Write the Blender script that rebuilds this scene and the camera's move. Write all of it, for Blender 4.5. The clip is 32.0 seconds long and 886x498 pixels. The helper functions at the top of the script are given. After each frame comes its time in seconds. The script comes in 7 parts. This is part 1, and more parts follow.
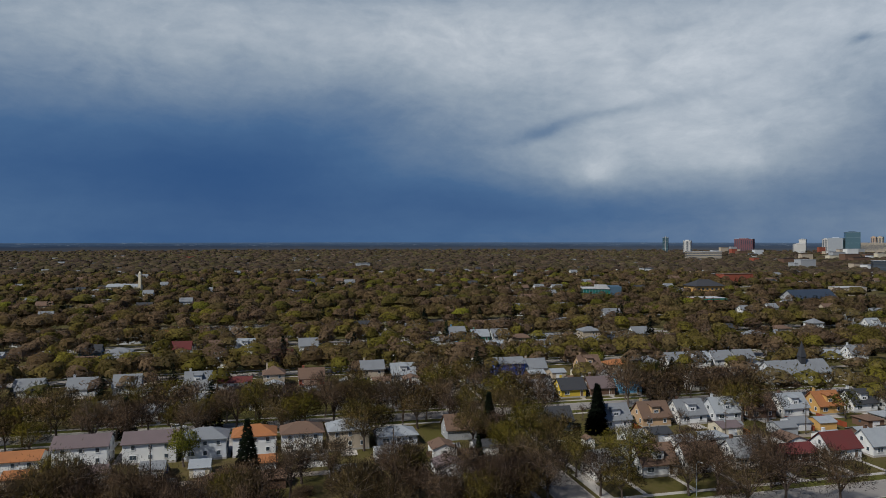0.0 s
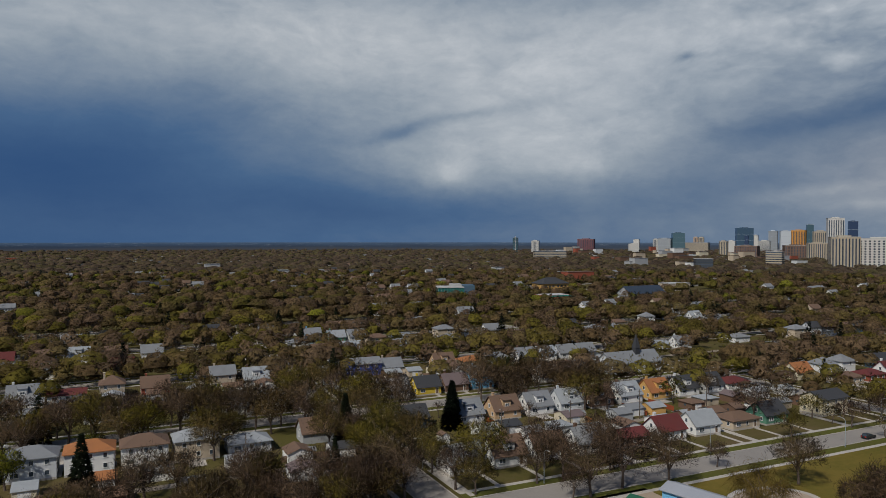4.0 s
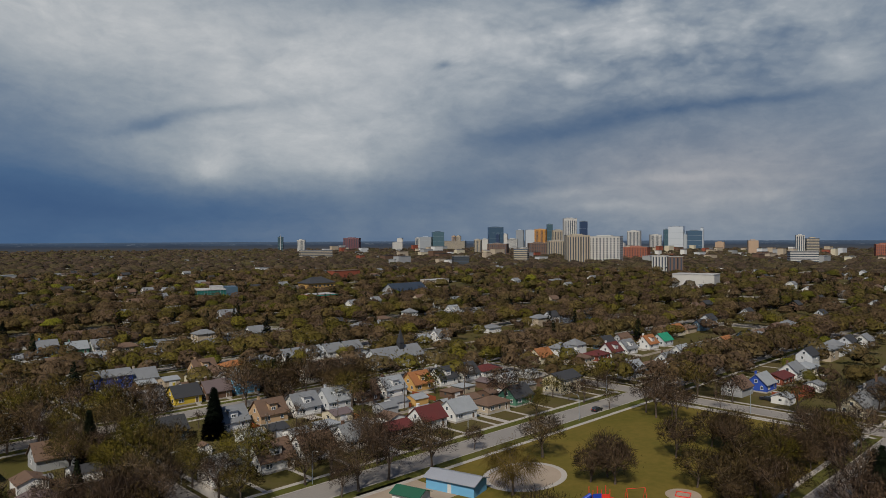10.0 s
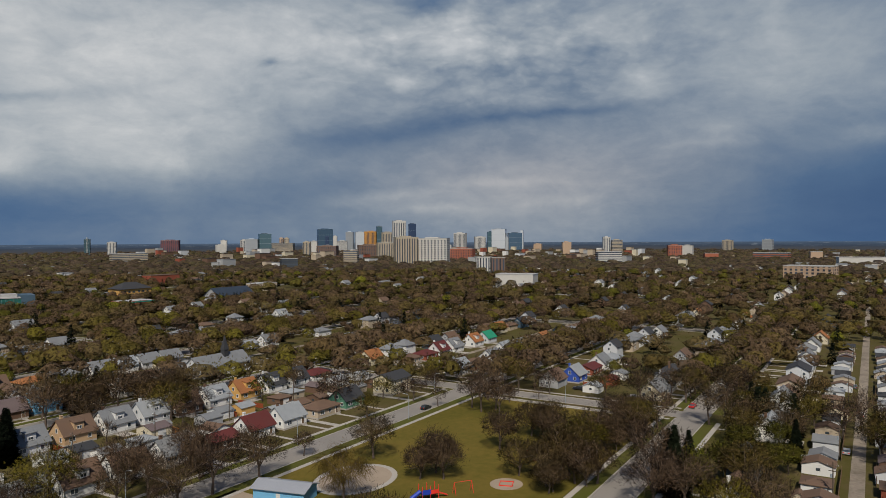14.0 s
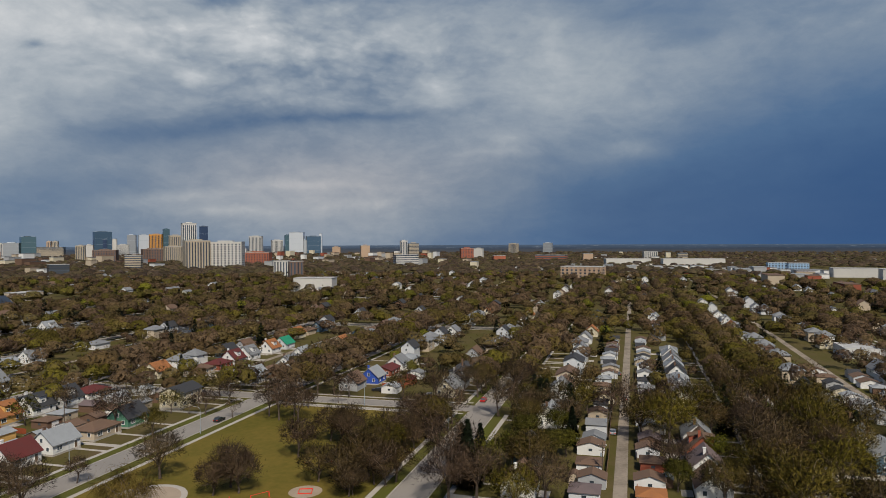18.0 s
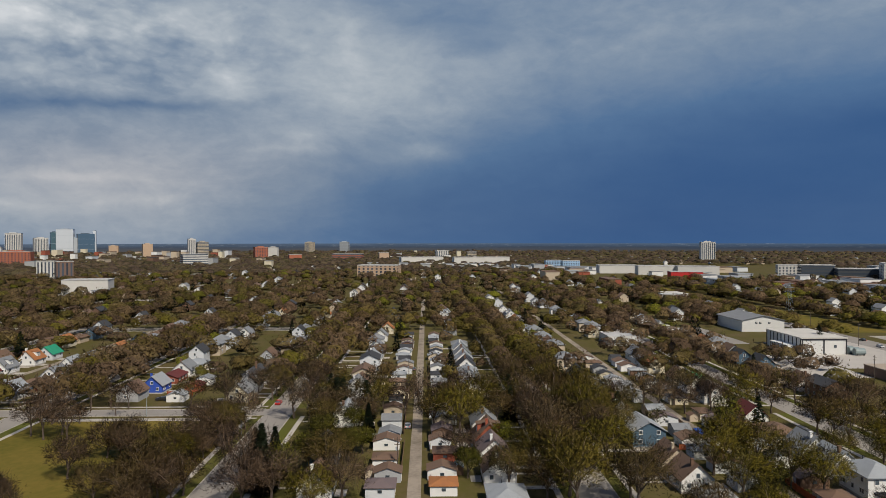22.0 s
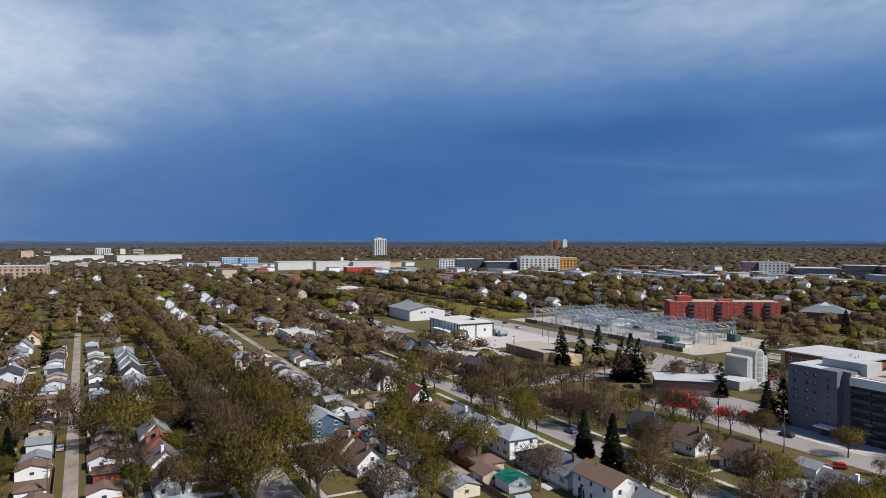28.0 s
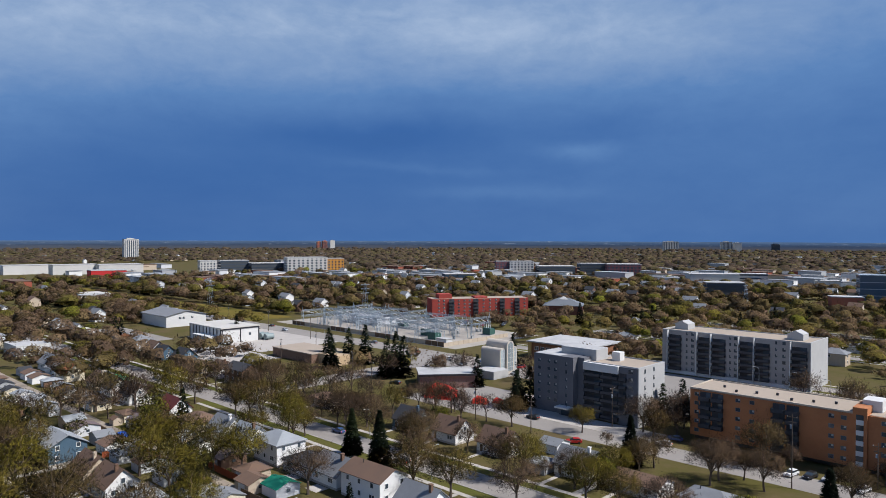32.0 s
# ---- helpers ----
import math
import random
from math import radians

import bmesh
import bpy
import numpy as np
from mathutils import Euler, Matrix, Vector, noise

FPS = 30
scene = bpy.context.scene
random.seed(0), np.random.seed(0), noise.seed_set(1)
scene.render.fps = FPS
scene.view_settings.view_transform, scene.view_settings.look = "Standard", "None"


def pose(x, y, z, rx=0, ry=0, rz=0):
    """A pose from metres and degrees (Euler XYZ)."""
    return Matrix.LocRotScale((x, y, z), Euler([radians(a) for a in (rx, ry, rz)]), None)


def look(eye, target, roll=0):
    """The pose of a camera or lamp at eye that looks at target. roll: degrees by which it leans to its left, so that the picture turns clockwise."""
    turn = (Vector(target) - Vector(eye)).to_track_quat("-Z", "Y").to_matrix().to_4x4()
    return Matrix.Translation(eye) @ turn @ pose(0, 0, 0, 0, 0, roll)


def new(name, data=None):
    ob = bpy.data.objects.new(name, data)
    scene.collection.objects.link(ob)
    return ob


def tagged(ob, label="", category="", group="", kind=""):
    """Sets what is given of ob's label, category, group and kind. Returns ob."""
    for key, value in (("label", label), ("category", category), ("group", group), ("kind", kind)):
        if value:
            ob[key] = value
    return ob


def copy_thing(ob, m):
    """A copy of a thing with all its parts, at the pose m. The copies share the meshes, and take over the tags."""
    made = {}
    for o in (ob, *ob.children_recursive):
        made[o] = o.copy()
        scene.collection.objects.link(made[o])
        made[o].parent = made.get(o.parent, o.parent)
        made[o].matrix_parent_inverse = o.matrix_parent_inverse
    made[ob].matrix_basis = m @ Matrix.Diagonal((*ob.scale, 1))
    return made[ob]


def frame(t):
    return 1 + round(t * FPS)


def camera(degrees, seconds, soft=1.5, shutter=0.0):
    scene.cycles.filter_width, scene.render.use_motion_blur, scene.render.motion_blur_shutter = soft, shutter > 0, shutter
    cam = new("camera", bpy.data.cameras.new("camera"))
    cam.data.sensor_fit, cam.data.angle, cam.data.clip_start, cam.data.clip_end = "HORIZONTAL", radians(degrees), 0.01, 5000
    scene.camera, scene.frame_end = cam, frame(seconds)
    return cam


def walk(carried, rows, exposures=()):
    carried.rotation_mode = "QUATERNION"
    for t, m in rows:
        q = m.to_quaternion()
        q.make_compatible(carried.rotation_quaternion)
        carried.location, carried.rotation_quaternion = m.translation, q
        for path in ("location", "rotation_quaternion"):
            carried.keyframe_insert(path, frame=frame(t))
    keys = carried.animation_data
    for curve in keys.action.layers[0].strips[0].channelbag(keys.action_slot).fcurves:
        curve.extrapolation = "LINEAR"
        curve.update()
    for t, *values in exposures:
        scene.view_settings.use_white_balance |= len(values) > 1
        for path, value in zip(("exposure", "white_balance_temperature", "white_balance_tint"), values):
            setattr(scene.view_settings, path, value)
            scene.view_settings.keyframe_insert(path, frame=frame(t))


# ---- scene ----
cam = camera(64.95, 32.0, soft=0.6)
EYE = (0.0, 0.0, 60.0)
# seconds, turn, tilt, roll of a drone that hovers and turns where it is
TURNS = [
    (0, 0.00, -0.84, 0.01),
    (0.5, -1.35, -0.83, 0.01),
    (1, -2.74, -0.83, 0.02),
    (2, -5.70, -0.86, 0.03),
    (3, -8.68, -0.87, 0.01),
    (3.5, -10.23, -0.85, -0.02),
    (5.5, -16.41, -0.81, -0.05),
    (6, -17.96, -0.77, -0.08),
    (7, -21.07, -0.72, -0.08),
    (8, -24.29, -0.72, -0.02),
    (9, -27.60, -0.80, 0.12),
    (10, -30.86, -0.94, 0.22),
    (11, -34.14, -1.03, 0.23),
    (12, -37.56, -1.03, 0.20),
    (13, -41.06, -0.97, 0.25),
    (14, -44.80, -0.83, 0.25),
    (14.5, -46.70, -0.75, 0.25),
    (16.5, -54.95, -0.67, 0.26),
    (17, -57.04, -0.63, 0.27),
    (18, -61.25, -0.62, 0.26),
    (19, -65.42, -0.64, 0.22),
    (20, -69.54, -0.66, 0.18),
    (21, -73.68, -0.70, 0.12),
    (22, -77.87, -0.76, 0.05),
    (23, -82.03, -0.82, 0.02),
    (24, -86.20, -0.87, 0.02),
    (25, -90.41, -0.91, 0.04),
    (25.5, -92.59, -0.95, 0.03),
    (27.5, -101.57, -1.01, 0.02),
    (28, -103.89, -1.04, 0.00),
    (29, -108.60, -1.07, -0.05),
    (30, -113.34, -1.05, -0.08),
    (31, -118.07, -1.00, -0.09),
    (32, -122.84, -0.95, -0.16),
]
walk(cam, [(t, pose(*EYE, 90 + tilt, roll, turn - 13.5)) for t, turn, tilt, roll in TURNS],
     [(0, -0.44, 6000, 10), (6, -0.58, 6350, 11), (9, -0.56, 6450, 11), (13, -0.42, 6550, 11), (22, -0.13, 6600, 11), (25, 0.06, 6250, 12), (28, 0.31, 5950, 13), (32, 0.34, 5850, 14)])

# ---------------- world: a stormy, broken cloud sky ----------------
SUN_AZ, SUN_EL = 210.0, 48.0
world = bpy.data.worlds.new("storm_sky")
scene.world = world
world.use_nodes = True
wt = world.node_tree
wt.nodes.clear()


class Nodes:
    """Short-hand for wiring node trees."""

    def __init__(self, tree):
        self.tree = tree

    def add(self, kind, props=(), **sockets):
        n = self.tree.nodes.new(kind)
        for k, v in dict(props).items():
            setattr(n, k, v)
        for k, v in sockets.items():
            self.put(n.inputs[k.replace("_", " ")], v)
        return n

    def put(self, socket, v):
        if isinstance(v, bpy.types.NodeSocket):
            self.tree.links.new(v, socket)
        else:
            socket.default_value = v

    def math(self, op, a, b=0.0, c=0.0, clamp=False):
        n = self.tree.nodes.new("ShaderNodeMath")
        n.operation, n.use_clamp = op, clamp
        for s, v in zip(n.inputs, (a, b, c)):
            self.put(s, v)
        return n.outputs[0]

    def vec(self, op, a, b=(0, 0, 0)):
        n = self.tree.nodes.new("ShaderNodeVectorMath")
        n.operation = op
        self.put(n.inputs[0], a)
        self.put(n.inputs[1], b)
        return n.outputs["Value"] if op in ("DOT_PRODUCT", "LENGTH") else n.outputs[0]

    def noise(self, vector, scale, detail=3.0, rough=0.5, distortion=0.0):
        n = self.add("ShaderNodeTexNoise", Vector=vector, Scale=scale, Detail=detail, Roughness=rough, Distortion=distortion)
        return n

    def ramp(self, fac, stops, mode="LINEAR"):
        n = self.tree.nodes.new("ShaderNodeValToRGB")
        n.color_ramp.interpolation = mode
        e = n.color_ramp.elements
        while len(e) < len(stops):
            e.new(0.5)
        for el, (p, c) in zip(e, stops):
            el.position, el.color = p, (*c, 1)
        self.put(n.inputs[0], fac)
        return n.outputs[0]

    def mix(self, fac, a, b, mode="MIX"):
        n = self.tree.nodes.new("ShaderNodeMix")
        n.data_type, n.blend_type = "RGBA", mode
        self.put(n.inputs[0], fac)
        self.put(n.inputs[6], a if isinstance(a, bpy.types.NodeSocket) else (*a, 1))
        self.put(n.inputs[7], b if isinstance(b, bpy.types.NodeSocket) else (*b, 1))
        return n.outputs[2]


W = Nodes(wt)
way = W.add("ShaderNodeTexCoord").outputs["Generated"]
# cloud edges wander: bend the direction a little before reading azimuth and height
bend = W.noise(W.vec("MULTIPLY", way, (1, 1, 1.5)), 5.5, 7.0, 0.6).outputs["Color"]
bent = W.vec("ADD", way, W.vec("MULTIPLY", W.vec("SUBTRACT", bend, (0.5, 0.5, 0.5)), (0.085, 0.085, 0.036)))
sep = W.add("ShaderNodeSeparateXYZ", Vector=bent)
az = W.math("MULTIPLY", W.math("ARCTAN2", sep.outputs[1], sep.outputs[0]), 57.2958)
el = W.math("MULTIPLY", W.math("ARCSINE", W.math("MINIMUM", W.math("MAXIMUM", sep.outputs[2], -1.0), 1.0)), 57.2958)
sky_at = W.add("ShaderNodeCombineXYZ", X=az, Y=el).outputs[0]
# the cloud deck: lightness by height (1, 6, 11 and 16 degrees) and azimuth (from -80, every 12 degrees)
DECK = [
    (-0.02, -0.07, -0.05, -0.06, -0.06, -0.10, -0.07, 0.00, 0.22, 0.34, 0.27, 0.19, 0.10, 0.09, -0.01, 0.01, 0.06),
    (-0.04, -0.02, -0.02, -0.07, -0.08, -0.09, 0.01, 0.10, 0.31, 0.35, 0.11, 0.40, 0.45, 0.20, -0.03, -0.07, 0.00),
    (-0.04, 0.03, -0.04, -0.04, 0.01, 0.05, 0.09, 0.43, 0.11, 0.21, 0.18, 0.53, 0.33, 0.22, 0.06, 0.17, 0.15),
    (0.01, 0.10, 0.16, 0.13, 0.14, 0.22, 0.16, 0.29, 0.43, 0.48, 0.55, 0.56, 0.55, 0.64, 0.42, 0.53, 0.24)]
# single heads, dark banks and streaks: azimuth, height, half widths, lean, lightness
CLOUD_HEADS = [(63.6, 5.6, 2.0, 0.9, 0, 0.20), (54.2, 5.9, 2.8, 0.8, 0, 0.11), (31.4, 15.9, 2.1, 1.4, 0, 0.17), (30.9, 17.6, 1.9, 0.9, 0, 0.16), (35.1, 13.0, 1.2, 0.6, 0, 0.18), (15.8, 12.2, 1.8, 1.0, 0, 0.18), (10.1, 8.1, 1.9, 0.6, 0, 0.11), (11.1, 7.1, 3.8, 0.4, 0, 0.09), (-57.6, 6.8, 2.4, 0.7, 0, 0.08), (0.6, 7.3, 2.2, 0.7, 0, 0.11), (26.7, 11.2, 4.2, 0.5, -4, 0.09)]
CLOUD_BANKS = [(68.8, 8.7, 2.7, 0.6, -10, -0.15), (62.5, 10.0, 6.6, 0.5, -10, -0.11), (59.3, 16.1, 2.1, 0.6, -10, -0.11), (61.7, 14.4, 1.2, 1.0, 0, -0.09), (45.5, 14.1, 0.8, 0.4, 0, -0.15), (25.3, 13.9, 5.5, 0.7, -10, -0.13), (36.5, 8.5, 9.2, 1.1, -10, -0.14), (22.6, 10.0, 6.4, 0.5, -3, -0.17), (33.7, 18.4, 2.3, 1.4, 0, -0.17), (41.0, 16.6, 1.6, 0.9, 0, -0.11), (45.6, 13.9, 1.0, 0.3, 0, -0.15), (-1.6, 16.9, 4.6, 1.3, 4, -0.13), (-4.6, 15.3, 2.7, 0.7, -6, -0.09)]
CLOUD_BASES = [(62.0, 2.6, 15.0, 1.9, 0, -0.16), (74.0, 4.0, 9.0, 2.6, 0, -0.10), (56.0, 7.6, 9.0, 1.9, 0, 0.12), (92.0, 5.5, 12.0, 3.0, 0, -0.05), (44.0, 4.2, 6.0, 2.0, 0, -0.10), (2.0, 4.0, 8.0, 2.4, 0, -0.06), (-48.0, 16.0, 16.0, 3.5, 0, 0.06)]
CLOUD_STREAKS = [(-59.1, 9.0, 4.0, 1.3, 0, -0.04), (36.0, 3.5, 5.1, 0.6, -4, 0.11), (32.3, 2.5, 2.8, 0.4, 0, 0.11), (27.2, 4.6, 3.7, 0.4, 0, 0.08), (21.7, 3.0, 3.2, 0.4, 0, 0.07), (25.3, 7.5, 2.8, 1.3, 0, -0.07), (-39.6, 8.4, 11.1, 1.2, 0, -0.05), (-52.1, 3.7, 7.7, 0.6, 0, 0.05), (-45.2, 5.7, 7.6, 0.4, 4, 0.03)]
along = W.math("MULTIPLY_ADD", az, 1 / 192, 80 / 192, clamp=True)
light = W.math("MULTIPLY_ADD", W.math("MINIMUM", W.math("MAXIMUM", W.math("SUBTRACT", el, 8.0), 0.0), 12.0), 0.012, 0.29)
for j, line in enumerate(DECK):
    profile = W.ramp(along, [(i / 16, (v + 0.25,) * 3) for i, v in enumerate(line)], "B_SPLINE")
    up = W.math("DIVIDE", W.math("SUBTRACT", el, 1.0 + 5.0 * j), 3.9)
    light = W.math("MULTIPLY_ADD", W.math("SUBTRACT", profile, 0.25), W.math("POWER", 0.3679, W.math("MULTIPLY", up, up)), light)
# above 20 degrees, out of view, an added dark deck lowers the fill light
light = W.math("SUBTRACT", light, W.math("MULTIPLY", W.math("MAXIMUM", W.math("SUBTRACT", el, 20.0), 0.0), 0.02))
for a, e, wa, we, lean, amount in CLOUD_HEADS + CLOUD_BANKS + CLOUD_BASES + CLOUD_STREAKS:
    m = W.add("ShaderNodeMapping", {"vector_type": "TEXTURE"}, Vector=sky_at, Location=(a, e, 0), Rotation=(0, 0, radians(lean)), Scale=(wa, we, 1))
    d2 = W.vec("DOT_PRODUCT", m.outputs[0], m.outputs[0])
    light = W.math("MULTIPLY_ADD", W.math("POWER", 0.3679, d2), amount * 1.25, light)
head_at = W.add("ShaderNodeMapping", {"vector_type": "TEXTURE"}, Vector=sky_at, Location=(28, 15, 0), Scale=(17, 5, 1)).outputs[0]
greying_at = W.math("POWER", 0.3679, W.vec("DOT_PRODUCT", head_at, head_at))
flat = W.vec("MULTIPLY", bent, (1, 1, 1.9))
puff = W.math("SUBTRACT", W.noise(flat, 7.0, 9.0, 0.58, 0.6).outputs[0], 0.5)
billow = W.math("SUBTRACT", 0.22, W.math("ABSOLUTE", W.math("SUBTRACT", W.noise(flat, 11.0, 6.0, 0.55, 0.9).outputs[0], 0.5)))
broad = W.math("SUBTRACT", W.noise(W.vec("MULTIPLY", way, (1, 1, 5.0)), 3.0, 3.0).outputs[0], 0.5)
rough_amount = W.math("MULTIPLY_ADD", W.math("MAXIMUM", W.math("SUBTRACT", light, 0.2), 0.0), 0.62, 0.03)
light = W.math("MULTIPLY_ADD", puff, rough_amount, light)
light = W.math("MULTIPLY_ADD", broad, 0.08, light)
light = W.math("MULTIPLY_ADD", billow, W.math("MULTIPLY", rough_amount, 0.45), light)
light = W.math("SUBTRACT", light, W.math("MULTIPLY", rough_amount, 0.05))
heads = W.add("ShaderNodeTexVoronoi", {"feature": "SMOOTH_F1"}, Vector=W.vec("MULTIPLY", bent, (1, 1, 2.2)), Scale=13.0, Detail=3.0, Roughness=0.6).outputs["Distance"]
light = W.math("MULTIPLY_ADD", W.math("SUBTRACT", 0.72, heads), W.math("MULTIPLY", greying_at, 0.52), light)
wisp = W.math("SUBTRACT", W.noise(W.vec("MULTIPLY", bent, (1, 1, 2.4)), 24.0, 5.0, 0.62).outputs[0], 0.5)
light = W.math("MULTIPLY_ADD", wisp, W.math("MULTIPLY", rough_amount, 0.6), light)
cloud = W.ramp(W.math("MULTIPLY", light, 0.7), [(0.0, (0.016, 0.062, 0.185)), (0.126, (0.032, 0.098, 0.255)), (0.252, (0.086, 0.176, 0.335)), (0.385, (0.208, 0.290, 0.405)),
                                                (0.546, (0.410, 0.475, 0.535)), (0.70, (0.62, 0.66, 0.685)), (0.88, (0.88, 0.89, 0.88)), (1.0, (1.0, 1.0, 0.98))])
grey_at = W.add("ShaderNodeMapping", {"vector_type": "TEXTURE"}, Vector=sky_at, Location=(26, 10, 0), Scale=(26, 10, 1)).outputs[0]
greying = W.math("MULTIPLY", W.math("POWER", 0.3679, W.vec("DOT_PRODUCT", grey_at, grey_at)), 0.22)
bw = W.add("ShaderNodeRGBToBW", Color=cloud).outputs[0]
cloud = W.mix(greying, cloud, W.mix(1.0, (0.90, 1.01, 1.16), W.add("ShaderNodeCombineXYZ", X=bw, Y=bw, Z=bw).outputs[0], "MULTIPLY"))
rose_at = W.add("ShaderNodeMapping", {"vector_type": "TEXTURE"}, Vector=sky_at, Location=(24, 4.8, 0), Scale=(16, 3.6, 1)).outputs[0]
rose = W.math("POWER", 0.3679, W.vec("DOT_PRODUCT", rose_at, rose_at))
cloud = W.mix(rose, cloud, W.mix(1.0, cloud, (1.10, 1.0, 0.96), "MULTIPLY"))
clear = W.add("ShaderNodeTexSky", {"sky_type": "NISHITA", "sun_disc": False, "sun_elevation": radians(SUN_EL), "sun_rotation": radians(90 - SUN_AZ)}).outputs[0]
clear = W.mix(1.0, clear, (0.10, 0.10, 0.10), "MULTIPLY")
cover = W.math("SUBTRACT", 0.97, W.math("MULTIPLY", W.math("POWER", W.math("MAXIMUM", W.math("MULTIPLY", el, 0.014), 0.0), 2.0), 0.5), clamp=True)
sky = W.mix(cover, clear, cloud)
bg = W.add("ShaderNodeBackground", Color=sky, Strength=1.0)
W.add("ShaderNodeOutputWorld", Surface=bg.outputs[0])

sun = new("sun", bpy.data.lights.new("sun", "SUN"))
sun.data.energy, sun.data.angle, sun.data.color = 4.7, radians(0.8), (1.0, 0.925, 0.80)
sx, sy = math.cos(radians(SUN_AZ)) * math.cos(radians(SUN_EL)), math.sin(radians(SUN_AZ)) * math.cos(radians(SUN_EL))
sun.matrix_world = look((sx * 400, sy * 400, 400 * math.sin(radians(SUN_EL))), (0, 0, 0))


# ---------------- materials ----------------
MATS = {}


def surface(name, rgb, rough=0.85, vary=0.18, grain=3.0, patch=0.12, bump=0.15, metal=0.0, tint=None, spec=0.3, objvar=0.0, stretch=(1, 1, 1)):
    """A painted, mineral or grown surface: two scales of variation in colour, and fine relief."""
    if name in MATS:
        return MATS[name]
    mat = bpy.data.materials.new(name)
    mat.use_nodes = True
    N = Nodes(mat.node_tree)
    bs = mat.node_tree.nodes["Principled BSDF"]
    at = N.vec("MULTIPLY", N.add("ShaderNodeNewGeometry").outputs["Position"], stretch)
    fine = N.noise(at, grain, 4.0, 0.6).outputs[0]
    wide = N.noise(at, patch, 3.0, 0.55).outputs[0]
    other = tint or tuple(c * 0.6 for c in rgb)
    k = N.math("MULTIPLY_ADD", N.math("SUBTRACT", fine, 0.5), vary * 3.0, N.math("MULTIPLY", N.math("SUBTRACT", wide, 0.38), vary * 5.0), clamp=True)
    col = N.mix(k, rgb, other)
    if objvar:
        r = N.add("ShaderNodeObjectInfo").outputs["Random"]
        col = N.mix(1.0, col, N.ramp(r, [(0, (1 - objvar,) * 3), (1, (1 + objvar,) * 3)]), "MULTIPLY")
    N.put(bs.inputs["Base Color"], col)
    bs.inputs["Roughness"].default_value = rough
    bs.inputs["Metallic"].default_value = metal
    bs.inputs["Specular IOR Level"].default_value = spec
    if bump:
        b = N.add("ShaderNodeBump", Strength=bump, Distance=0.05, Height=fine)
        N.put(bs.inputs["Normal"], b.outputs[0])
    MATS[name] = mat
    return mat


def foliage(name, twig, bud, share, sheer=0.0, gaps=0.0, clump=0.8, deep=0.5, ruffled=0.6):
    """Crown of loose twigs and buds: every twig takes its own colour, and trees differ from one another."""
    mat = bpy.data.materials.new(name)
    mat.use_nodes = True
    N = Nodes(mat.node_tree)
    bs = mat.node_tree.nodes["Principled BSDF"]
    geo = N.add("ShaderNodeNewGeometry")
    r = geo.outputs["Random Per Island"]
    o = N.add("ShaderNodeObjectInfo").outputs["Random"]
    own = N.add("ShaderNodeAttribute", {"attribute_name": "tree_tone"}).outputs["Fac"]
    tone = N.math("FRACT", N.math("ADD", own, o))
    lim = N.math("MULTIPLY_ADD", N.math("SUBTRACT", tone, 0.5), 1.0, share)
    isbud = N.math("MULTIPLY_ADD", N.math("ADD", N.math("SUBTRACT", lim, 0.5), N.math("MULTIPLY", N.math("SUBTRACT", r, 0.5), 0.22)), 1.5, 0.5, clamp=True)
    dark = N.mix(N.math("FRACT", N.math("MULTIPLY", r, 37.0)), twig, tuple(c * 0.88 for c in twig))
    fresh = N.mix(N.math("FRACT", N.math("MULTIPLY", r, 53.0)), bud, tuple(c * 0.88 for c in bud))
    col = N.mix(isbud, dark, fresh)
    shift = N.math("FRACT", N.math("MULTIPLY", tone, 7.31))
    col = N.mix(1.0, col, N.ramp(shift, [(0, (0.66, 0.62, 0.60)), (0.35, (0.92, 0.86, 0.80)), (0.7, (1.04, 0.99, 0.86)), (1, (1.20, 1.13, 0.94))]), "MULTIPLY")
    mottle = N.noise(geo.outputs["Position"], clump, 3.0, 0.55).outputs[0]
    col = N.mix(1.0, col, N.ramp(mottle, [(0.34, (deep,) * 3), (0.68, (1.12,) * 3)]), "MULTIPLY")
    N.put(bs.inputs["Base Color"], col)
    # thin twigs share the round of their crown, so that sun and shade model the tree as a whole
    at = N.add("ShaderNodeAttribute", {"attribute_name": "crown_normal"})
    turn = N.add("ShaderNodeVectorTransform", {"vector_type": "NORMAL", "convert_from": "OBJECT", "convert_to": "WORLD"}, Vector=at.outputs["Vector"])
    ruffle = N.vec("MULTIPLY", N.vec("SUBTRACT", N.noise(geo.outputs["Position"], clump * 0.8, 2.0, 0.5).outputs["Color"], (0.5, 0.5, 0.5)), (ruffled,) * 3)
    facing = N.vec("NORMALIZE", N.vec("ADD", N.vec("NORMALIZE", turn.outputs[0]), ruffle))
    N.put(bs.inputs["Normal"], facing)
    bs.inputs["Roughness"].default_value = 0.9
    bs.inputs["Specular IOR Level"].default_value = 0.05
    # light also filters through the loose twigs
    through_it = N.add("ShaderNodeBsdfTranslucent", Color=col, Normal=facing)
    both = N.add("ShaderNodeMixShader", Fac=0.45)
    mat.node_tree.links.new(bs.outputs[0], both.inputs[1])
    mat.node_tree.links.new(through_it.outputs[0], both.inputs[2])
    out = [n for n in mat.node_tree.nodes if n.bl_idname == "ShaderNodeOutputMaterial"][0]
    if sheer:
        # each blade stands for a spray of fine twigs with air between them
        airy = N.add("ShaderNodeMixShader", Fac=sheer)
        mat.node_tree.links.new(both.outputs[0], airy.inputs[1])
        mat.node_tree.links.new(N.add("ShaderNodeBsdfTransparent").outputs[0], airy.inputs[2])
        both = airy
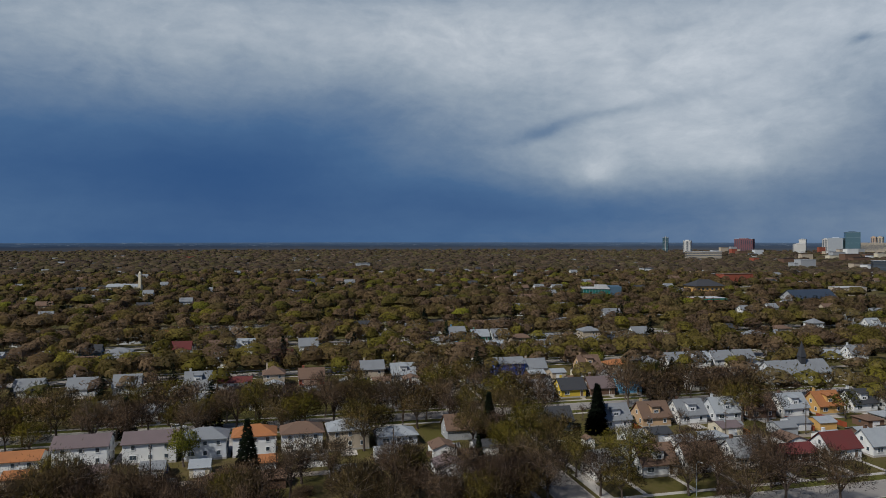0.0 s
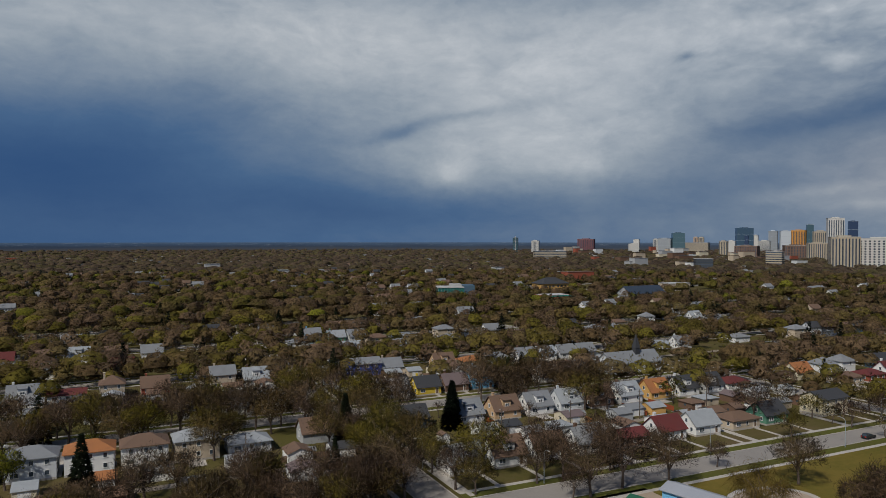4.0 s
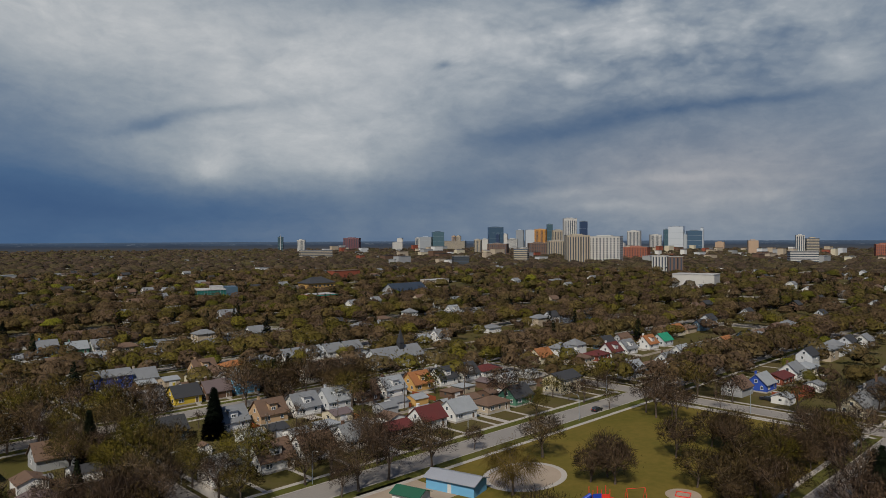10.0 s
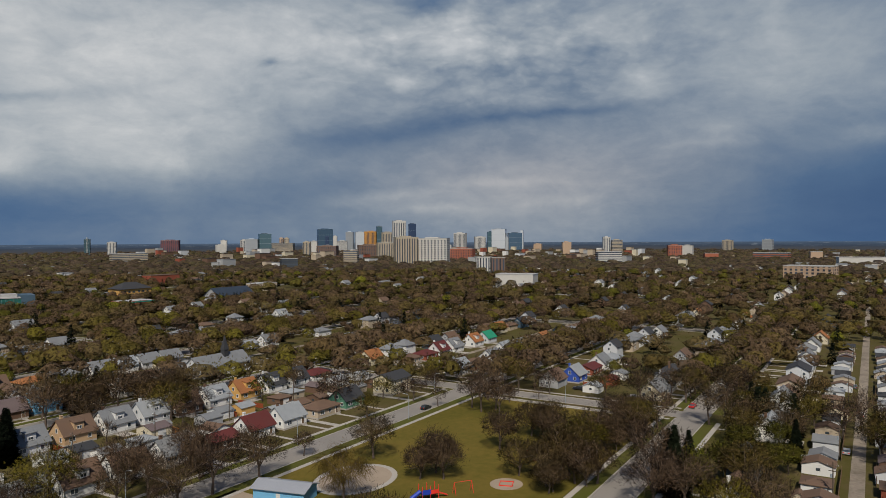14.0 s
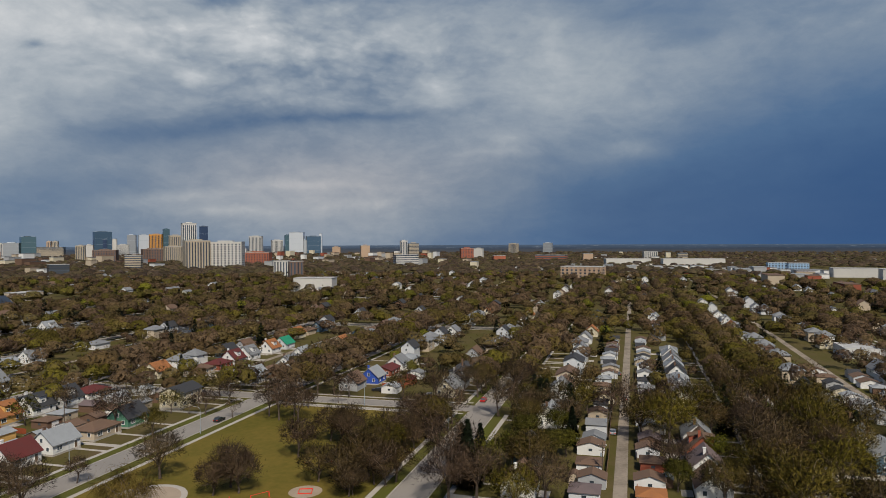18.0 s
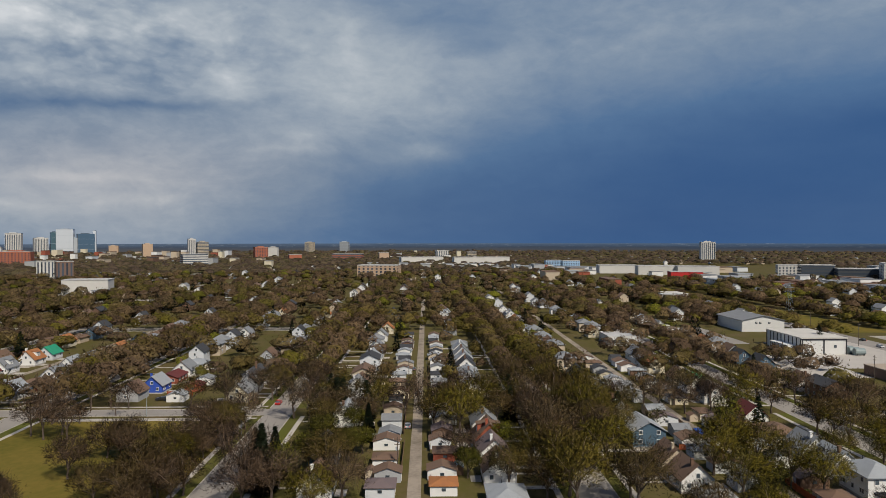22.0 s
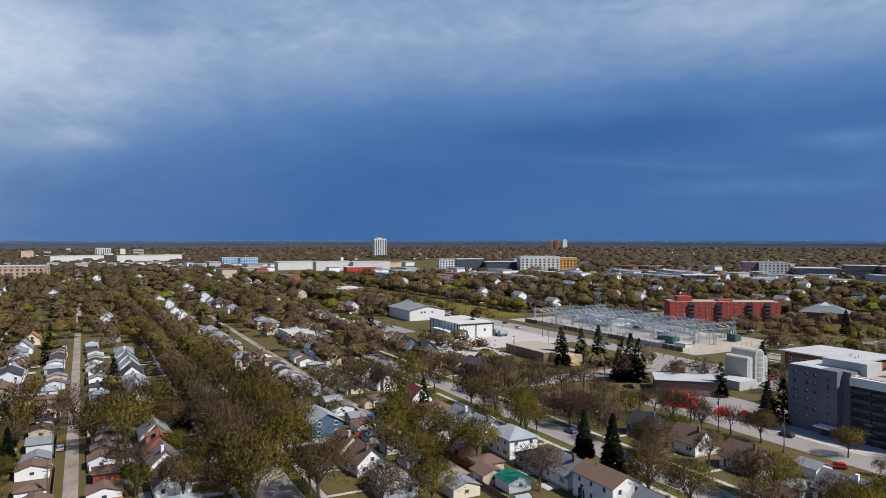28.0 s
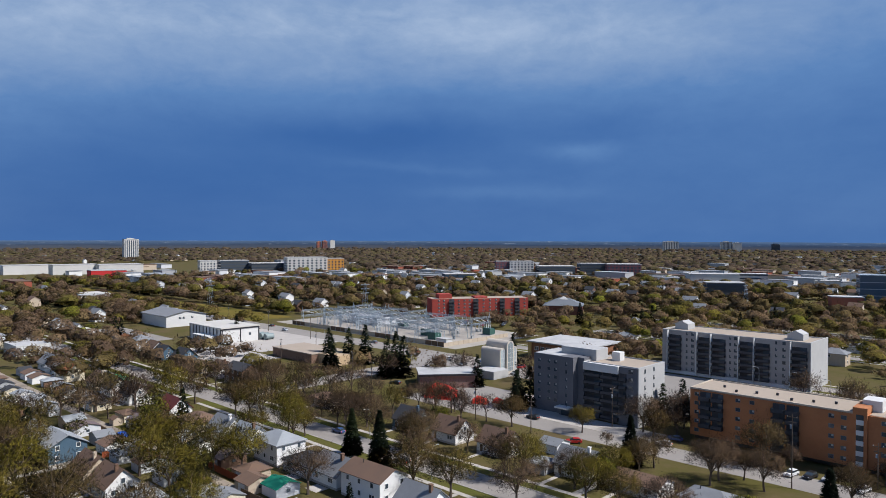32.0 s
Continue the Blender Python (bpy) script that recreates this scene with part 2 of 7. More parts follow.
    if gaps:
        # sky and shade show between the sprays of a far crown
        spray = N.noise(geo.outputs["Position"], 0.7, 3.0, 0.6).outputs[0]
        open_air = N.math("MULTIPLY_ADD", N.math("SUBTRACT", 0.36 + 0.22 * gaps, spray), 14.0, 0.5, clamp=True)
        airy = N.add("ShaderNodeMixShader", Fac=open_air)
        mat.node_tree.links.new(both.outputs[0], airy.inputs[1])
        mat.node_tree.links.new(N.add("ShaderNodeBsdfTransparent").outputs[0], airy.inputs[2])
        both = airy
    mat.node_tree.links.new(both.outputs[0], out.inputs["Surface"])
    MATS[name] = mat
    return mat


def glass(name, rgb=(0.03, 0.04, 0.05)):
    if name in MATS:
        return MATS[name]
    mat = bpy.data.materials.new(name)
    mat.use_nodes = True
    N = Nodes(mat.node_tree)
    bs = mat.node_tree.nodes["Principled BSDF"]
    o = N.add("ShaderNodeObjectInfo").outputs["Random"]
    N.put(bs.inputs["Base Color"], N.mix(o, rgb, tuple(min(1, c * 2.2 + 0.01) for c in rgb)))
    bs.inputs["Roughness"].default_value = 0.08
    bs.inputs["Specular IOR Level"].default_value = 0.6
    MATS[name] = mat
    return mat


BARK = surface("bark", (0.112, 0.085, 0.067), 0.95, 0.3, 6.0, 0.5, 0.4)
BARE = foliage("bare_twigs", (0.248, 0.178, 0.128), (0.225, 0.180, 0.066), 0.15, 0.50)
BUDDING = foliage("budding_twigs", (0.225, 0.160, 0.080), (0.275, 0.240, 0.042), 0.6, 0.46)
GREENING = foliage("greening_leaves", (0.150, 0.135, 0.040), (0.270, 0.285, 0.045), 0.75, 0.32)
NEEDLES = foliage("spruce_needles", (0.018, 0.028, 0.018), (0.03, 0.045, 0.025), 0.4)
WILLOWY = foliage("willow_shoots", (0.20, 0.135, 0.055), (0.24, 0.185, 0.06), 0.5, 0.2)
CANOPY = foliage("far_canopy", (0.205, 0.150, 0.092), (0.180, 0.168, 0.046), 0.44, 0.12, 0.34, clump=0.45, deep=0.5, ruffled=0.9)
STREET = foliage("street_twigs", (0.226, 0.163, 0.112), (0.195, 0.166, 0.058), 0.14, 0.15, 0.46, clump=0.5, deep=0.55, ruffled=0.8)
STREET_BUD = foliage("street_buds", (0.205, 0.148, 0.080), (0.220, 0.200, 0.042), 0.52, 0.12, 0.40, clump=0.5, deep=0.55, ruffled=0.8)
# greyed twig colours: the haze of distance is mixed into the base colour
HAZY = foliage("haze_tinted_canopy", (0.165, 0.130, 0.104), (0.150, 0.140, 0.074), 0.30, 0.22, clump=0.12, deep=0.6, ruffled=0.5)

GRASS = surface("yard_ground", (0.080, 0.072, 0.020), 0.95, 0.5, 0.5, 0.07, 0.4, tint=(0.112, 0.082, 0.042), spec=0.1)
LAWN = surface("spring_lawn", (0.150, 0.112, 0.024), 0.95, 0.42, 0.5, 0.045, 0.3, tint=(0.076, 0.078, 0.012), spec=0.1)
VERGE = surface("verge_grass", (0.085, 0.092, 0.018), 0.95, 0.3, 1.2, 0.08, 0.3, tint=(0.09, 0.065, 0.03), spec=0.1)
ASPHALT = surface("worn_asphalt", (0.265, 0.245, 0.222), 0.9, 0.22, 1.5, 0.06, 0.1, tint=(0.15, 0.14, 0.13), spec=0.25)
LANE = surface("lane_gravel", (0.30, 0.255, 0.205), 0.95, 0.5, 0.7, 0.09, 0.3, tint=(0.15, 0.125, 0.095), spec=0.2)
CONCRETE = surface("pale_concrete", (0.42, 0.39, 0.35), 0.9, 0.2, 2.0, 0.15, 0.1, tint=(0.28, 0.26, 0.24))
SAND = surface("tan_paving", (0.36, 0.29, 0.22), 0.9, 0.2, 2.0, 0.2, 0.1)
GLASS = glass("window_glass")
TRIM = surface("white_trim", (0.74, 0.74, 0.73), 0.6, 0.08, 2.0, 0.3, 0.0)
DARK = surface("dark_metal", (0.03, 0.03, 0.035), 0.6, 0.1, 2.0, 0.3, 0.0)
STEEL = surface("galvanised_steel", (0.36, 0.42, 0.47), 0.55, 0.15, 1.0, 0.2, 0.0, metal=0.2)
WOOD = surface("weathered_wood", (0.16, 0.105, 0.065), 0.9, 0.3, 5.0, 0.4, 0.2)
POLE = surface("pole_wood", (0.11, 0.085, 0.065), 0.9, 0.3, 5.0, 0.4, 0.2)

WALLS = {
    "white": (0.72, 0.72, 0.70), "cream": (0.62, 0.56, 0.42), "beige": (0.48, 0.40, 0.30), "tan": (0.50, 0.34, 0.20),
    "grey": (0.36, 0.37, 0.38), "pale": (0.58, 0.60, 0.62), "blue": (0.035, 0.09, 0.42), "slate": (0.065, 0.115, 0.165),
    "yellow": (0.62, 0.45, 0.05), "brown": (0.15, 0.09, 0.06), "brick": (0.30, 0.085, 0.05), "green": (0.10, 0.25, 0.17),
    "orange": (0.60, 0.36, 0.12), "sky": (0.16, 0.42, 0.66), "red": (0.32, 0.045, 0.04)}
ROOFS = {
    "grey": (0.20, 0.21, 0.22), "light": (0.29, 0.31, 0.325), "brown": (0.15, 0.095, 0.065), "rust": (0.33, 0.135, 0.05),
    "maroon": (0.12, 0.028, 0.026), "black": (0.045, 0.047, 0.052), "green": (0.02, 0.26, 0.15), "purple": (0.15, 0.115, 0.115)}


def wall_mat(c):
    return surface("wall_" + c, WALLS[c], 0.75, 0.10, 1.5, 0.25, 0.06, tint=tuple(v * 0.72 for v in WALLS[c]), stretch=(1, 1, 0.35))


def roof_mat(c):
    return surface("roof_" + c, ROOFS[c], 0.9, 0.25, 3.5, 0.35, 0.25, tint=tuple(v * 0.6 + 0.02 for v in ROOFS[c]))


# ---------------- building blocks ----------------
class Shape:
    """Collects faces for one mesh: boxes, prisms, tubes and slabs, each with a material slot."""

    def __init__(self):
        self.v, self.f, self.m = [], [], []

    def face(self, pts, mat=0):
        n = len(self.v)
        self.v.extend(tuple(p) for p in pts)
        self.f.append(tuple(range(n, n + len(pts))))
        self.m.append(mat)

    def solid(self, pts, faces, mat=0):
        n = len(self.v)
        self.v.extend(tuple(p) for p in pts)
        for q in faces:
            self.f.append(tuple(n + i for i in q))
            self.m.append(mat)

    def box(self, x0, x1, y0, y1, z0, z1, mat=0):
        p = [(x, y, z) for z in (z0, z1) for x, y in ((x0, y0), (x1, y0), (x1, y1), (x0, y1))]
        self.solid(p, [(3, 2, 1, 0), (4, 5, 6, 7), (0, 1, 5, 4), (1, 2, 6, 5), (2, 3, 7, 6), (3, 0, 4, 7)], mat)
        return self

    def extrude(self, ring, shift, mat=0):
        """A solid from a flat ring of points pushed along shift."""
        n, s = len(ring), Vector(shift)
        pts = [Vector(p) for p in ring]
        pts += [p + s for p in pts]
        faces = [tuple(range(n - 1, -1, -1)), tuple(range(n, 2 * n))] + [(i, (i + 1) % n, n + (i + 1) % n, n + i) for i in range(n)]
        self.solid(pts, faces, mat)
        return self

    def tube(self, a, b, r0, r1, sides=6, mat=0):
        a, b = Vector(a), Vector(b)
        d = (b - a).normalized()
        u = d.orthogonal().normalized()
        w = d.cross(u)
        ring = lambda c, r: [c + (u * math.cos(6.2832 * i / sides) + w * math.sin(6.2832 * i / sides)) * r for i in range(sides)]
        faces = [(i, (i + 1) % sides, sides + (i + 1) % sides, sides + i) for i in range(sides)]
        faces += [tuple(range(sides - 1, -1, -1)), tuple(range(sides, 2 * sides))]
        self.solid(ring(a, r0) + ring(b, r1), faces, mat)
        return self

    def solid_top(self, x0, x1, y0, y1, z, tip):
        """A small pyramid cap."""
        self.solid([(x0, y0, z), (x1, y0, z), (x1, y1, z), (x0, y1, z), ((x0 + x1) / 2, (y0 + y1) / 2, tip)], [(0, 1, 4), (1, 2, 4), (2, 3, 4), (3, 0, 4), (3, 2, 1, 0)])
        return self

    def mesh(self, name, mats):
        me = bpy.data.meshes.new(name)
        me.from_pydata(self.v, [], self.f)
        for m in mats:
            me.materials.append(m)
        if len(mats) > 1:
            me.polygons.foreach_set("material_index", self.m)
        me.update()
        return me


def part(name, shape, mats, parent, label="", at=None):
    """Links a shape (or a ready mesh) as one mesh object under a thing or a part."""
    mats = mats if isinstance(mats, (list, tuple)) else [mats]
    ob = new(name, shape.mesh(name, mats) if isinstance(shape, Shape) else shape)
    ob.parent = parent
    if at is not None:
        ob.matrix_basis = at
    return tagged(ob, label)


def thing(name, label, category, m=None, group="", kind=""):
    ob = tagged(new(name), label, category, group, kind)
    ob.empty_display_size = 0.5
    if m is not None:
        ob.matrix_basis = m
    return ob


def slab(name, shape, mat, label, category, kind="structure"):
    return tagged(new(name, shape.mesh(name, mat if isinstance(mat, list) else [mat])), label, category, kind=kind)


# ---------------- ground, streets and lanes ----------------
def disc(radius, z, rings=(0, 120, 260, 500, 1000, 2000, 3300, 4950), n=96):
    s = Shape()
    for r0, r1 in zip(rings, rings[1:]):
        for i in range(n):
            a, b = 6.28318 * i / n, 6.28318 * (i + 1) / n
            q = [(r0 * math.cos(a), r0 * math.sin(a), z), (r1 * math.cos(a), r1 * math.sin(a), z), (r1 * math.cos(b), r1 * math.sin(b), z), (r0 * math.cos(b), r0 * math.sin(b), z)]
            s.face(q if r0 else [q[1], q[2], (0, 0, z)])
    return s


slab("ground", disc(4950, 0.0), GRASS, "dry brown and green spring ground of the suburb", "ground")

STREETS_X = (-479, -392, -304, -216 - 40, -129, -40, 51, 137, 230, 318, 406, 494, 582, 670, 758, 846, 934)
LANES_X = (-85, 3, 180, 274, 362)
STREETS_Y = (-283, -108, 67, 243, 470, 700, 930, 1160)


def span(y):
    """Where a street along x begins and ends."""
    if y == -256:
        return 60, 700
    if y < -256:
        return -200, 240
    if y > 400:
        return -900, 1400
    return -500, 1160


def strip(x0, x1, y0, y1, z, mat, name, label):
    slab(name, Shape().box(x0, x1, y0, y1, -0.05, z), mat, label, name.split("_")[0])


def street_x(y, x0, x1, half=4.6):
    """A street along x: roadway, a kerb at each side, and sidewalks beyond the verge."""
    strip(x0, x1, y - half, y + half, 0.03, ASPHALT, "road", "worn grey concrete street between tree-lined verges")
    for s in (-1, 1):
        a, b = sorted((y + s * half, y + s * (half + 0.25)))
        segs, cur = [], x0
        for c in sorted(STREETS_Y) if abs(y) < 330 else ():
            if x0 < c - 6 and c + 6 < x1:
                segs.append((cur, c - 6))
                cur = c + 6
        segs.append((cur, x1))
        for p, q in segs:
            if q < -150 or p > 480:
                continue
            strip(p, q, a, b, 0.15, CONCRETE, "kerb", "pale concrete kerb along the street")
            e, f = sorted((y + s * (half + 3.6), y + s * (half + 5.1)))
            strip(p, q, e, f, 0.07, CONCRETE, "sidewalk", "pale concrete sidewalk along the lawns")
            e, f = sorted((y + s * (half + 0.25), y + s * (half + 3.6)))
            strip(p, q, e, f, 0.05, VERGE, "verge", "green grass verge between kerb and sidewalk")


for y in STREETS_X:
    if y != -256:
        street_x(y, *span(y))
for y in LANES_X:
    strip(*span(y), y - 1.65, y + 1.65, 0.02, LANE, "lane", "pale gravel back lane between garages")
for x in STREETS_Y:
    if x < 0 or x > 930:
        continue
    y0, y1 = (137, 934) if x < 243 else (46, 934)
    strip(x - 4.4, x + 4.4, y0, y1, 0.036, ASPHALT, "road", "worn grey concrete cross street")
    for s in (-1, 1):
        lo = y0
        for y in [q for q in STREETS_X if y0 <= q <= min(y1, 420)]:
            a, b = sorted((x + s * 4.4, x + s * 4.65))
            if y - 6 > lo:
                strip(a, b, lo, y - 6, 0.15, CONCRETE, "kerb", "pale concrete kerb along the cross street")
                a, b = sorted((x + s * 7.6, x + s * 9.0))
                strip(a, b, lo, y - 10, 0.065, CONCRETE, "sidewalk", "pale concrete sidewalk along the cross street")
            lo = y + 6

# the wide avenue and open lots to the south
strip(60, 900, -263, -247, 0.028, ASPHALT, "road", "wide grey avenue past the substation")
strip(96, 150, -200, -189.2, 0.026, CONCRETE, "forecourt", "pale concrete forecourt before the grey block")
strip(20, 185, -189, -178, 0.03, ASPHALT, "road", "pale grey street before the apartment blocks")
strip(176, 236, -262, -238, 0.024, ASPHALT, "parking_lot", "grey asphalt lot beside the church")
strip(152, 192, -215, -178, 0.022, ASPHALT, "parking_lot", "grey asphalt lot with red tents")
strip(230, 244, -247, -133.6, 0.028, ASPHALT, "road", "grey cross street leading to the avenue")
strip(440, 900, -300, -264, 0.03, LAWN, "corridor", "open green power-line corridor with dry grass")
strip(318, 400, -247, -196, 0.022, CONCRETE, "yard", "pale concrete yard behind the industrial halls")
strip(296, 356.5, -194, -164, 0.024, CONCRETE, "yard", "pale worn concrete yard before the halls")
strip(395, 470, -186, -160, 0.022, ASPHALT, "parking_lot", "grey parking lot beside the halls")

# the park
strip(82, 234, 61, 127.5, 0.035, LAWN, "lawn", "open olive-yellow park lawn")
strip(232, 233.6, 62, 128, 0.07, CONCRETE, "path", "pale path along the park edge")
# the plain beyond the last woods, too far to shift: dark shelter belts, pale sheds and blue haze, painted on a ring
# that glows
RIM_AT, RIM_TOP = 3420, 42.5
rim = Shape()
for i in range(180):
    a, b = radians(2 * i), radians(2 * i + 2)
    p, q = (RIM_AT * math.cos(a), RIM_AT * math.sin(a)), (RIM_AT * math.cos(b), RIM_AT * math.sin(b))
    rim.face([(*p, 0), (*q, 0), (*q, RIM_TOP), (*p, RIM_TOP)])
RIM = bpy.data.materials.new("glowing_haze_plain")
RIM.use_nodes = True
N = Nodes(RIM.node_tree)
bs = RIM.node_tree.nodes["Principled BSDF"]
rim_at = N.add("ShaderNodeNewGeometry").outputs["Position"]
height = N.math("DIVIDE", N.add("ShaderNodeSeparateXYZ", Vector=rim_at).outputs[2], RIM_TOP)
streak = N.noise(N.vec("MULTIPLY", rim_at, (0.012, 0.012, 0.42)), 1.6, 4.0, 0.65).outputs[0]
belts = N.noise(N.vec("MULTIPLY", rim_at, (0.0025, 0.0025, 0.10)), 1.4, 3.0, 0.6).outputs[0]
# distance haze is graded by height into the ring's own glow
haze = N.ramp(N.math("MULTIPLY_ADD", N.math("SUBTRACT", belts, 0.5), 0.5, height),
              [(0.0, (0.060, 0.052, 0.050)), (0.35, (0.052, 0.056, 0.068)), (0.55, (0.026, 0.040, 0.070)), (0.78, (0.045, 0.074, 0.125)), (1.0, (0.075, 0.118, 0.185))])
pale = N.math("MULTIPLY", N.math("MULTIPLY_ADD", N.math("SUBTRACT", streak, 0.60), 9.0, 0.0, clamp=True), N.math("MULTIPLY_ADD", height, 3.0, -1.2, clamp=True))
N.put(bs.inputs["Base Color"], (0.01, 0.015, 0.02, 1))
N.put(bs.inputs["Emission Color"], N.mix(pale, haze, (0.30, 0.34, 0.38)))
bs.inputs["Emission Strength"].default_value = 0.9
slab("backdrop", rim, RIM, "glowing backdrop ring painted as the hazy blue plain", "backdrop")

# ---------------- houses and garages ----------------
WINDOWS = {}


def window_mesh(w, h):
    """A window standing proud of the wall: four frame bars, a mullion and the pane, facing -y."""
    key = (round(w, 1), round(h, 1))
    if key not in WINDOWS:
        s = Shape()
        s.box(-w / 2, -w / 2 + 0.09, -0.10, 0.02, 0, h).box(w / 2 - 0.09, w / 2, -0.10, 0.02, 0, h)
        s.box(-w / 2, w / 2, -0.102, 0.02, h - 0.09, h + 0.02).box(-w / 2 - 0.05, w / 2 + 0.05, -0.14, 0.02, -0.06, 0.07)
        if w > 1.3:
            s.box(-0.04, 0.04, -0.098, 0.02, 0, h)
        s.face([(-w / 2, -0.04, 0), (w / 2, -0.04, 0), (w / 2, -0.04, h), (-w / 2, -0.04, h)], 1)
        WINDOWS[key] = s.mesh("window", [TRIM, GLASS])
    return WINDOWS[key]


def door_mesh():
    if "door" not in WINDOWS:
        s = Shape().box(-0.48, 0.48, -0.09, 0.02, 0, 2.05, 0)
        s.box(-0.56, -0.48, -0.12, 0.02, 0, 2.12, 1).box(0.48, 0.56, -0.12, 0.02, 0, 2.12, 1).box(-0.56, 0.56, -0.122, 0.02, 2.05, 2.16, 1)
        s.box(-0.25, 0.25, -0.11, -0.08, 1.35, 1.85, 2)
        WINDOWS["door"] = s.mesh("door", [WOOD, TRIM, GLASS])
    return WINDOWS["door"]


def gable_shell(L, D, z0, eave, rise):
    return Shape().extrude([(-L / 2, -D / 2, z0), (-L / 2, -D / 2, eave), (-L / 2, 0, eave + rise), (-L / 2, D / 2, eave), (-L / 2, D / 2, z0)], (L, 0, 0))


def gable_roof(L, D, eave, rise, over=0.45, thick=0.16):
    s = Shape()
    k = rise / (D / 2)
    n = thick * math.hypot(1, k)
    for q in (-1, 1):
        y, e = q * (D / 2 + over), eave - k * over
        s.extrude([(-L / 2 - over, y, e + 0.02), (-L / 2 - over, y, e + n), (-L / 2 - over, 0, eave + rise + n), (-L / 2 - over, 0, eave + rise + 0.02)], (L + 2 * over, 0, 0))
    return s


def hip_roof(L, D, eave, rise, over=0.5):
    s = Shape()
    a, b, r = L / 2 + over, D / 2 + over, max(L / 2 - D / 2 * 0.95, 0.15)
    lo = [(-a, -b, eave - 0.12), (a, -b, eave - 0.12), (a, b, eave - 0.12), (-a, b, eave - 0.12)]
    up = [(-a, -b, eave + 0.06), (a, -b, eave + 0.06), (a, b, eave + 0.06), (-a, b, eave + 0.06)]
    pts = lo + up + [(-r, 0, eave + rise), (r, 0, eave + rise)]
    s.solid(pts, [(3, 2, 1, 0), (0, 1, 5, 4), (1, 2, 6, 5), (2, 3, 7, 6), (3, 0, 4, 7), (4, 5, 9, 8), (6, 7, 8, 9), (5, 6, 9), (7, 4, 8)])
    return s


HOMES = []
KINDS = {  # length, depth, eave, rise, roof form, storeys, dormer
    "cottage": (9.8, 8.2, 3.3, 4.0, "gable", 1, 1), "plain": (10.0, 8.0, 3.3, 3.5, "gable", 1, 0), "two": (13.4, 8.6, 5.7, 2.1, "gable", 2, 0),
    "twohip": (11.4, 8.8, 5.7, 2.3, "hip", 2, 0), "bungalow": (11.5, 8.4, 3.1, 1.9, "hip", 1, 0), "low": (12.5, 8.0, 3.0, 1.5, "gable", 1, 0),
    "tall": (9.5, 7.2, 5.9, 3.0, "gable", 2, 0), "square": (8.4, 8.4, 5.6, 2.8, "hip", 2, 0), "broad": (12.5, 9.6, 4.9, 2.6, "gable", 2, 0)}
KIND_WORDS = {"cottage": "storey-and-a-half house with a dormer", "plain": "gabled house", "two": "two-storey house", "twohip": "two-storey house with a hipped roof",
              "bungalow": "bungalow with a hipped roof", "low": "long low bungalow", "tall": "tall gabled house", "broad": "broad gabled two-storey house", "square": "square two-storey house"}
PALETTE_WORDS = {"light": "pale grey", "rust": "rust-orange", "pale": "pale grey", "sky": "light blue", "slate": "slate-blue"}


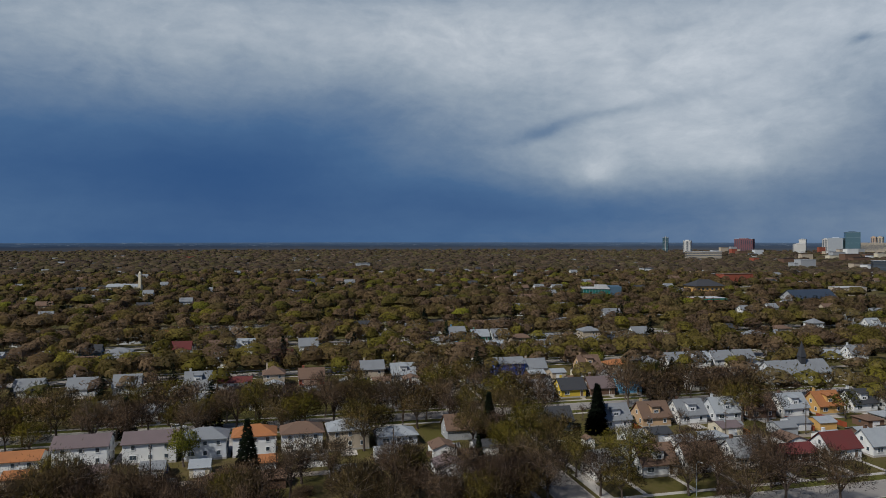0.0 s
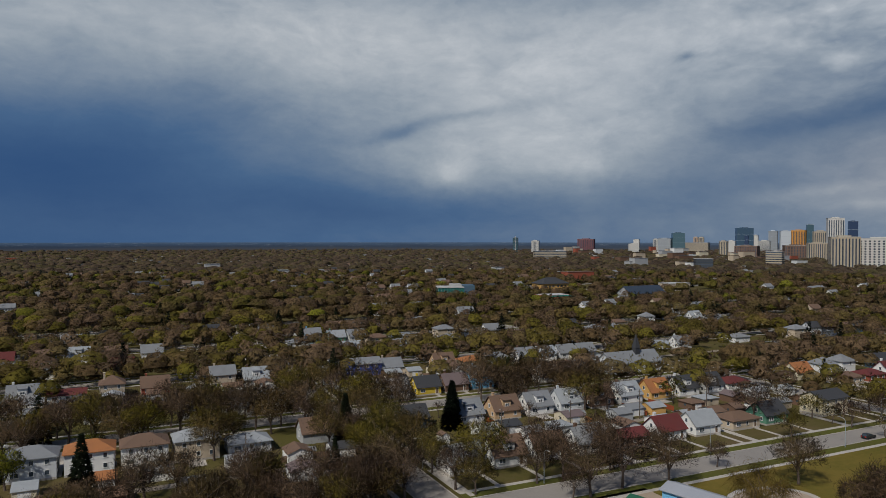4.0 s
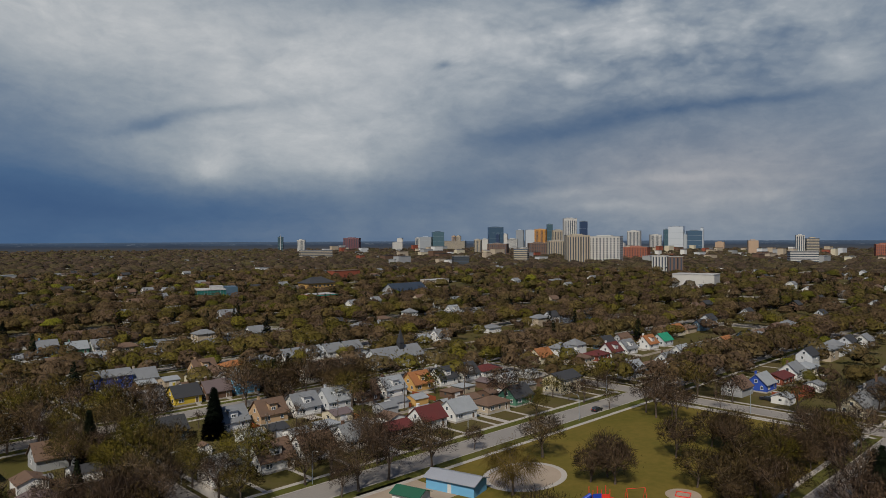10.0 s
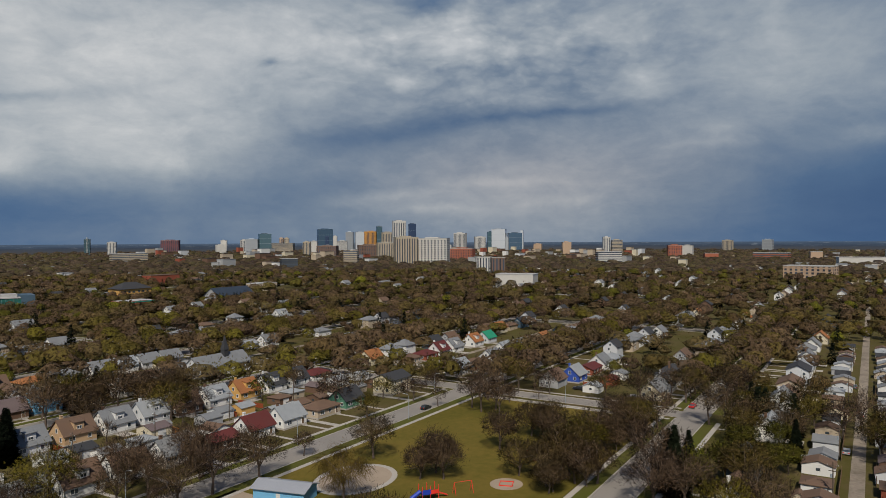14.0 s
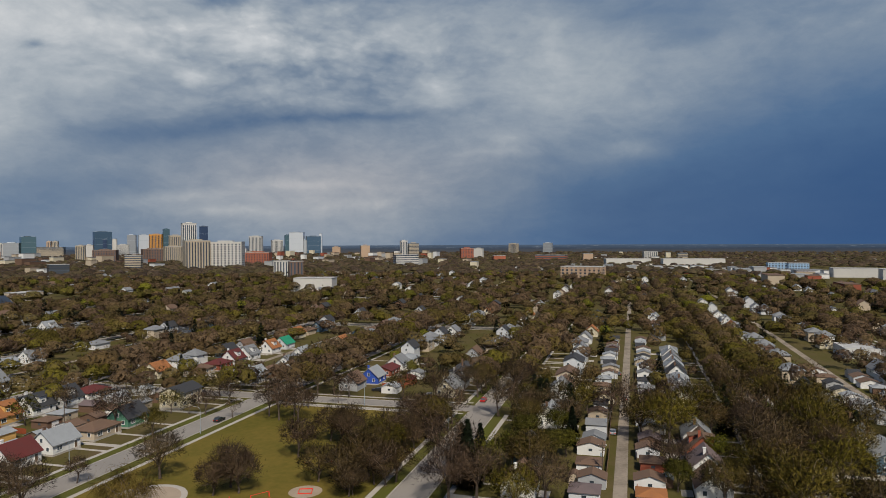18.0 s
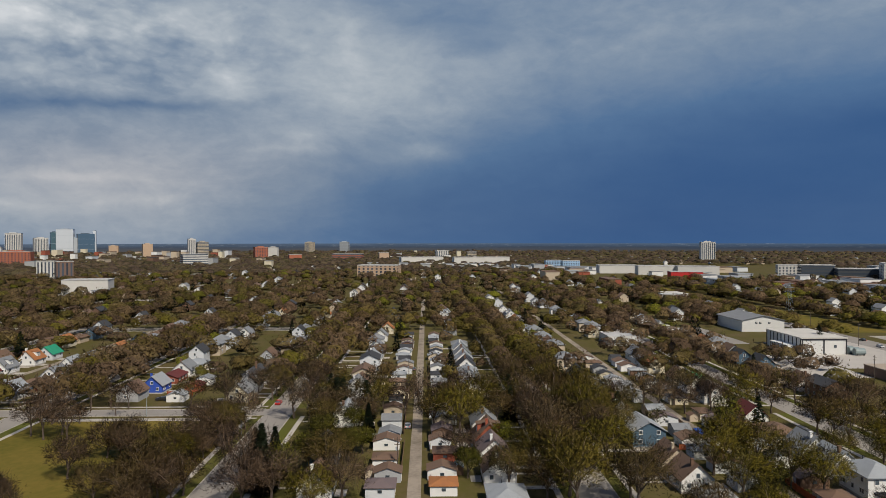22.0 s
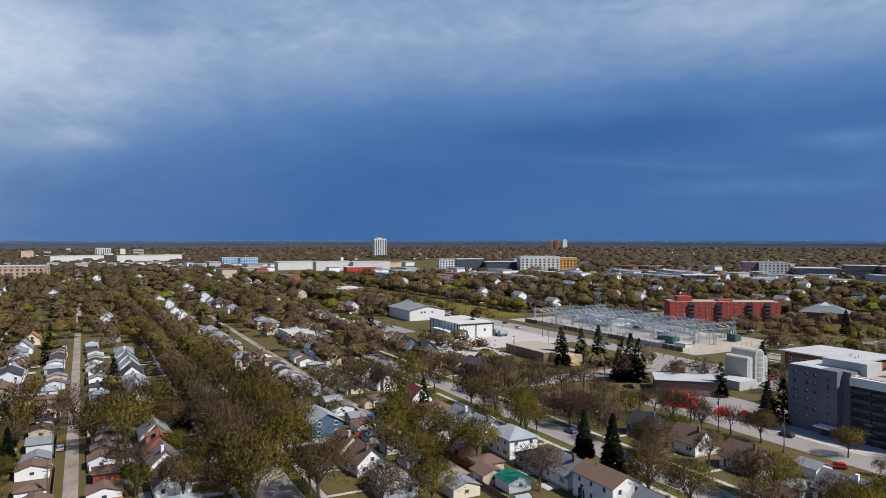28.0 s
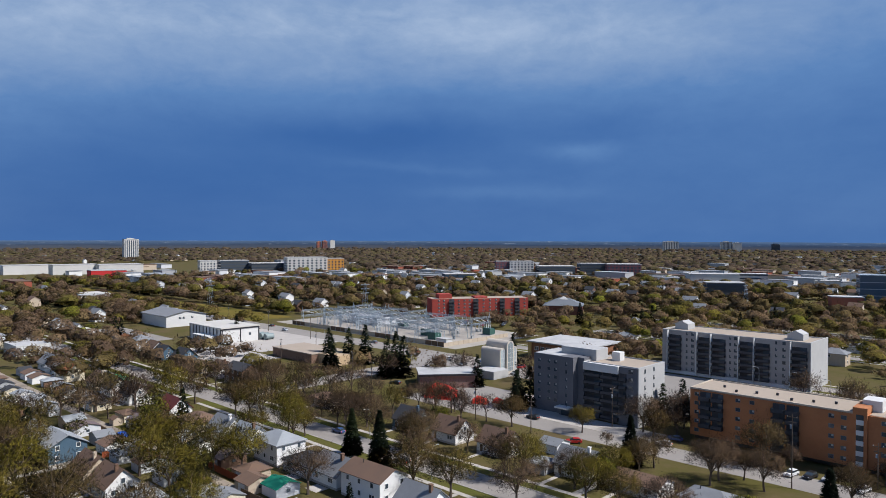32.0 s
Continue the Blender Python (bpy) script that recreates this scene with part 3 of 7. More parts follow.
def house(kind, wall, roof, x, y, turn=0.0, front=-1, scale=1.0, porch=True, full=True):
    """One house: shell, foundation, roof, windows, door with steps, chimney and dormers. front: the side (-1 or 1) of the door."""
    L, D, eave, rise, form, storeys, dormer = KINDS[kind]
    L, D = L * scale, D * scale
    words = "%s %s, %s shingle roof" % (PALETTE_WORDS.get(wall, wall), KIND_WORDS[kind], PALETTE_WORDS.get(roof, roof))
    h = thing("house", words, "house", pose(x, y, 0, 0, 0, turn), "houses of the suburb")
    wm, rm = wall_mat(wall), roof_mat(roof)
    if full:
        part("foundation", Shape().box(-L / 2 - 0.04, L / 2 + 0.04, -D / 2 - 0.04, D / 2 + 0.04, -0.1, 0.55), CONCRETE, h)
    if form == "gable":
        part("wall", gable_shell(L, D, 0.5 if full else -0.1, eave, rise), wm, h)
        part("roof", gable_roof(L, D, eave, rise), rm, h)
    else:
        part("wall", Shape().box(-L / 2, L / 2, -D / 2, D / 2, 0.5 if full else -0.1, eave), wm, h)
        part("roof", hip_roof(L, D, eave, rise), rm, h)
    sides = [(-1, "y"), (1, "y"), (-1, "x"), (1, "x")]
    spots = []
    for sg, ax in sides:
        n = Vector((sg, 0, 0)) if ax == "x" else Vector((0, sg, 0))
        n.rotate(Euler((0, 0, radians(turn))))
        if n.x * x + n.y * y > 0.25 * math.hypot(x, y):
            continue
        half = (L if ax == "x" else D) / 2
        run = D if ax == "x" else L
        turn_in = {(-1, "y"): 0, (1, "y"): 180, (-1, "x"): -90, (1, "x"): 90}[(sg, ax)]
        for st in range(storeys):
            z = 1.35 + 2.65 * st
            cols = (-0.3, 0.02, 0.32) if (run > 10 and full) else (-0.27, 0.27) if full else (0.1,)
            for i, c in enumerate(cols):
                w = (1.9 if (st == 0 and i == 0 and ax == "y") else 1.1)
                if ax == "y" and sg == front and st == 0 and i == len(cols) - 1:
                    continue
                px, py = (c * run, sg * half) if ax == "y" else (sg * half, c * run)
                spots.append((px, py, z, turn_in, w, 1.25))
        if ax == "x" and form == "gable" and rise > 2.6:
            spots.append((sg * half, 0, eave + 0.35, turn_in, 1.1, 1.2))
    for px, py, z, a, w, hh in spots:
        part("window", window_mesh(w, hh), None, h, at=pose(px, py, z, 0, 0, a))
    if full:
        dx = 0.32 * L
        part("door", door_mesh(), None, h, "panelled front door", pose(dx, front * D / 2, 0.55, 0, 0, 0 if front < 0 else 180))
        st = Shape()
        for i in range(3):
            st.box(dx - 0.8, dx + 0.8, *sorted((front * D / 2, front * (D / 2 + 1.3 - 0.35 * i))), -0.05, 0.18 * (i + 1))
        part("steps", st, CONCRETE, h, "concrete entrance steps")
    if kind in ("cottage", "plain", "square", "tall") and (full or round(x) % 2):
        cx = -0.32 * L
        part("chimney", Shape().box(cx - 0.35, cx + 0.35, 0.4, 1.1, eave, eave + rise + 0.9).box(cx - 0.42, cx + 0.42, 0.33, 1.17, eave + rise + 0.9, eave + rise + 1.05),
             wall_mat("brown" if wall in ("white", "pale", "grey") and (round(x) % 3) else wall), h)
    elif full:
        part("vent", Shape().tube((0.2 * L, 0.9, eave + 0.3), (0.2 * L, 0.9, eave + rise + 0.5), 0.09, 0.09), DARK, h, "metal roof vent pipe")
    if dormer:
        for q in ((-1, 1) if full else (-1 if y > 0 else 1,)):
            k = rise / (D / 2)
            y0, top = q * D * 0.40, eave + rise * 0.86
            zb = eave + rise - k * abs(y0)
            d = Shape()
            a, b = sorted((y0, q * 0.5))
            d.box(-1.5, 1.5, a, b, zb - 0.2, top - 0.35, 0)
            d.extrude([(-1.75, y0 + q * 0.35, top - 0.42), (-1.75, y0 + q * 0.35, top - 0.26), (-1.75, q * 0.35, top + 0.28), (-1.75, q * 0.35, top + 0.10)], (3.5, 0, 0), 1)
            dm = part("dormer", d, [wm, rm], h, "shed dormer")
            part("window", window_mesh(1.5, 0.95), None, dm, at=pose(0, y0, zb + 0.25, 0, 0, 0 if q < 0 else 180))
    HOMES.append((x, y, max(L, D) * 0.62))
    return h


def garage(wall, roof, x, y, turn=0.0, L=6.2, D=6.4, form="gable", door=-1):
    g = thing("garage", "%s detached garage with a %s roof on the lane" % (PALETTE_WORDS.get(wall, wall), PALETTE_WORDS.get(roof, roof)), "garage", pose(x, y, 0, 0, 0, turn), "garages on the lanes")
    if form == "gable":
        part("wall", gable_shell(L, D, -0.05, 2.5, 1.2), wall_mat(wall), g)
        part("roof", gable_roof(L, D, 2.5, 1.2, 0.3, 0.12), roof_mat(roof), g)
    else:
        part("wall", Shape().box(-L / 2, L / 2, -D / 2, D / 2, -0.05, 2.5), wall_mat(wall), g)
        part("roof", hip_roof(L, D, 2.5, 1.1, 0.35), roof_mat(roof), g)
    s = Shape()
    for i in range(4):
        s.box(-1.4, 1.4, *sorted((door * (D / 2 - 0.02), door * (D / 2 + 0.06))), 0.05 + 0.53 * i, 0.55 + 0.53 * i)
    part("garage_door", s, TRIM, g, "panelled overhead door")
    s = Shape().box(-L / 2 - 0.06, -L / 2 + 0.02, -0.5, 0.5, 1.2, 1.9)
    part("window", s, GLASS, g)
    HOMES.append((x, y, 4.4))
    return g


# rows of houses, street by street: place along the street, kind, walls, roof
def row(y, front, items):
    walks = Shape()
    edge = min((s for s in STREETS_X if (s - y) * front > 0), key=lambda s: abs(s - y))
    for x, kind, wall, roof in items:
        L, D = KINDS[kind][:2]
        walks.box(x + 0.32 * L - 0.6, x + 0.32 * L + 0.6, *sorted((y + front * (D / 2 + 1.2), edge - front * 9.8)), -0.05, 0.06)
        if round(x) % 3 == 0:
            walks.box(x - L / 2 - 3.0, x - L / 2 - 0.7, *sorted((y - front * 3, edge - front * 5)), -0.05, 0.045)
        walks.box(x - 2.5, x + 2.0, *sorted((y - front * (D / 2 + 0.3), y - front * (D / 2 + 3.0 + round(x) % 3))), -0.05, 0.05)
    slab("front_walks", walks, CONCRETE, "pale concrete front walks, patios and drives", "paving")
    for x, kind, wall, roof in items:
        house(kind, wall, roof, x, y, random.uniform(-1.2, 1.2), front)


row(161, -1, [(49, "bungalow", "white", "grey"), (81, "plain", "white", "grey"), (94, "cottage", "white", "brown"), (107, "plain", "white", "brown"), (121, "plain", "white", "grey"),
              (135, "low", "brown", "maroon"), (150, "plain", "white", "maroon"), (164, "plain", "white", "light"), (180, "bungalow", "beige", "brown"), (194, "plain", "green", "black"), (222, "two", "cream", "black")])
row(203, 1, [(104, "cottage", "pale", "grey"), (118, "cottage", "tan", "brown"), (131, "cottage", "white", "grey"), (144, "cottage", "pale", "light"), (157, "cottage", "brown", "brown"),
             (170, "cottage", "white", "light"), (184, "cottage", "orange", "rust"), (198, "cottage", "white", "black"), (211, "cottage", "white", "black"), (224, "bungalow", "white", "maroon")])
row(202, 1, [(-80, "low", "beige", "rust"), (-66, "low", "white", "rust"), (-50, "two", "white", "purple"), (-33, "two", "white", "purple"), (-19, "twohip", "pale", "grey"), (-6, "twohip", "white", "rust"),
             (7, "twohip", "white", "brown"), (20, "twohip", "beige", "light"), (34, "bungalow", "pale", "light"), (-95, "two", "white", "grey")])
row(247, -1, [(-56, "plain", "brown", "grey"), (-41, "bungalow", "white", "light"), (-25, "low", "white", "grey"), (25, "plain", "grey", "black"), (38, "plain", "white", "grey"), (50, "square", "pale", "light"),
              (96, "plain", "white", "grey"), (109, "plain", "yellow", "black"), (121, "plain", "brown", "purple"), (133, "tall", "sky", "grey"), (147, "plain", "beige", "brown"), (164, "plain", "white", "grey")])
row(291, 1, [(-72, "plain", "pale", "grey"), (-56, "cottage", "pale", "grey"), (-30, "cottage", "white", "grey"), (-16, "low", "white", "maroon"), (-1, "square", "beige", "brown"), (14, "plain", "brick", "brown"),
             (39, "tall", "beige", "grey"), (52, "cottage", "white", "light"), (99, "two", "blue", "grey"), (111, "plain", "beige", "grey"), (137, "cottage", "tan", "brown"), (152, "bungalow", "beige", "rust"),
             (181, "plain", "white", "grey"), (193, "plain", "white", "light"), (205, "plain", "pale", "grey"), (217, "plain", "grey", "grey"), (282, "plain", "white", "grey")])
row(392, -1, [(102, "tall", "sky", "grey"), (116, "plain", "green", "light"), (128, "plain", "white", "grey")])
row(190, 1, [(303, "cottage", "white", "maroon"), (317, "cottage", "white", "grey"), (339, "cottage", "white", "rust"), (355, "plain", "pale", "green"), (275, "bungalow", "beige", "brown"), (290, "bungalow", "brick", "maroon")])
row(157, -1, [(267, "plain", "grey", "light"), (282, "bungalow", "brick", "brown"), (298, "plain", "white", "grey")])
row(107, 1, [(278, "plain", "blue", "light"), (296, "low", "brick", "maroon"), (311, "plain", "white", "grey"), (326, "bungalow", "beige", "light")])
row(70, -1, [(263, "plain", "cream", "grey"), (279, "cottage", "grey", "black"), (293, "square", "pale", "black"), (308, "plain", "white", "light"), (322, "bungalow", "beige", "brown")])
row(26, 1, [(165, "plain", "white", "brown"), (227, "cottage", "white", "light"), (244, "bungalow", "beige", "grey"), (261, "tall", "pale", "grey"), (276, "plain", "beige", "brown"), (290, "two", "beige", "brown"), (305, "low", "pale", "light"),
            (323, "two", "pale", "black"), (339, "plain", "white", "light"), (354, "bungalow", "white", "grey"), (370, "plain", "white", "grey")])
row(-18, -1, [(155, "bungalow", "pale", "light"), (174, "plain", "white", "brown"), (189, "plain", "white", "purple"), (203, "cottage", "brick", "brown"), (218, "plain", "white", "grey"), (273, "plain", "white", "grey"), (289, "plain", "pale", "light"),
              (303, "low", "white", "light"), (317, "plain", "white", "black"), (334, "plain", "white", "light"), (350, "plain", "white", "grey"), (366, "plain", "white", "light"), (383, "bungalow", "white", "grey")])
row(-64, 1, [(150, "bungalow", "pale", "light"), (167, "plain", "white", "brown"), (180, "plain", "beige", "brown"), (204, "broad", "slate", "light"), (221, "plain", "white", "light"), (238, "plain", "white", "brown"), (258, "plain", "beige", "grey")])
row(-105, -1, [(90, "bungalow", "white", "grey"), (106, "plain", "white", "grey"), (122, "two", "white", "brown"), (136, "plain", "white", "grey"), (147, "bungalow", "pale", "black"), (161, "twohip", "white", "light"),
               (176, "plain", "white", "light"), (189, "plain", "white", "grey"), (206, "bungalow", "beige", "brown"), (255, "plain", "white", "black"), (272, "plain", "white", "black"), (286, "plain", "beige", "brown")])
row(-151, 1, [(62, "bungalow", "white", "grey"), (79, "low", "white", "brown"), (96, "plain", "white", "grey"), (122, "plain", "white", "brown"), (140, "plain", "white", "brown"), (157, "plain", "slate", "black"), (200, "bungalow", "beige", "brown"),
              (259, "two", "brown", "black"), (275, "plain", "white", "brown"), (292, "bungalow", "beige", "brown")])
for spec in (("pale", "grey", 102, 186), ("pale", "light", 125, 180), ("grey", "grey", 152, 184), ("orange", "light", 168, 186), ("brown", "brown", 185, 185), ("white", "grey", 113, 178), ("beige", "rust", -61, 188),
             ("pale", "purple", -44, 188), ("white", "rust", -3, 187), ("brown", "brown", -1, 174), ("white", "grey", 10, 188), ("white", "light", 16, 174), ("white", "light", 29, 187), ("white", "grey", 209, 11),
             ("white", "brown", 185, 11), ("white", "rust", 165, -4), ("grey", "grey", 285, -5), ("pale", "black", 300, -5), ("brick", "brown", 190, -5), ("white", "grey", 316, -5), ("beige", "brown", 285, 12), ("pale", "light", 300, 12),
             ("white", "light", 190, -76), ("beige", "brown", 146, -88), ("pale", "green", 139, -91), ("green", "green", 289, -113), ("pale", "grey", 112, -163), ("grey", "grey", 105, -147), ("white", "light", 262, 93),
             ("brick", "maroon", 279, 92), ("white", "grey", 292, 92), ("white", "light", 334, -5), ("grey", "light", 350, 12), ("beige", "light", 191, -94)):
    garage(*spec, door=-1 if spec[3] % 2 else 1, form="hip" if spec[2] % 5 == 0 else "gable")

# every plot keeps a garage or workshop on its lane
GR = random.Random(12)
for lane, x0, x1 in ((3, 150, 420), (-85, 128, 330), (180, 84, 235), (180, -90, 45), (274, -60, 230)):
    for side in (-1, 1):
        x = x0
        while x < x1:
            x += GR.uniform(9.5, 15)
            gy = lane + side * GR.uniform(6.6, 8.6)
            if math.hypot(x, gy) < 155 or any((x - hx) ** 2 + (gy - hy) ** 2 < (4.2 + r * 0.8) ** 2 for hx, hy, r in HOMES) or any(abs(x - q) < 9 for q in STREETS_Y if gy > 137 or x > 240):
                continue
            garage(GR.choice(("white", "white", "pale", "beige", "grey", "brown", "cream", "pale")), GR.choice(("grey", "light", "brown", "brown", "black", "purple")), x, gy,
                   GR.choice((0, 0, 90)), GR.uniform(4.4, 7.2), GR.uniform(6.0, 7.6), "hip" if GR.random() < 0.15 else "gable", -side)

# ground kept free of scattered houses and trees: x0, x1, y0, y1
OPEN = [(78, 238, 56, 142), (185, 240, 228, 272), (172, 475, -262, -165), (20, 172, -330, -168), (225, 440, -380, -262), (300, 400, -470, -340), (440, 900, -302, -262), (380, 405, -122, -98),
        (285, 350, 598, 670), (425, 470, 606, 690), (366, 404, 524, 580), (458, 528, 514, 580), (566, 612, 566, 635), (660, 700, -260, -230), (1000, 1600, -800, -240), (180, 240, -330, -250)]


def is_open(x, y, pad=0.0):
    return any(a - pad < x < b + pad and c - pad < y < d + pad for a, b, c, d in OPEN)


def in_view(x, y, pad=4.0):
    a = math.degrees(math.atan2(y, x))
    return -81 - pad < a < 110 + pad and math.hypot(x, y) > 150


# the streets further off: plainer houses, copied from one of each kind
STOCK = []
for kind, wall, roof in (("plain", "white", "grey"), ("cottage", "white", "light"), ("bungalow", "beige", "brown"), ("plain", "grey", "brown"), ("plain", "beige", "brown"), ("low", "pale", "light"), ("square", "white", "grey"), ("cottage", "brown", "brown"),
                         ("plain", "white", "maroon"), ("tall", "pale", "black"), ("bungalow", "white", "grey"), ("plain", "cream", "rust"), ("twohip", "beige", "grey"), ("low", "white", "grey"), ("plain", "slate", "black")):
    for side in (1, -1):
        STOCK.append((side, house(kind, wall, roof, 900 + 14 * len(STOCK), side * 24, 0, -side, full=False)))
        HOMES.pop()
placed = 0
used = set()
for y in sorted(STREETS_X, key=abs):
    if y == -256:
        continue
    x0, x1 = span(y)
    for off in (-25, 25):
        yy = y + off
        x, near_count = x0 + 8, 0
        while x < x1:
            x += random.uniform(12.5, 17)
            d = math.hypot(x, yy)
            if not in_view(x, yy) or is_open(x, yy, 7) or (-95 < x < 72 and 140 < yy < 186) or d > 560 or any(abs(x - s) < 12 for s in STREETS_Y):
                continue
            if any((x - hx) ** 2 + (yy - hy) ** 2 < (7 + r) ** 2 for hx, hy, r in HOMES) or random.random() < 0.12 + (d - 300) / 1600 or placed >= 185 or near_count >= 24:
                continue
            side = 1 if yy > 0 else -1
            src = random.choice([o for s, o in STOCK if s == side])
            m = pose(x, yy + random.uniform(-2, 2), 0, 0, 0, random.choice((0, 0, 0, 180)) if src["label"].find("dormer") < 0 else 0)
            if src in used:
                copy_thing(src, m)
            else:
                src.matrix_basis = m
                used.add(src)
            HOMES.append((x, yy, 6.5))
            placed += 1
            near_count += 1
for side, src in STOCK:
    if src not in used:
        for o in list(src.children_recursive) + [src]:
            bpy.data.objects.remove(o)

# ---------------- apartment blocks, church, halls and substation ----------------
BLOCK_GREY = surface("dark_grey_stucco", (0.135, 0.138, 0.150), 0.85, 0.15, 1.5, 0.2, 0.1)
BLOCK_LIGHT = surface("light_grey_brick", (0.42, 0.42, 0.41), 0.85, 0.18, 2.5, 0.25, 0.15, tint=(0.30, 0.30, 0.30))
BLOCK_ORANGE = surface("orange_brick", (0.43, 0.175, 0.070), 0.85, 0.25, 3.0, 0.3, 0.2, tint=(0.28, 0.105, 0.042))
BLOCK_RED = surface("red_brick", (0.33, 0.055, 0.04), 0.85, 0.2, 3.0, 0.3, 0.15, tint=(0.22, 0.04, 0.03))
BLOCK_MID = surface("mid_grey_brick", (0.34, 0.325, 0.31), 0.85, 0.18, 2.5, 0.25, 0.15)
GRAVEL = surface("roof_gravel", (0.36, 0.30, 0.235), 0.95, 0.25, 2.0, 0.1, 0.2, tint=(0.30, 0.25, 0.19))
MEMBRANE = surface("pale_roof_membrane", (0.44, 0.44, 0.43), 0.9, 0.35, 0.5, 0.12, 0.1, tint=(0.28, 0.28, 0.28))
# near-black colour that stands in for the shade inside recesses
SHADOWED = surface("recess_shade", (0.05, 0.05, 0.055), 0.8, 0.2, 1.0, 0.3, 0.1)
RAIL = surface("dark_railing", (0.06, 0.06, 0.066), 0.6, 0.2, 1.0, 0.3, 0.0)
FRAME = surface("grey_window_frame", (0.20, 0.20, 0.20), 0.6, 0.1, 2.0, 0.3, 0.0)
WHITE = surface("white_panel", (0.60, 0.60, 0.58), 0.7, 0.1, 1.0, 0.15, 0.05)
BLACK = surface("black_panel", (0.025, 0.025, 0.03), 0.6, 0.1, 1.0, 0.2, 0.0)
TARP = surface("red_tarpaulin", (0.80, 0.05, 0.03), 0.6, 0.2, 1.0, 0.4, 0.2)
GREENBOX = surface("transformer_green", (0.04, 0.10, 0.085), 0.6, 0.15, 1.0, 0.3, 0.0)


def parapet(x0, x1, y0, y1, z, h=0.7, t=0.3):
    s = Shape().box(x0, x1, y0, y0 + t, z - 0.1, z + h).box(x0, x1, y1 - t, y1, z - 0.1, z + h)
    return s.box(x0, x0 + t, y0 + t, y1 - t, z - 0.1, z + h).box(x1 - t, x1, y0 + t, y1 - t, z - 0.1, z + h)


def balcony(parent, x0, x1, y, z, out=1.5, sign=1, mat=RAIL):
    """A slab with a railing, and behind it a panel coloured as the shade of a recess, on a face that looks along sign *
    y.
    """
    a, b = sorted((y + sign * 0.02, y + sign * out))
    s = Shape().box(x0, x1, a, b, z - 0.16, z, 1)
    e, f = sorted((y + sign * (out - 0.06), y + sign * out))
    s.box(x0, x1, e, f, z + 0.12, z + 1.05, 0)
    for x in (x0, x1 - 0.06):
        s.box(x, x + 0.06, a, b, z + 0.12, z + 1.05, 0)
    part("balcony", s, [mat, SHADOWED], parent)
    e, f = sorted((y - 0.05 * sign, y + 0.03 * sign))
    # flat panel darkened as recess shade, with the glass door on it
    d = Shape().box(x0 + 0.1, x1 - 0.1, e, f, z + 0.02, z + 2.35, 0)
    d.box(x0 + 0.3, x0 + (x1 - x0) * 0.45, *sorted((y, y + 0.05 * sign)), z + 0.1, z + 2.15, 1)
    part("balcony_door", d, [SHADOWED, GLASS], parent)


def block_window(parent, w, h, at):
    """A window in a thin grey frame: the frame, its pane and a half-drawn blind."""
    key = ("block", round(w, 1), round(h, 1))
    if key not in WINDOWS:
        e = 0.05
        ring = [(x, y, z) for y in (-0.085, 0.02) for x, z in ((-w / 2 - e, -e), (w / 2 + e, -e), (w / 2 + e, h + e), (-w / 2 - e, h + e), (-w / 2, 0), (w / 2, 0), (w / 2, h), (-w / 2, h))]
        frame_shape = Shape()
        for i in range(4):
            j = (i + 1) % 4
            faces = [(i, j, 4 + j, 4 + i), (8 + i, 12 + i, 12 + j, 8 + j), (i, 8 + i, 8 + j, j), (4 + i, 4 + j, 12 + j, 12 + i)]
            if i == 0:
                frame_shape.solid(ring, faces)
            else:
                frame_shape.f += faces
                frame_shape.m += [0] * 4
        pane = Shape().box(-w / 2, w / 2, -0.05, 0.0, 0, h).mesh("pane", [GLASS])
        blind = Shape().box(0.05, w / 2 - 0.05, -0.065, -0.05, h * 0.5, h).mesh("blind", [surface("window_blind", (0.42, 0.41, 0.38))])
        WINDOWS[key] = frame_shape.mesh("window", [FRAME]), pane, blind
    outer, pane, blind = WINDOWS[key]
    win = part("window", outer, None, parent, at=at)
    part("pane", pane, None, win)
    if (round(at[0][3] * 3) + round(at[2][3] * 5)) % 3:
        part("blind", blind, None, win)


def wins(parent, xs, y, zs, w=1.1, h=1.2, sign=1):
    for z in zs:
        for x in xs:
            block_window(parent, w, h, pose(x, y, z, 0, 0, 180 if sign > 0 else 0))


def wins_end(parent, x, ys, zs, w=0.9, h=1.2):
    for z in zs:
        for y in ys:
            block_window(parent, w, h, pose(x, y, z, 0, 0, -90))


# dark grey seven-storey block
b = thing("apartment_block", "dark grey seven-storey apartment block with pale end wall", "apartment block")
FL = 2.62
levels = [1.1 + FL * i for i in range(7)]
part("wall", Shape().box(134, 145.5, -214, -199.2, -0.1, 19.6), BLOCK_GREY, b)
part("wall", Shape().box(128.5, 134.02, -213, -197.8, -0.1, 19.9), BLOCK_GREY, b)
part("wall", Shape().box(126, 128.6, -213, -200.6, -0.1, 19.8), BLOCK_GREY, b)
part("wall", Shape().box(106.3, 126.02, -218, -201.2, -0.1, 18.4), BLOCK_GREY, b)
part("wall", Shape().box(106.0, 106.34, -218.1, -200.4, -0.1, 18.9), BLOCK_LIGHT, b, "pale grey brick end wall")
part("wall", Shape().box(106.34, 113, -201.3, -200.5, -0.1, 18.6), BLOCK_GREY, b)
part("fascia", Shape().box(113, 126, -201.2, -199.8, 16.2, 18.7), WHITE, b, "white fascia above the balconies")
for lo in (-214.2,):
    part("roof", Shape().box(107, 125.6, -217.6, -201.6, 18.42, 18.5), GRAVEL, b)
part("parapet", parapet(106.4, 126, -218, -201.2, 18.4, 0.5), MEMBRANE, b)
part("penthouse", Shape().box(124, 138, -212.5, -205, 18.4, 22.2), BLOCK_LIGHT, b, "pale rooftop lift house")
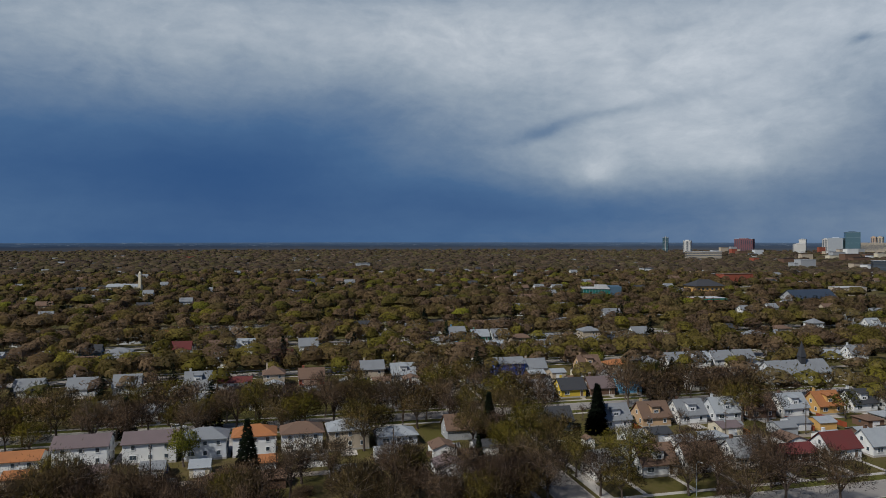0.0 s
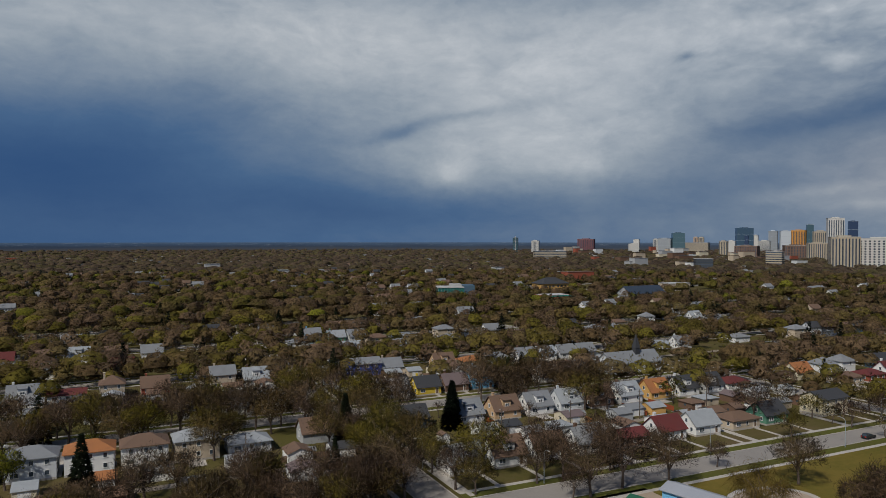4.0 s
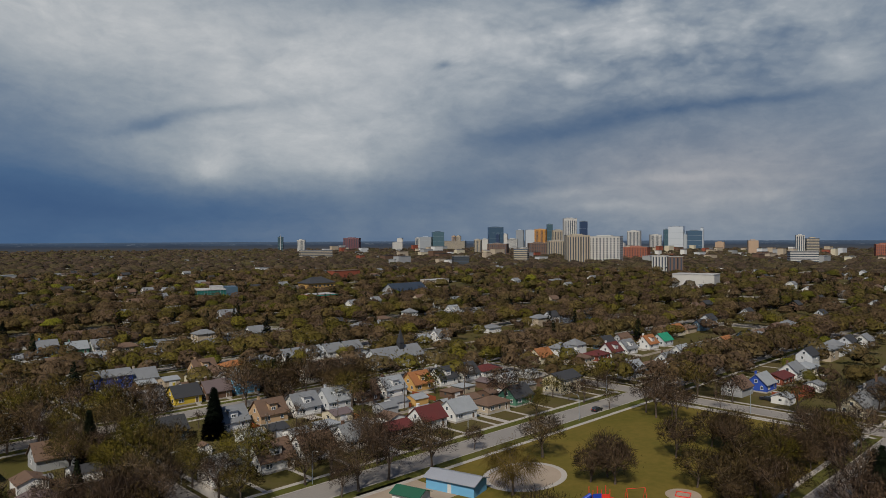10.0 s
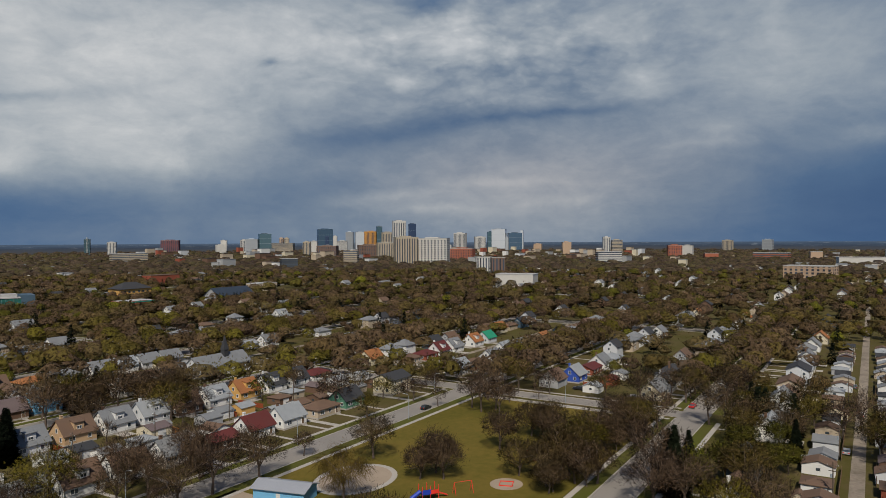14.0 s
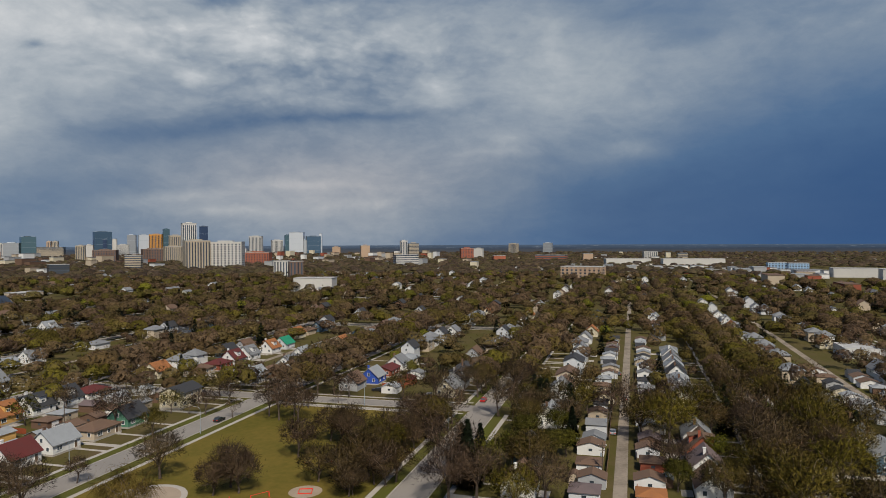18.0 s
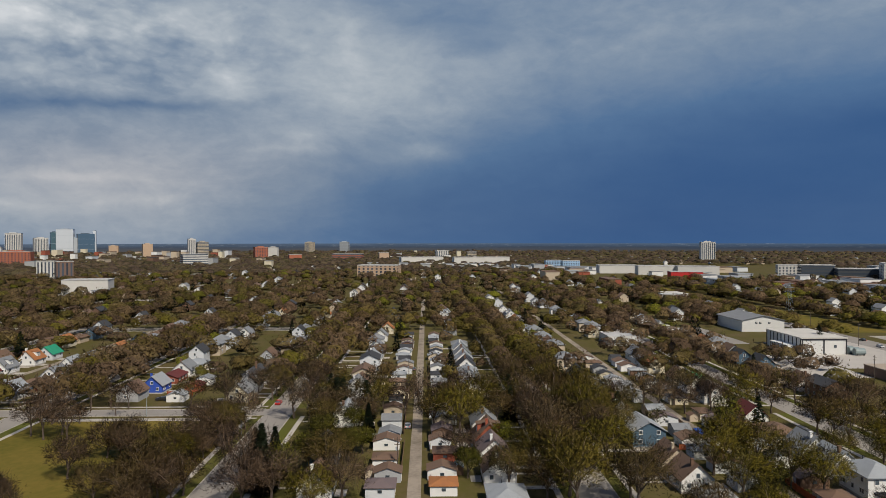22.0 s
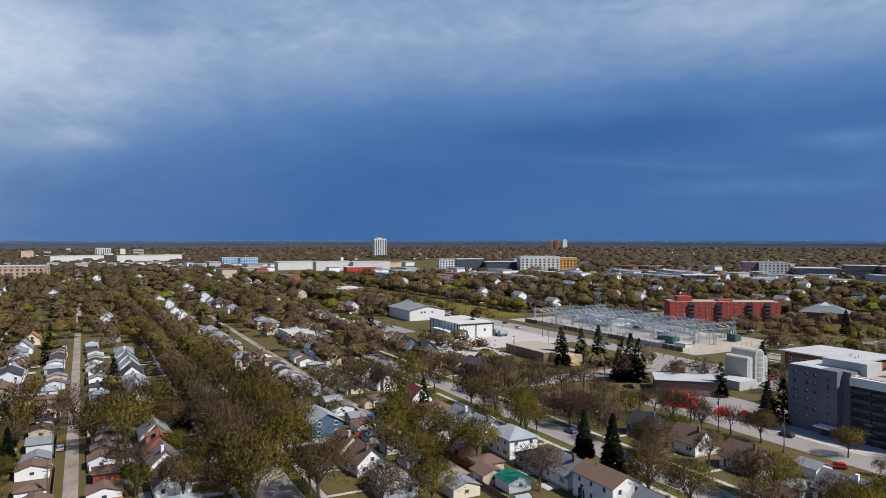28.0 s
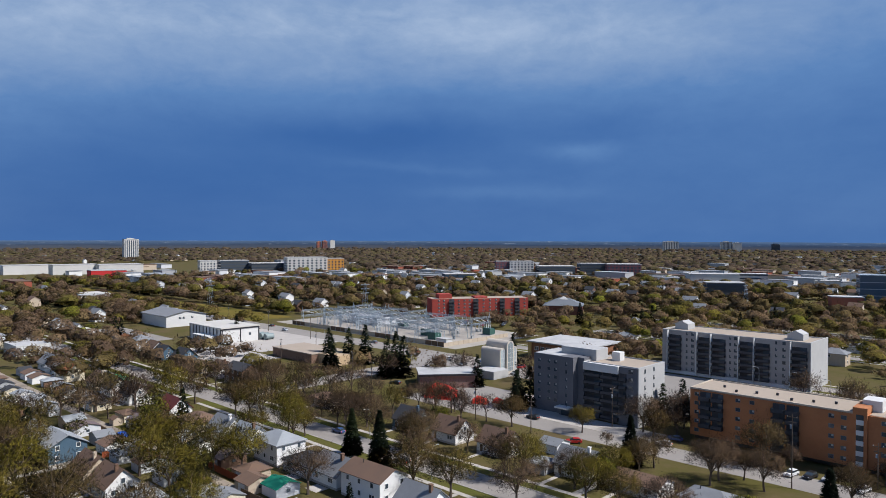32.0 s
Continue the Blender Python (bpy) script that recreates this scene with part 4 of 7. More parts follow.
part("penthouse", Shape().box(118, 121, -213, -210, 18.4, 21.4), WHITE, b, "white roof shed")
part("roof", Shape().box(134.2, 145.3, -213.8, -199.4, 19.62, 19.72), MEMBRANE, b)
wins(b, (136.5, 139.2, 143.2), -199.2, levels[1:], 1.2, 1.1)
wins(b, (131.2,), -197.8, levels[1:], 0.8, 1.2)
wins(b, (108.8,), -200.5, levels, 1.7, 1.3)
wins_end(b, 106.0, (-204.5, -210.5), levels, 0.8, 1.3)
for z in levels[:6]:
    balcony(b, 119.6, 125.9, -201.2, z, 1.5)
    balcony(b, 113.1, 119.4, -201.2, z, 1.5)
for z in levels[1:6]:
    balcony(b, 110.2, 112.9, -200.5, z, 0.9)
part("canopy", Shape().box(128.7, 133.8, -197.8, -194.5, 2.9, 3.4), WHITE, b, "white entrance canopy")
part("entrance", Shape().box(129.2, 133.2, -197.9, -197.7, 0.05, 2.8), GLASS, b, "glazed entrance")

# long grey slab behind it
b = thing("apartment_block", "long grey eight-storey slab with stacked dark balconies", "apartment block")
part("wall", Shape().box(83.4, 145, -316, -296, -0.1, 18.6), BLOCK_MID, b)
part("wall", Shape().box(83.0, 83.42, -318, -295, -0.1, 19.2), BLOCK_LIGHT, b, "pale windowless end wall")
part("roof", Shape().box(84, 144.5, -315.5, -296.5, 18.62, 18.72), GRAVEL, b)
part("parapet", parapet(83.5, 145, -316, -296, 18.6, 0.5), MEMBRANE, b)
for x in (91, 139):
    s = gable_shell(7, 6, 18.6, 21.2, 1.4)
    part("penthouse", s, BLOCK_LIGHT, b, "pale lift house with a sloping top", pose(x, -306, 0, 0, 0, 90))
FL2 = 2.6
lev2 = [1.6 + FL2 * i for i in range(7)]
for x0 in (84.5, 98.6, 104.8, 116.5, 122.7, 136.0):
    for z in lev2[:6]:
        balcony(b, x0, x0 + 5.8, -296, z, 1.4)
    part("fin", Shape().box(x0 + 5.9, x0 + 6.2, -296, -294.4, 0.5, 18.9), WHITE, b, "white concrete fin")
wins(b, (93.2, 112.4, 131.0), -296, lev2, 1.2, 1.3)
wins(b, (96.2, 114.6, 133.6), -296, lev2, 0.7, 1.2)
part("base", Shape().box(84, 144.8, -296, -295.2, 0, 1.2), WHITE, b, "pale base band")

# orange brick block
b = thing("apartment_block", "orange brick five-storey apartment block with flat gravel roof", "apartment block")
part("wall", Shape().box(46.5, 89.5, -217, -201, 1.6, 15.2), BLOCK_ORANGE, b)
part("wall", Shape().box(43.2, 46.52, -217, -200.6, -0.1, 17.0), BLOCK_ORANGE, b)
part("wall", Shape().box(8, 43.22, -217.5, -201.2, 1.6, 15.2), BLOCK_ORANGE, b)
# a solid block; its dark colour stands for the shade under the building
part("undercroft", Shape().box(8.5, 89, -216.5, -203.5, -0.1, 1.62), SHADOWED, b, "solid dark block for the shaded parking level")
part("roof", Shape().box(46.9, 89.1, -216.6, -201.4, 15.22, 15.34), GRAVEL, b)
part("roof", Shape().box(8.4, 42.9, -217, -201.6, 15.22, 15.34), GRAVEL, b)
part("parapet", parapet(46.5, 89.5, -217, -201, 15.2, 0.45), surface("tan_coping", (0.50, 0.43, 0.34)), b)
part("penthouse", Shape().box(41, 45.5, -212, -206, 15.2, 18.2), WHITE, b, "white rooftop lift house")
for i in range(5):
    z = 2.0 + 2.65 * i
    part("panel", Shape().box(44.0, 45.7, -200.62, -200.5, z, z + 1.25), WHITE, b, "white stair panel")
    part("panel", Shape().box(44.0, 45.7, -200.62, -200.52, z + 1.3, z + 2.6), GLASS, b, "stair glazing")
for i in range(7):
    part("roof_vent", Shape().box(52 + 5 * i, 52.6 + 5 * i, -209 + (i % 3) * 2, -208.4 + (i % 3) * 2, 15.3, 16.0), DARK, b)
lev3 = [2.7 + 2.65 * i for i in range(5)]
wins(b, (87.5, 75.5, 71.6, 51.5, 48.6, 39.5, 25, 21), -201, lev3, 1.25, 1.0)
for x0 in (79.6, 59.2, 30.6, 10.6):
    for z in lev3[1:] if x0 > 70 else lev3:
        balcony(b, x0, x0 + 3.4, -201, z - 0.9, 1.4)
        balcony(b, x0 + 3.6, x0 + 7.0, -201, z - 0.9, 1.4)

# red brick block beyond the substation
b = thing("apartment_block", "red brick five-storey apartment block with dark balcony bays", "apartment block", pose(352, -408, 0, 0, 0, 57))
part("wall", Shape().box(-38, 38, -9, 9, -0.1, 13.6), BLOCK_RED, b)
part("penthouse", Shape().box(22, 32, -6, 6, 13.6, 17.0), BLOCK_RED, b)
part("penthouse", Shape().box(-6, 4, -4, 6, 13.6, 14.8), BLOCK_RED, b)
part("roof", Shape().box(-37.5, 37.5, -8.5, 8.5, 13.62, 13.7), GRAVEL, b)
lev4 = [1.3 + 2.6 * i for i in range(5)]
for x0 in (-31, -19, 2, 21):
    for z in lev4:
        balcony(b, x0, x0 + 4.2, 9, z - 0.5, 1.3)
wins(b, (-35, -24.5, -12, -7, -2, 9, 13, 17.5, 29, 33), 9, lev4, 1.4, 1.2)

# domed hall beside it
b = thing("hall", "dark brick hall with a faceted grey pyramid roof", "hall", pose(312, -466, 0, 0, 0, 30))
part("wall", Shape().box(-15, 15, -12, 12, -0.1, 7), surface("dark_brick", (0.16, 0.07, 0.05)), b)
part("roof", hip_roof(30, 24, 7, 5.5, 0.6), surface("grey_sheet_roof", (0.15, 0.165, 0.18), 0.7), b)
part("lantern", hip_roof(7, 7, 11.2, 2.4, 0.2), MEMBRANE, b)

# church with arched glass towers
b = thing("modern_church", "beige church with three arched glass towers", "church")
hall_at = pose(195.5, -206.5, 0, 0, 0, 50)
part("hall", Shape().box(-11, 11, -8, 8, -0.1, 5.2), surface("brown_brick_low", (0.20, 0.13, 0.11)), b, at=hall_at)
part("roof", Shape().box(-11.5, 11.5, -8.5, 8.5, 5.2, 5.5), MEMBRANE, b, "pale flat roof", hall_at)
part("fascia", Shape().box(-11.7, 11.7, 8.5, 8.8, 4.9, 5.7), BLACK, b, "black roof edge", hall_at)
part("porch", Shape().box(186, 197, -236, -226, -0.1, 3.4), MEMBRANE, b, "low pale porch")
BEIGE = surface("beige_stone", (0.50, 0.45, 0.38), 0.85, 0.12, 1.5, 0.3, 0.1)


def arch_tower(y0, y1, h, x0=190, x1=202):
    r = (y1 - y0) / 2
    c = (y0 + y1) / 2
    ring = [(x0, y0, -0.1), (x0, y0, h - r)] + [(x0, c - r * math.cos(k * math.pi / 10), h - r + r * math.sin(k * math.pi / 10)) for k in range(1, 10)] + [(x0, y1, h - r), (x0, y1, -0.1)]
    part("tower", Shape().extrude(ring, (x1 - x0, 0, 0)), BEIGE, b)
    k2 = 0.72
    ring = [(x0 - 0.06, c - r * k2, 1.2), (x0 - 0.06, c - r * k2, h - r)] + [(x0 - 0.06, c - r * k2 * math.cos(k * math.pi / 10), h - r + r * k2 * math.sin(k * math.pi / 10)) for k in range(1, 10)] + [(x0 - 0.06, c + r * k2, h - r), (x0 - 0.06, c + r * k2, 1.2)]
    g = part("arched_window", Shape().extrude(ring, (0.1, 0, 0)), glass("pale_glass", (0.22, 0.26, 0.27)), b, "tall arched glazing")
    s = Shape()
    for yy in (c - r * 0.25, c + r * 0.25):
        s.box(x0 - 0.2, x0 - 0.05, yy - 0.06, yy + 0.06, 1.2, h - 0.6)
    for z in range(3, int(h - 1), 2):
        s.box(x0 - 0.19, x0 - 0.05, c - r * k2, c + r * k2, z, z + 0.1)
    part("mullion", s, WHITE, b)


arch_tower(-245, -240, 14.5)
arch_tower(-240, -236.5, 11.5, 191)
arch_tower(-248.5, -245, 11.5, 191)

for x, y, w in ((180, -188, 11), (163.5, -191, 5.5), (159, -196, 4)):
    t = thing("tarpaulin_tent", "bright red tarpaulin tent on the church lot", "tent", pose(x, y, 0, 0, 0, 20))
    s = Shape()
    pts = [(-w / 2, -w / 3, 0.1), (w / 2, -w / 3, 0.1), (w / 2, w / 3, 0.1), (-w / 2, w / 3, 0.1), (-w / 2.1, -w / 4, 0.24 * w), (w / 2.2, -w / 4, 0.28 * w), (w / 2.1, w / 4, 0.26 * w), (-w / 2.2, w / 4, 0.22 * w), (-w / 4, 0.4, 0.46 * w), (w / 5, -0.3, 0.50 * w)]
    s.solid(pts, [(0, 1, 5, 4), (1, 2, 6, 5), (2, 3, 7, 6), (3, 0, 4, 7), (4, 5, 9, 8), (6, 7, 8, 9), (5, 6, 9), (7, 4, 8)])
    part("cover", s, TARP, t)
    part("pole", Shape().tube((0, 0, 0), (0, 0, 0.52 * w), 0.06, 0.06), DARK, t)

b = thing("school_wing", "low brown brick wing with ochre end and white roof", "school")
part("wall", Shape().box(176, 209, -312, -284, -0.1, 7.2), surface("brown_brick", (0.22, 0.10, 0.05)), b)
part("wall", Shape().box(209, 211, -312, -283.5, -0.1, 7.6), surface("ochre_panel", (0.55, 0.36, 0.12)), b, "ochre end wall")
part("roof", Shape().box(175.2, 211.6, -313, -283, 7.6, 8.2), MEMBRANE, b, "white flat roof")
for i in range(9):
    part("window", window_mesh(2.4, 1.8), None, b, at=pose(179.5 + 3.3 * i, -284, 3.8, 0, 0, 180))

# white halls
b = thing("industrial_hall", "white flat-roofed hall with black frame strips", "hall")
part("wall", Shape().box(357, 394, -219, -195, -0.1, 8.4), WHITE, b)
part("roof", Shape().box(356.6, 394.4, -219.4, -194.6, 8.4, 8.9), surface("tan_flat_roof", (0.52, 0.50, 0.45)), b)
for i in range(10):
    part("strip", Shape().box(357.2 + 4 * i, 357.9 + 4 * i, -195.0, -194.8, 0, 8.3), BLACK, b, "black frame strip")
for yy in (-195.6, -207, -218.8):
    part("strip", Shape().box(356.8, 357.02, yy - 0.3, yy + 0.3, 0, 8.3), BLACK, b, "black frame strip")
part("strip", Shape().box(356.7, 357.0, -219, -195, 7.6, 8.3), BLACK, b, "black frame strip")
part("annex", Shape().box(361, 380, -194.9, -189.5, -0.1, 4.4), WHITE, b, "low white annex")
for i in range(5):
    part("strip", Shape().box(361.5 + 4 * i, 362.1 + 4 * i, -189.5, -189.3, 0, 4.3), BLACK, b, "black frame strip")
wins_end(b, 356.98, (-200, -213), (3.6,), 1.4, 1.4)
b = thing("industrial_hall", "pale hall with a low gabled grey roof", "hall", pose(466, -219, 0))
part("wall", gable_shell(38, 28, -0.1, 7.4, 3.0), WHITE, b)
part("roof", gable_roof(38, 28, 7.4, 3.0, 0.8, 0.25), roof_mat("grey"), b)
wins_end(b, -19, (-4, 2, 4.6), (5.2,), 1.5, 1.2)
for i in range(4):
    t = thing("cooling_tank", "grey-green rounded cooling unit in the yard", "tank", pose(367 - 4.2 * i, -222.5 - 0.5 * i, 0))
    part("drum", Shape().tube((0, -2.6, 1.9), (0, 2.6, 1.9), 1.8, 1.8, 12), surface("tank_paint", (0.22, 0.27, 0.27), 0.5), t)
    part("cradle", Shape().box(-1.5, 1.5, -2.0, -1.6, -0.05, 1.0).box(-1.5, 1.5, 1.6, 2.0, -0.05, 1.0), DARK, t)
b = thing("low_building", "long low brown brick building with flat tan roof", "building")
part("wall", Shape().box(272, 305, -214, -195, -0.1, 4.2), surface("brown_brick_wall", (0.19, 0.12, 0.085)), b)
part("roof", Shape().box(271.8, 305.2, -214.2, -194.8, 4.2, 4.6), GRAVEL, b)
part("wing", Shape().box(258, 272, -212, -199, -0.1, 4.6), surface("tan_brick", (0.48, 0.36, 0.22)), b)
b = thing("shop_building", "white flat-roofed shop among the trees", "shop")
part("wall", Shape().box(391, 412, -119, -103, -0.1, 5), WHITE, b)
part("roof", Shape().box(391.4, 411.6, -118.6, -103.4, 5.0, 5.1), MEMBRANE, b)
part("parapet", parapet(391, 412, -119, -103, 5.0, 0.4), WHITE, b)
wins_end(b, 391, (-116, -111, -106), (1.6,), 2.2, 1.6)
for x, y, L, D, h in ((436, -150, 26, 12, 4.2), (672, -240, 30, 18, 8), (540, -215, 18, 12, 5), (520, -240, 22, 10, 4.5)):
    b = thing("low_building", "pale low commercial building with flat roof", "building", pose(x, y, 0))
    part("wall", Shape().box(-L / 2, L / 2, -D / 2, D / 2, -0.1, h), wall_mat("white" if h > 4.3 else "brown"), b)
    part("roof", Shape().box(-L / 2 - 0.6, L / 2 + 0.6, -D / 2 - 0.6, D / 2 + 0.6, h, h + 0.5), surface("tan_flat_roof", (0.52, 0.50, 0.45)), b)

# substation
strip(186, 262, -247, -236.5, 0.026, ASPHALT, "road", "grey approach road before the substation")
strip(30, 82, -240, -222, 0.024, ASPHALT, "parking_lot", "grey asphalt car park behind the block")
strip(84, 150, -292, -224, 0.022, ASPHALT, "parking_lot", "grey asphalt car park between the blocks")
strip(252, 425, -350, -274, 0.04, surface("pale_gravel_yard", (0.36, 0.33, 0.285), 0.95, 0.3, 1.5, 0.1, 0.2), "yard", "pale gravel yard of the substation")
fence = thing("yard_fence", "pale concrete panel fence round the substation", "fence")
for i in range(30):
    part("panel", Shape().box(262 + 4.8 * i, 266.6 + 4.8 * i, -275.6, -275.3, -0.05, 2.6), surface("fence_panel", (0.45, 0.38, 0.29)) if i % 9 > 2 else WOOD, fence)
    part("post", Shape().box(266.6 + 4.8 * i, 266.8 + 4.8 * i, -275.7, -275.2, -0.05, 2.8), CONCRETE, fence)
for i in range(14):
    part("panel", Shape().box(261.6, 261.9, -331 + 4 * i, -327.2 + 4 * i, -0.05, 2.2), surface("fence_panel", (0.45, 0.38, 0.29)), fence)


def lattice(s, a, b, w=0.7, r=0.07, bays=6):
    """A square lattice mast or beam between two points."""
    a, b = Vector(a), Vector(b)
    d = (b - a).normalized()
    u = d.orthogonal().normalized()
    v = d.cross(u)
    cor = [(u * i + v * j) * w / 2 for i, j in ((-1, -1), (1, -1), (1, 1), (-1, 1))]
    for c in cor:
        s.tube(a + c, b + c, r, r, 3)
    for k in range(bays):
        p, q = a.lerp(b, k / bays), a.lerp(b, (k + 1) / bays)
        for i in range(4):
            s.tube(p + cor[i], q + cor[(i + 1) % 4], r * 0.7, r * 0.7, 3)


gantry = thing("bus_gantry", "grey lattice steel gantry of the substation", "gantry", group="substation gantries")
for x in (-9, 9):
    s = Shape()
    lattice(s, (x, 0, -0.1), (x, 0, 10.0), 1.0, 0.09, 6)
    part("column", s, STEEL, gantry)
    part("peak", Shape().tube((x, 0, 10.0), (x, 0, 12.4), 0.14, 0.05, 4), STEEL, gantry)
for z in (5.8, 9.4):
    s = Shape()
    lattice(s, (-9, 0, z), (9, 0, z), 0.9, 0.08, 9)
    part("beam", s, STEEL, gantry)
for i in range(3):
    part("insulator", Shape().tube((-6 + 6 * i, 0.3, 9.0), (-7 + 3.5 * i, 0.3, 7.2), 0.16, 0.16, 5), TRIM, gantry)
spots = [(284 + 19 * i, -286 - 15 * j, 90 if (i + j) % 3 == 0 else 0) for i in range(7) for j in range(4)]
for k, (x, y, a) in enumerate(spots):
    m = pose(x + random.uniform(-2, 2), y + random.uniform(-2, 2), 0, 0, 0, a)
    if k:
        copy_thing(gantry, m)
    else:
        gantry.matrix_basis = m
box = thing("switch_bay", "grey breaker bay with white insulators on steel legs", "switchgear", group="substation switch bays")
for x in (-2.5, 0, 2.5):
    part("insulator", Shape().tube((x, 0, 2.2), (x, 0, 5.4), 0.22, 0.16, 6), surface("porcelain_grey", (0.42, 0.46, 0.48), 0.4), box)
    part("leg", Shape().tube((x, 0, -0.1), (x, 0, 2.2), 0.14, 0.14, 4), STEEL, box)
part("cross_bar", Shape().box(-3.2, 3.2, -0.15, 0.15, 5.4, 5.6), STEEL, box)
part("cabinet", Shape().box(-0.6, 0.6, -1.2, -0.4, -0.05, 1.7), surface("cabinet_grey", (0.38, 0.40, 0.40)), box)
for k in range(34):
    m = pose(270 + 140 * random.random(), -280 - 62 * random.random(), 0, 0, 0, random.choice((0, 90)))
    if k:
        copy_thing(box, m)
    else:
        box.matrix_basis = m
bars = thing("busbar_set", "grey overhead busbars strung between the gantries", "busbar")
for j in range(4):
    for k, z in ((-3, 5.7), (0, 9.2), (3, 5.7), (1.5, 7.6)):
        yy = -286 - 15 * j + k
        part("busbar", Shape().tube((276, yy, z), (408, yy, z), 0.09, 0.09, 4), STEEL, bars)
for i in range(7):
    for k, z in ((-2.5, 7.0), (2.5, 9.2)):
        xx = 284 + 19 * i + k
        part("busbar", Shape().tube((xx, -280, z), (xx, -340, z), 0.09, 0.09, 4), STEEL, bars)
for x, y in ((300, -300), (276, -330), (340, -318), (286, -292)):
    t = thing("power_transformer", "dark green power transformer with radiators", "transformer", pose(x, y, 0))
    part("tank", Shape().box(-3, 3, -2, 2, 0.3, 4.2), GREENBOX, t)
    part("plinth", Shape().box(-3.4, 3.4, -2.4, 2.4, -0.05, 0.3), CONCRETE, t)
    for i in range(6):
        part("radiator", Shape().box(-2.8 + i, -2.4 + i, -3.2, -2.0, 0.6, 3.6), GREENBOX, t)
    for i in (-1.6, 0, 1.6):
        part("bushing", Shape().tube((i, 0, 4.2), (i, 0, 6.4), 0.25, 0.12, 6), TRIM, t)
b = thing("control_hut", "small white control hut in the yard", "hut", pose(268, -282, 0))
part("wall", Shape().box(-4, 4, -2.5, 2.5, -0.05, 3.4), WHITE, b)
part("roof", Shape().box(-4.3, 4.3, -2.8, 2.8, 3.4, 3.7), MEMBRANE, b)
b = thing("control_building", "pale blue-grey control building inside the yard", "building", pose(372, -318, 0))
part("wall", Shape().box(-16, 16, -9, 9, -0.05, 5.5), wall_mat("pale"), b)
part("roof", gable_roof(32, 18, 5.5, 1.6, 0.5), roof_mat("light"), b)


def pylon(x, y, h=24):
    t = thing("lattice_pylon", "tall grey lattice pylon in the power-line corridor", "pylon", pose(x, y, 0))
    s = Shape()
    for k in range(8):
        z0, z1 = h * k / 8, h * (k + 1) / 8
        w0, w1 = 2.2 - 1.8 * k / 8, 2.2 - 1.8 * (k + 1) / 8
        c = [(-1, -1), (1, -1), (1, 1), (-1, 1)]
        for i in range(4):
            a, e = c[i], c[(i + 1) % 4]
            s.tube((a[0] * w0, a[1] * w0, z0), (a[0] * w1, a[1] * w1, z1), 0.09, 0.09, 3)
            s.tube((a[0] * w0, a[1] * w0, z0), (e[0] * w1, e[1] * w1, z1), 0.06, 0.06, 3)
    part("mast", s, STEEL, t)
    for z in (h * 0.68, h * 0.82, h * 0.95):
        s = Shape()
        lattice(s, (0, -4.2, z), (0, 4.2, z), 0.5, 0.06, 6)
        part("cross_arm", s, STEEL, t)


for x, y in ((579, -306), (777, -318), (420, -352), (205, -560)):
    pylon(x, y)

# white church with a dark spire, north of the park road
b = thing("church", "white church with grey gabled roof and dark spire", "church", pose(212, 250, 0))
part("wall", gable_shell(28, 11, -0.1, 4.6, 4.2), wall_mat("pale"), b)
part("roof", gable_roof(28, 11, 4.6, 4.2, 0.5, 0.25), roof_mat("grey"), b)
part("tower", Shape().box(1.8, 4.2, -2.2, 0.2, 5, 10.5), roof_mat("black"), b)
s = Shape()
s.solid([(1.6, -2.4, 10.5), (4.4, -2.4, 10.5), (4.4, 0.4, 10.5), (1.6, 0.4, 10.5), (3, -1, 17)], [(0, 1, 4), (1, 2, 4), (2, 3, 4), (3, 0, 4), (3, 2, 1, 0)])
part("spire", s, roof_mat("black"), b)
for i in range(8):
    part("window", window_mesh(1.2, 2.2), None, b, at=pose(-12 + 3.4 * i, -5.5, 1.9))
wins_end(b, -14, (-2.6, 0, 2.6), (1.8,), 1.1, 2.0)

# public buildings further north
b = thing("glass_building", "low office with teal glass and white roof edge", "office", pose(322, 652, 0, 0, 0, -20))
part("wall", Shape().box(-19, 8, -12, 12, -0.1, 9.5), glass("teal_glass", (0.012, 0.075, 0.068)), b)
part("wall", Shape().box(8, 19, -12, 12, -0.1, 12), wall_mat("slate"), b)
part("roof", Shape().box(-19.5, 8, -12.5, 12.5, 9.5, 10.3), MEMBRANE, b)
part("roof", Shape().box(-6, 6, -6, 6, 10.3, 13), MEMBRANE, b)
for i in range(9):
    part("mullion", Shape().box(-18.5 + 3 * i, -18.36 + 3 * i, -12.15, -12.0, 0, 9.5), STEEL, b)
b = thing("brick_pavilion", "orange brick pavilion with dark hipped roof", "hall", pose(446, 660, 0))
part("wall", Shape().box(-17, 17, -11, 11, -0.1, 10), wall_mat("orange"), b)
part("roof", hip_roof(34, 22, 10, 6.5, 1.2), roof_mat("black"), b)
wins(b, (-13, -8, -3, 3, 8, 13), -11, (2.0, 6.0), 2.4, 2.0, -1)
b = thing("shop_building", "red brick shop with teal trim", "shop", pose(385, 566, 0))
part("wall", Shape().box(-15, 15, -9, 9, -0.1, 6), wall_mat("brick"), b)
part("fascia", Shape().box(-15.1, 15.1, -9.2, -8.9, 4.6, 5.6), surface("teal_paint", (0.03, 0.30, 0.26)), b)
part("roof", Shape().box(-14.7, 14.7, -8.7, 8.7, 6, 6.2), MEMBRANE, b)
b = thing("big_roof_hall", "hall with a broad dark slate gable roof", "hall", pose(492, 562, 0))
part("wall", gable_shell(46, 20, -0.1, 4.5, 7), wall_mat("grey"), b)
part("roof", gable_roof(46, 20, 4.5, 7, 0.8, 0.3), surface("dark_slate", (0.035, 0.05, 0.075), 0.7), b)
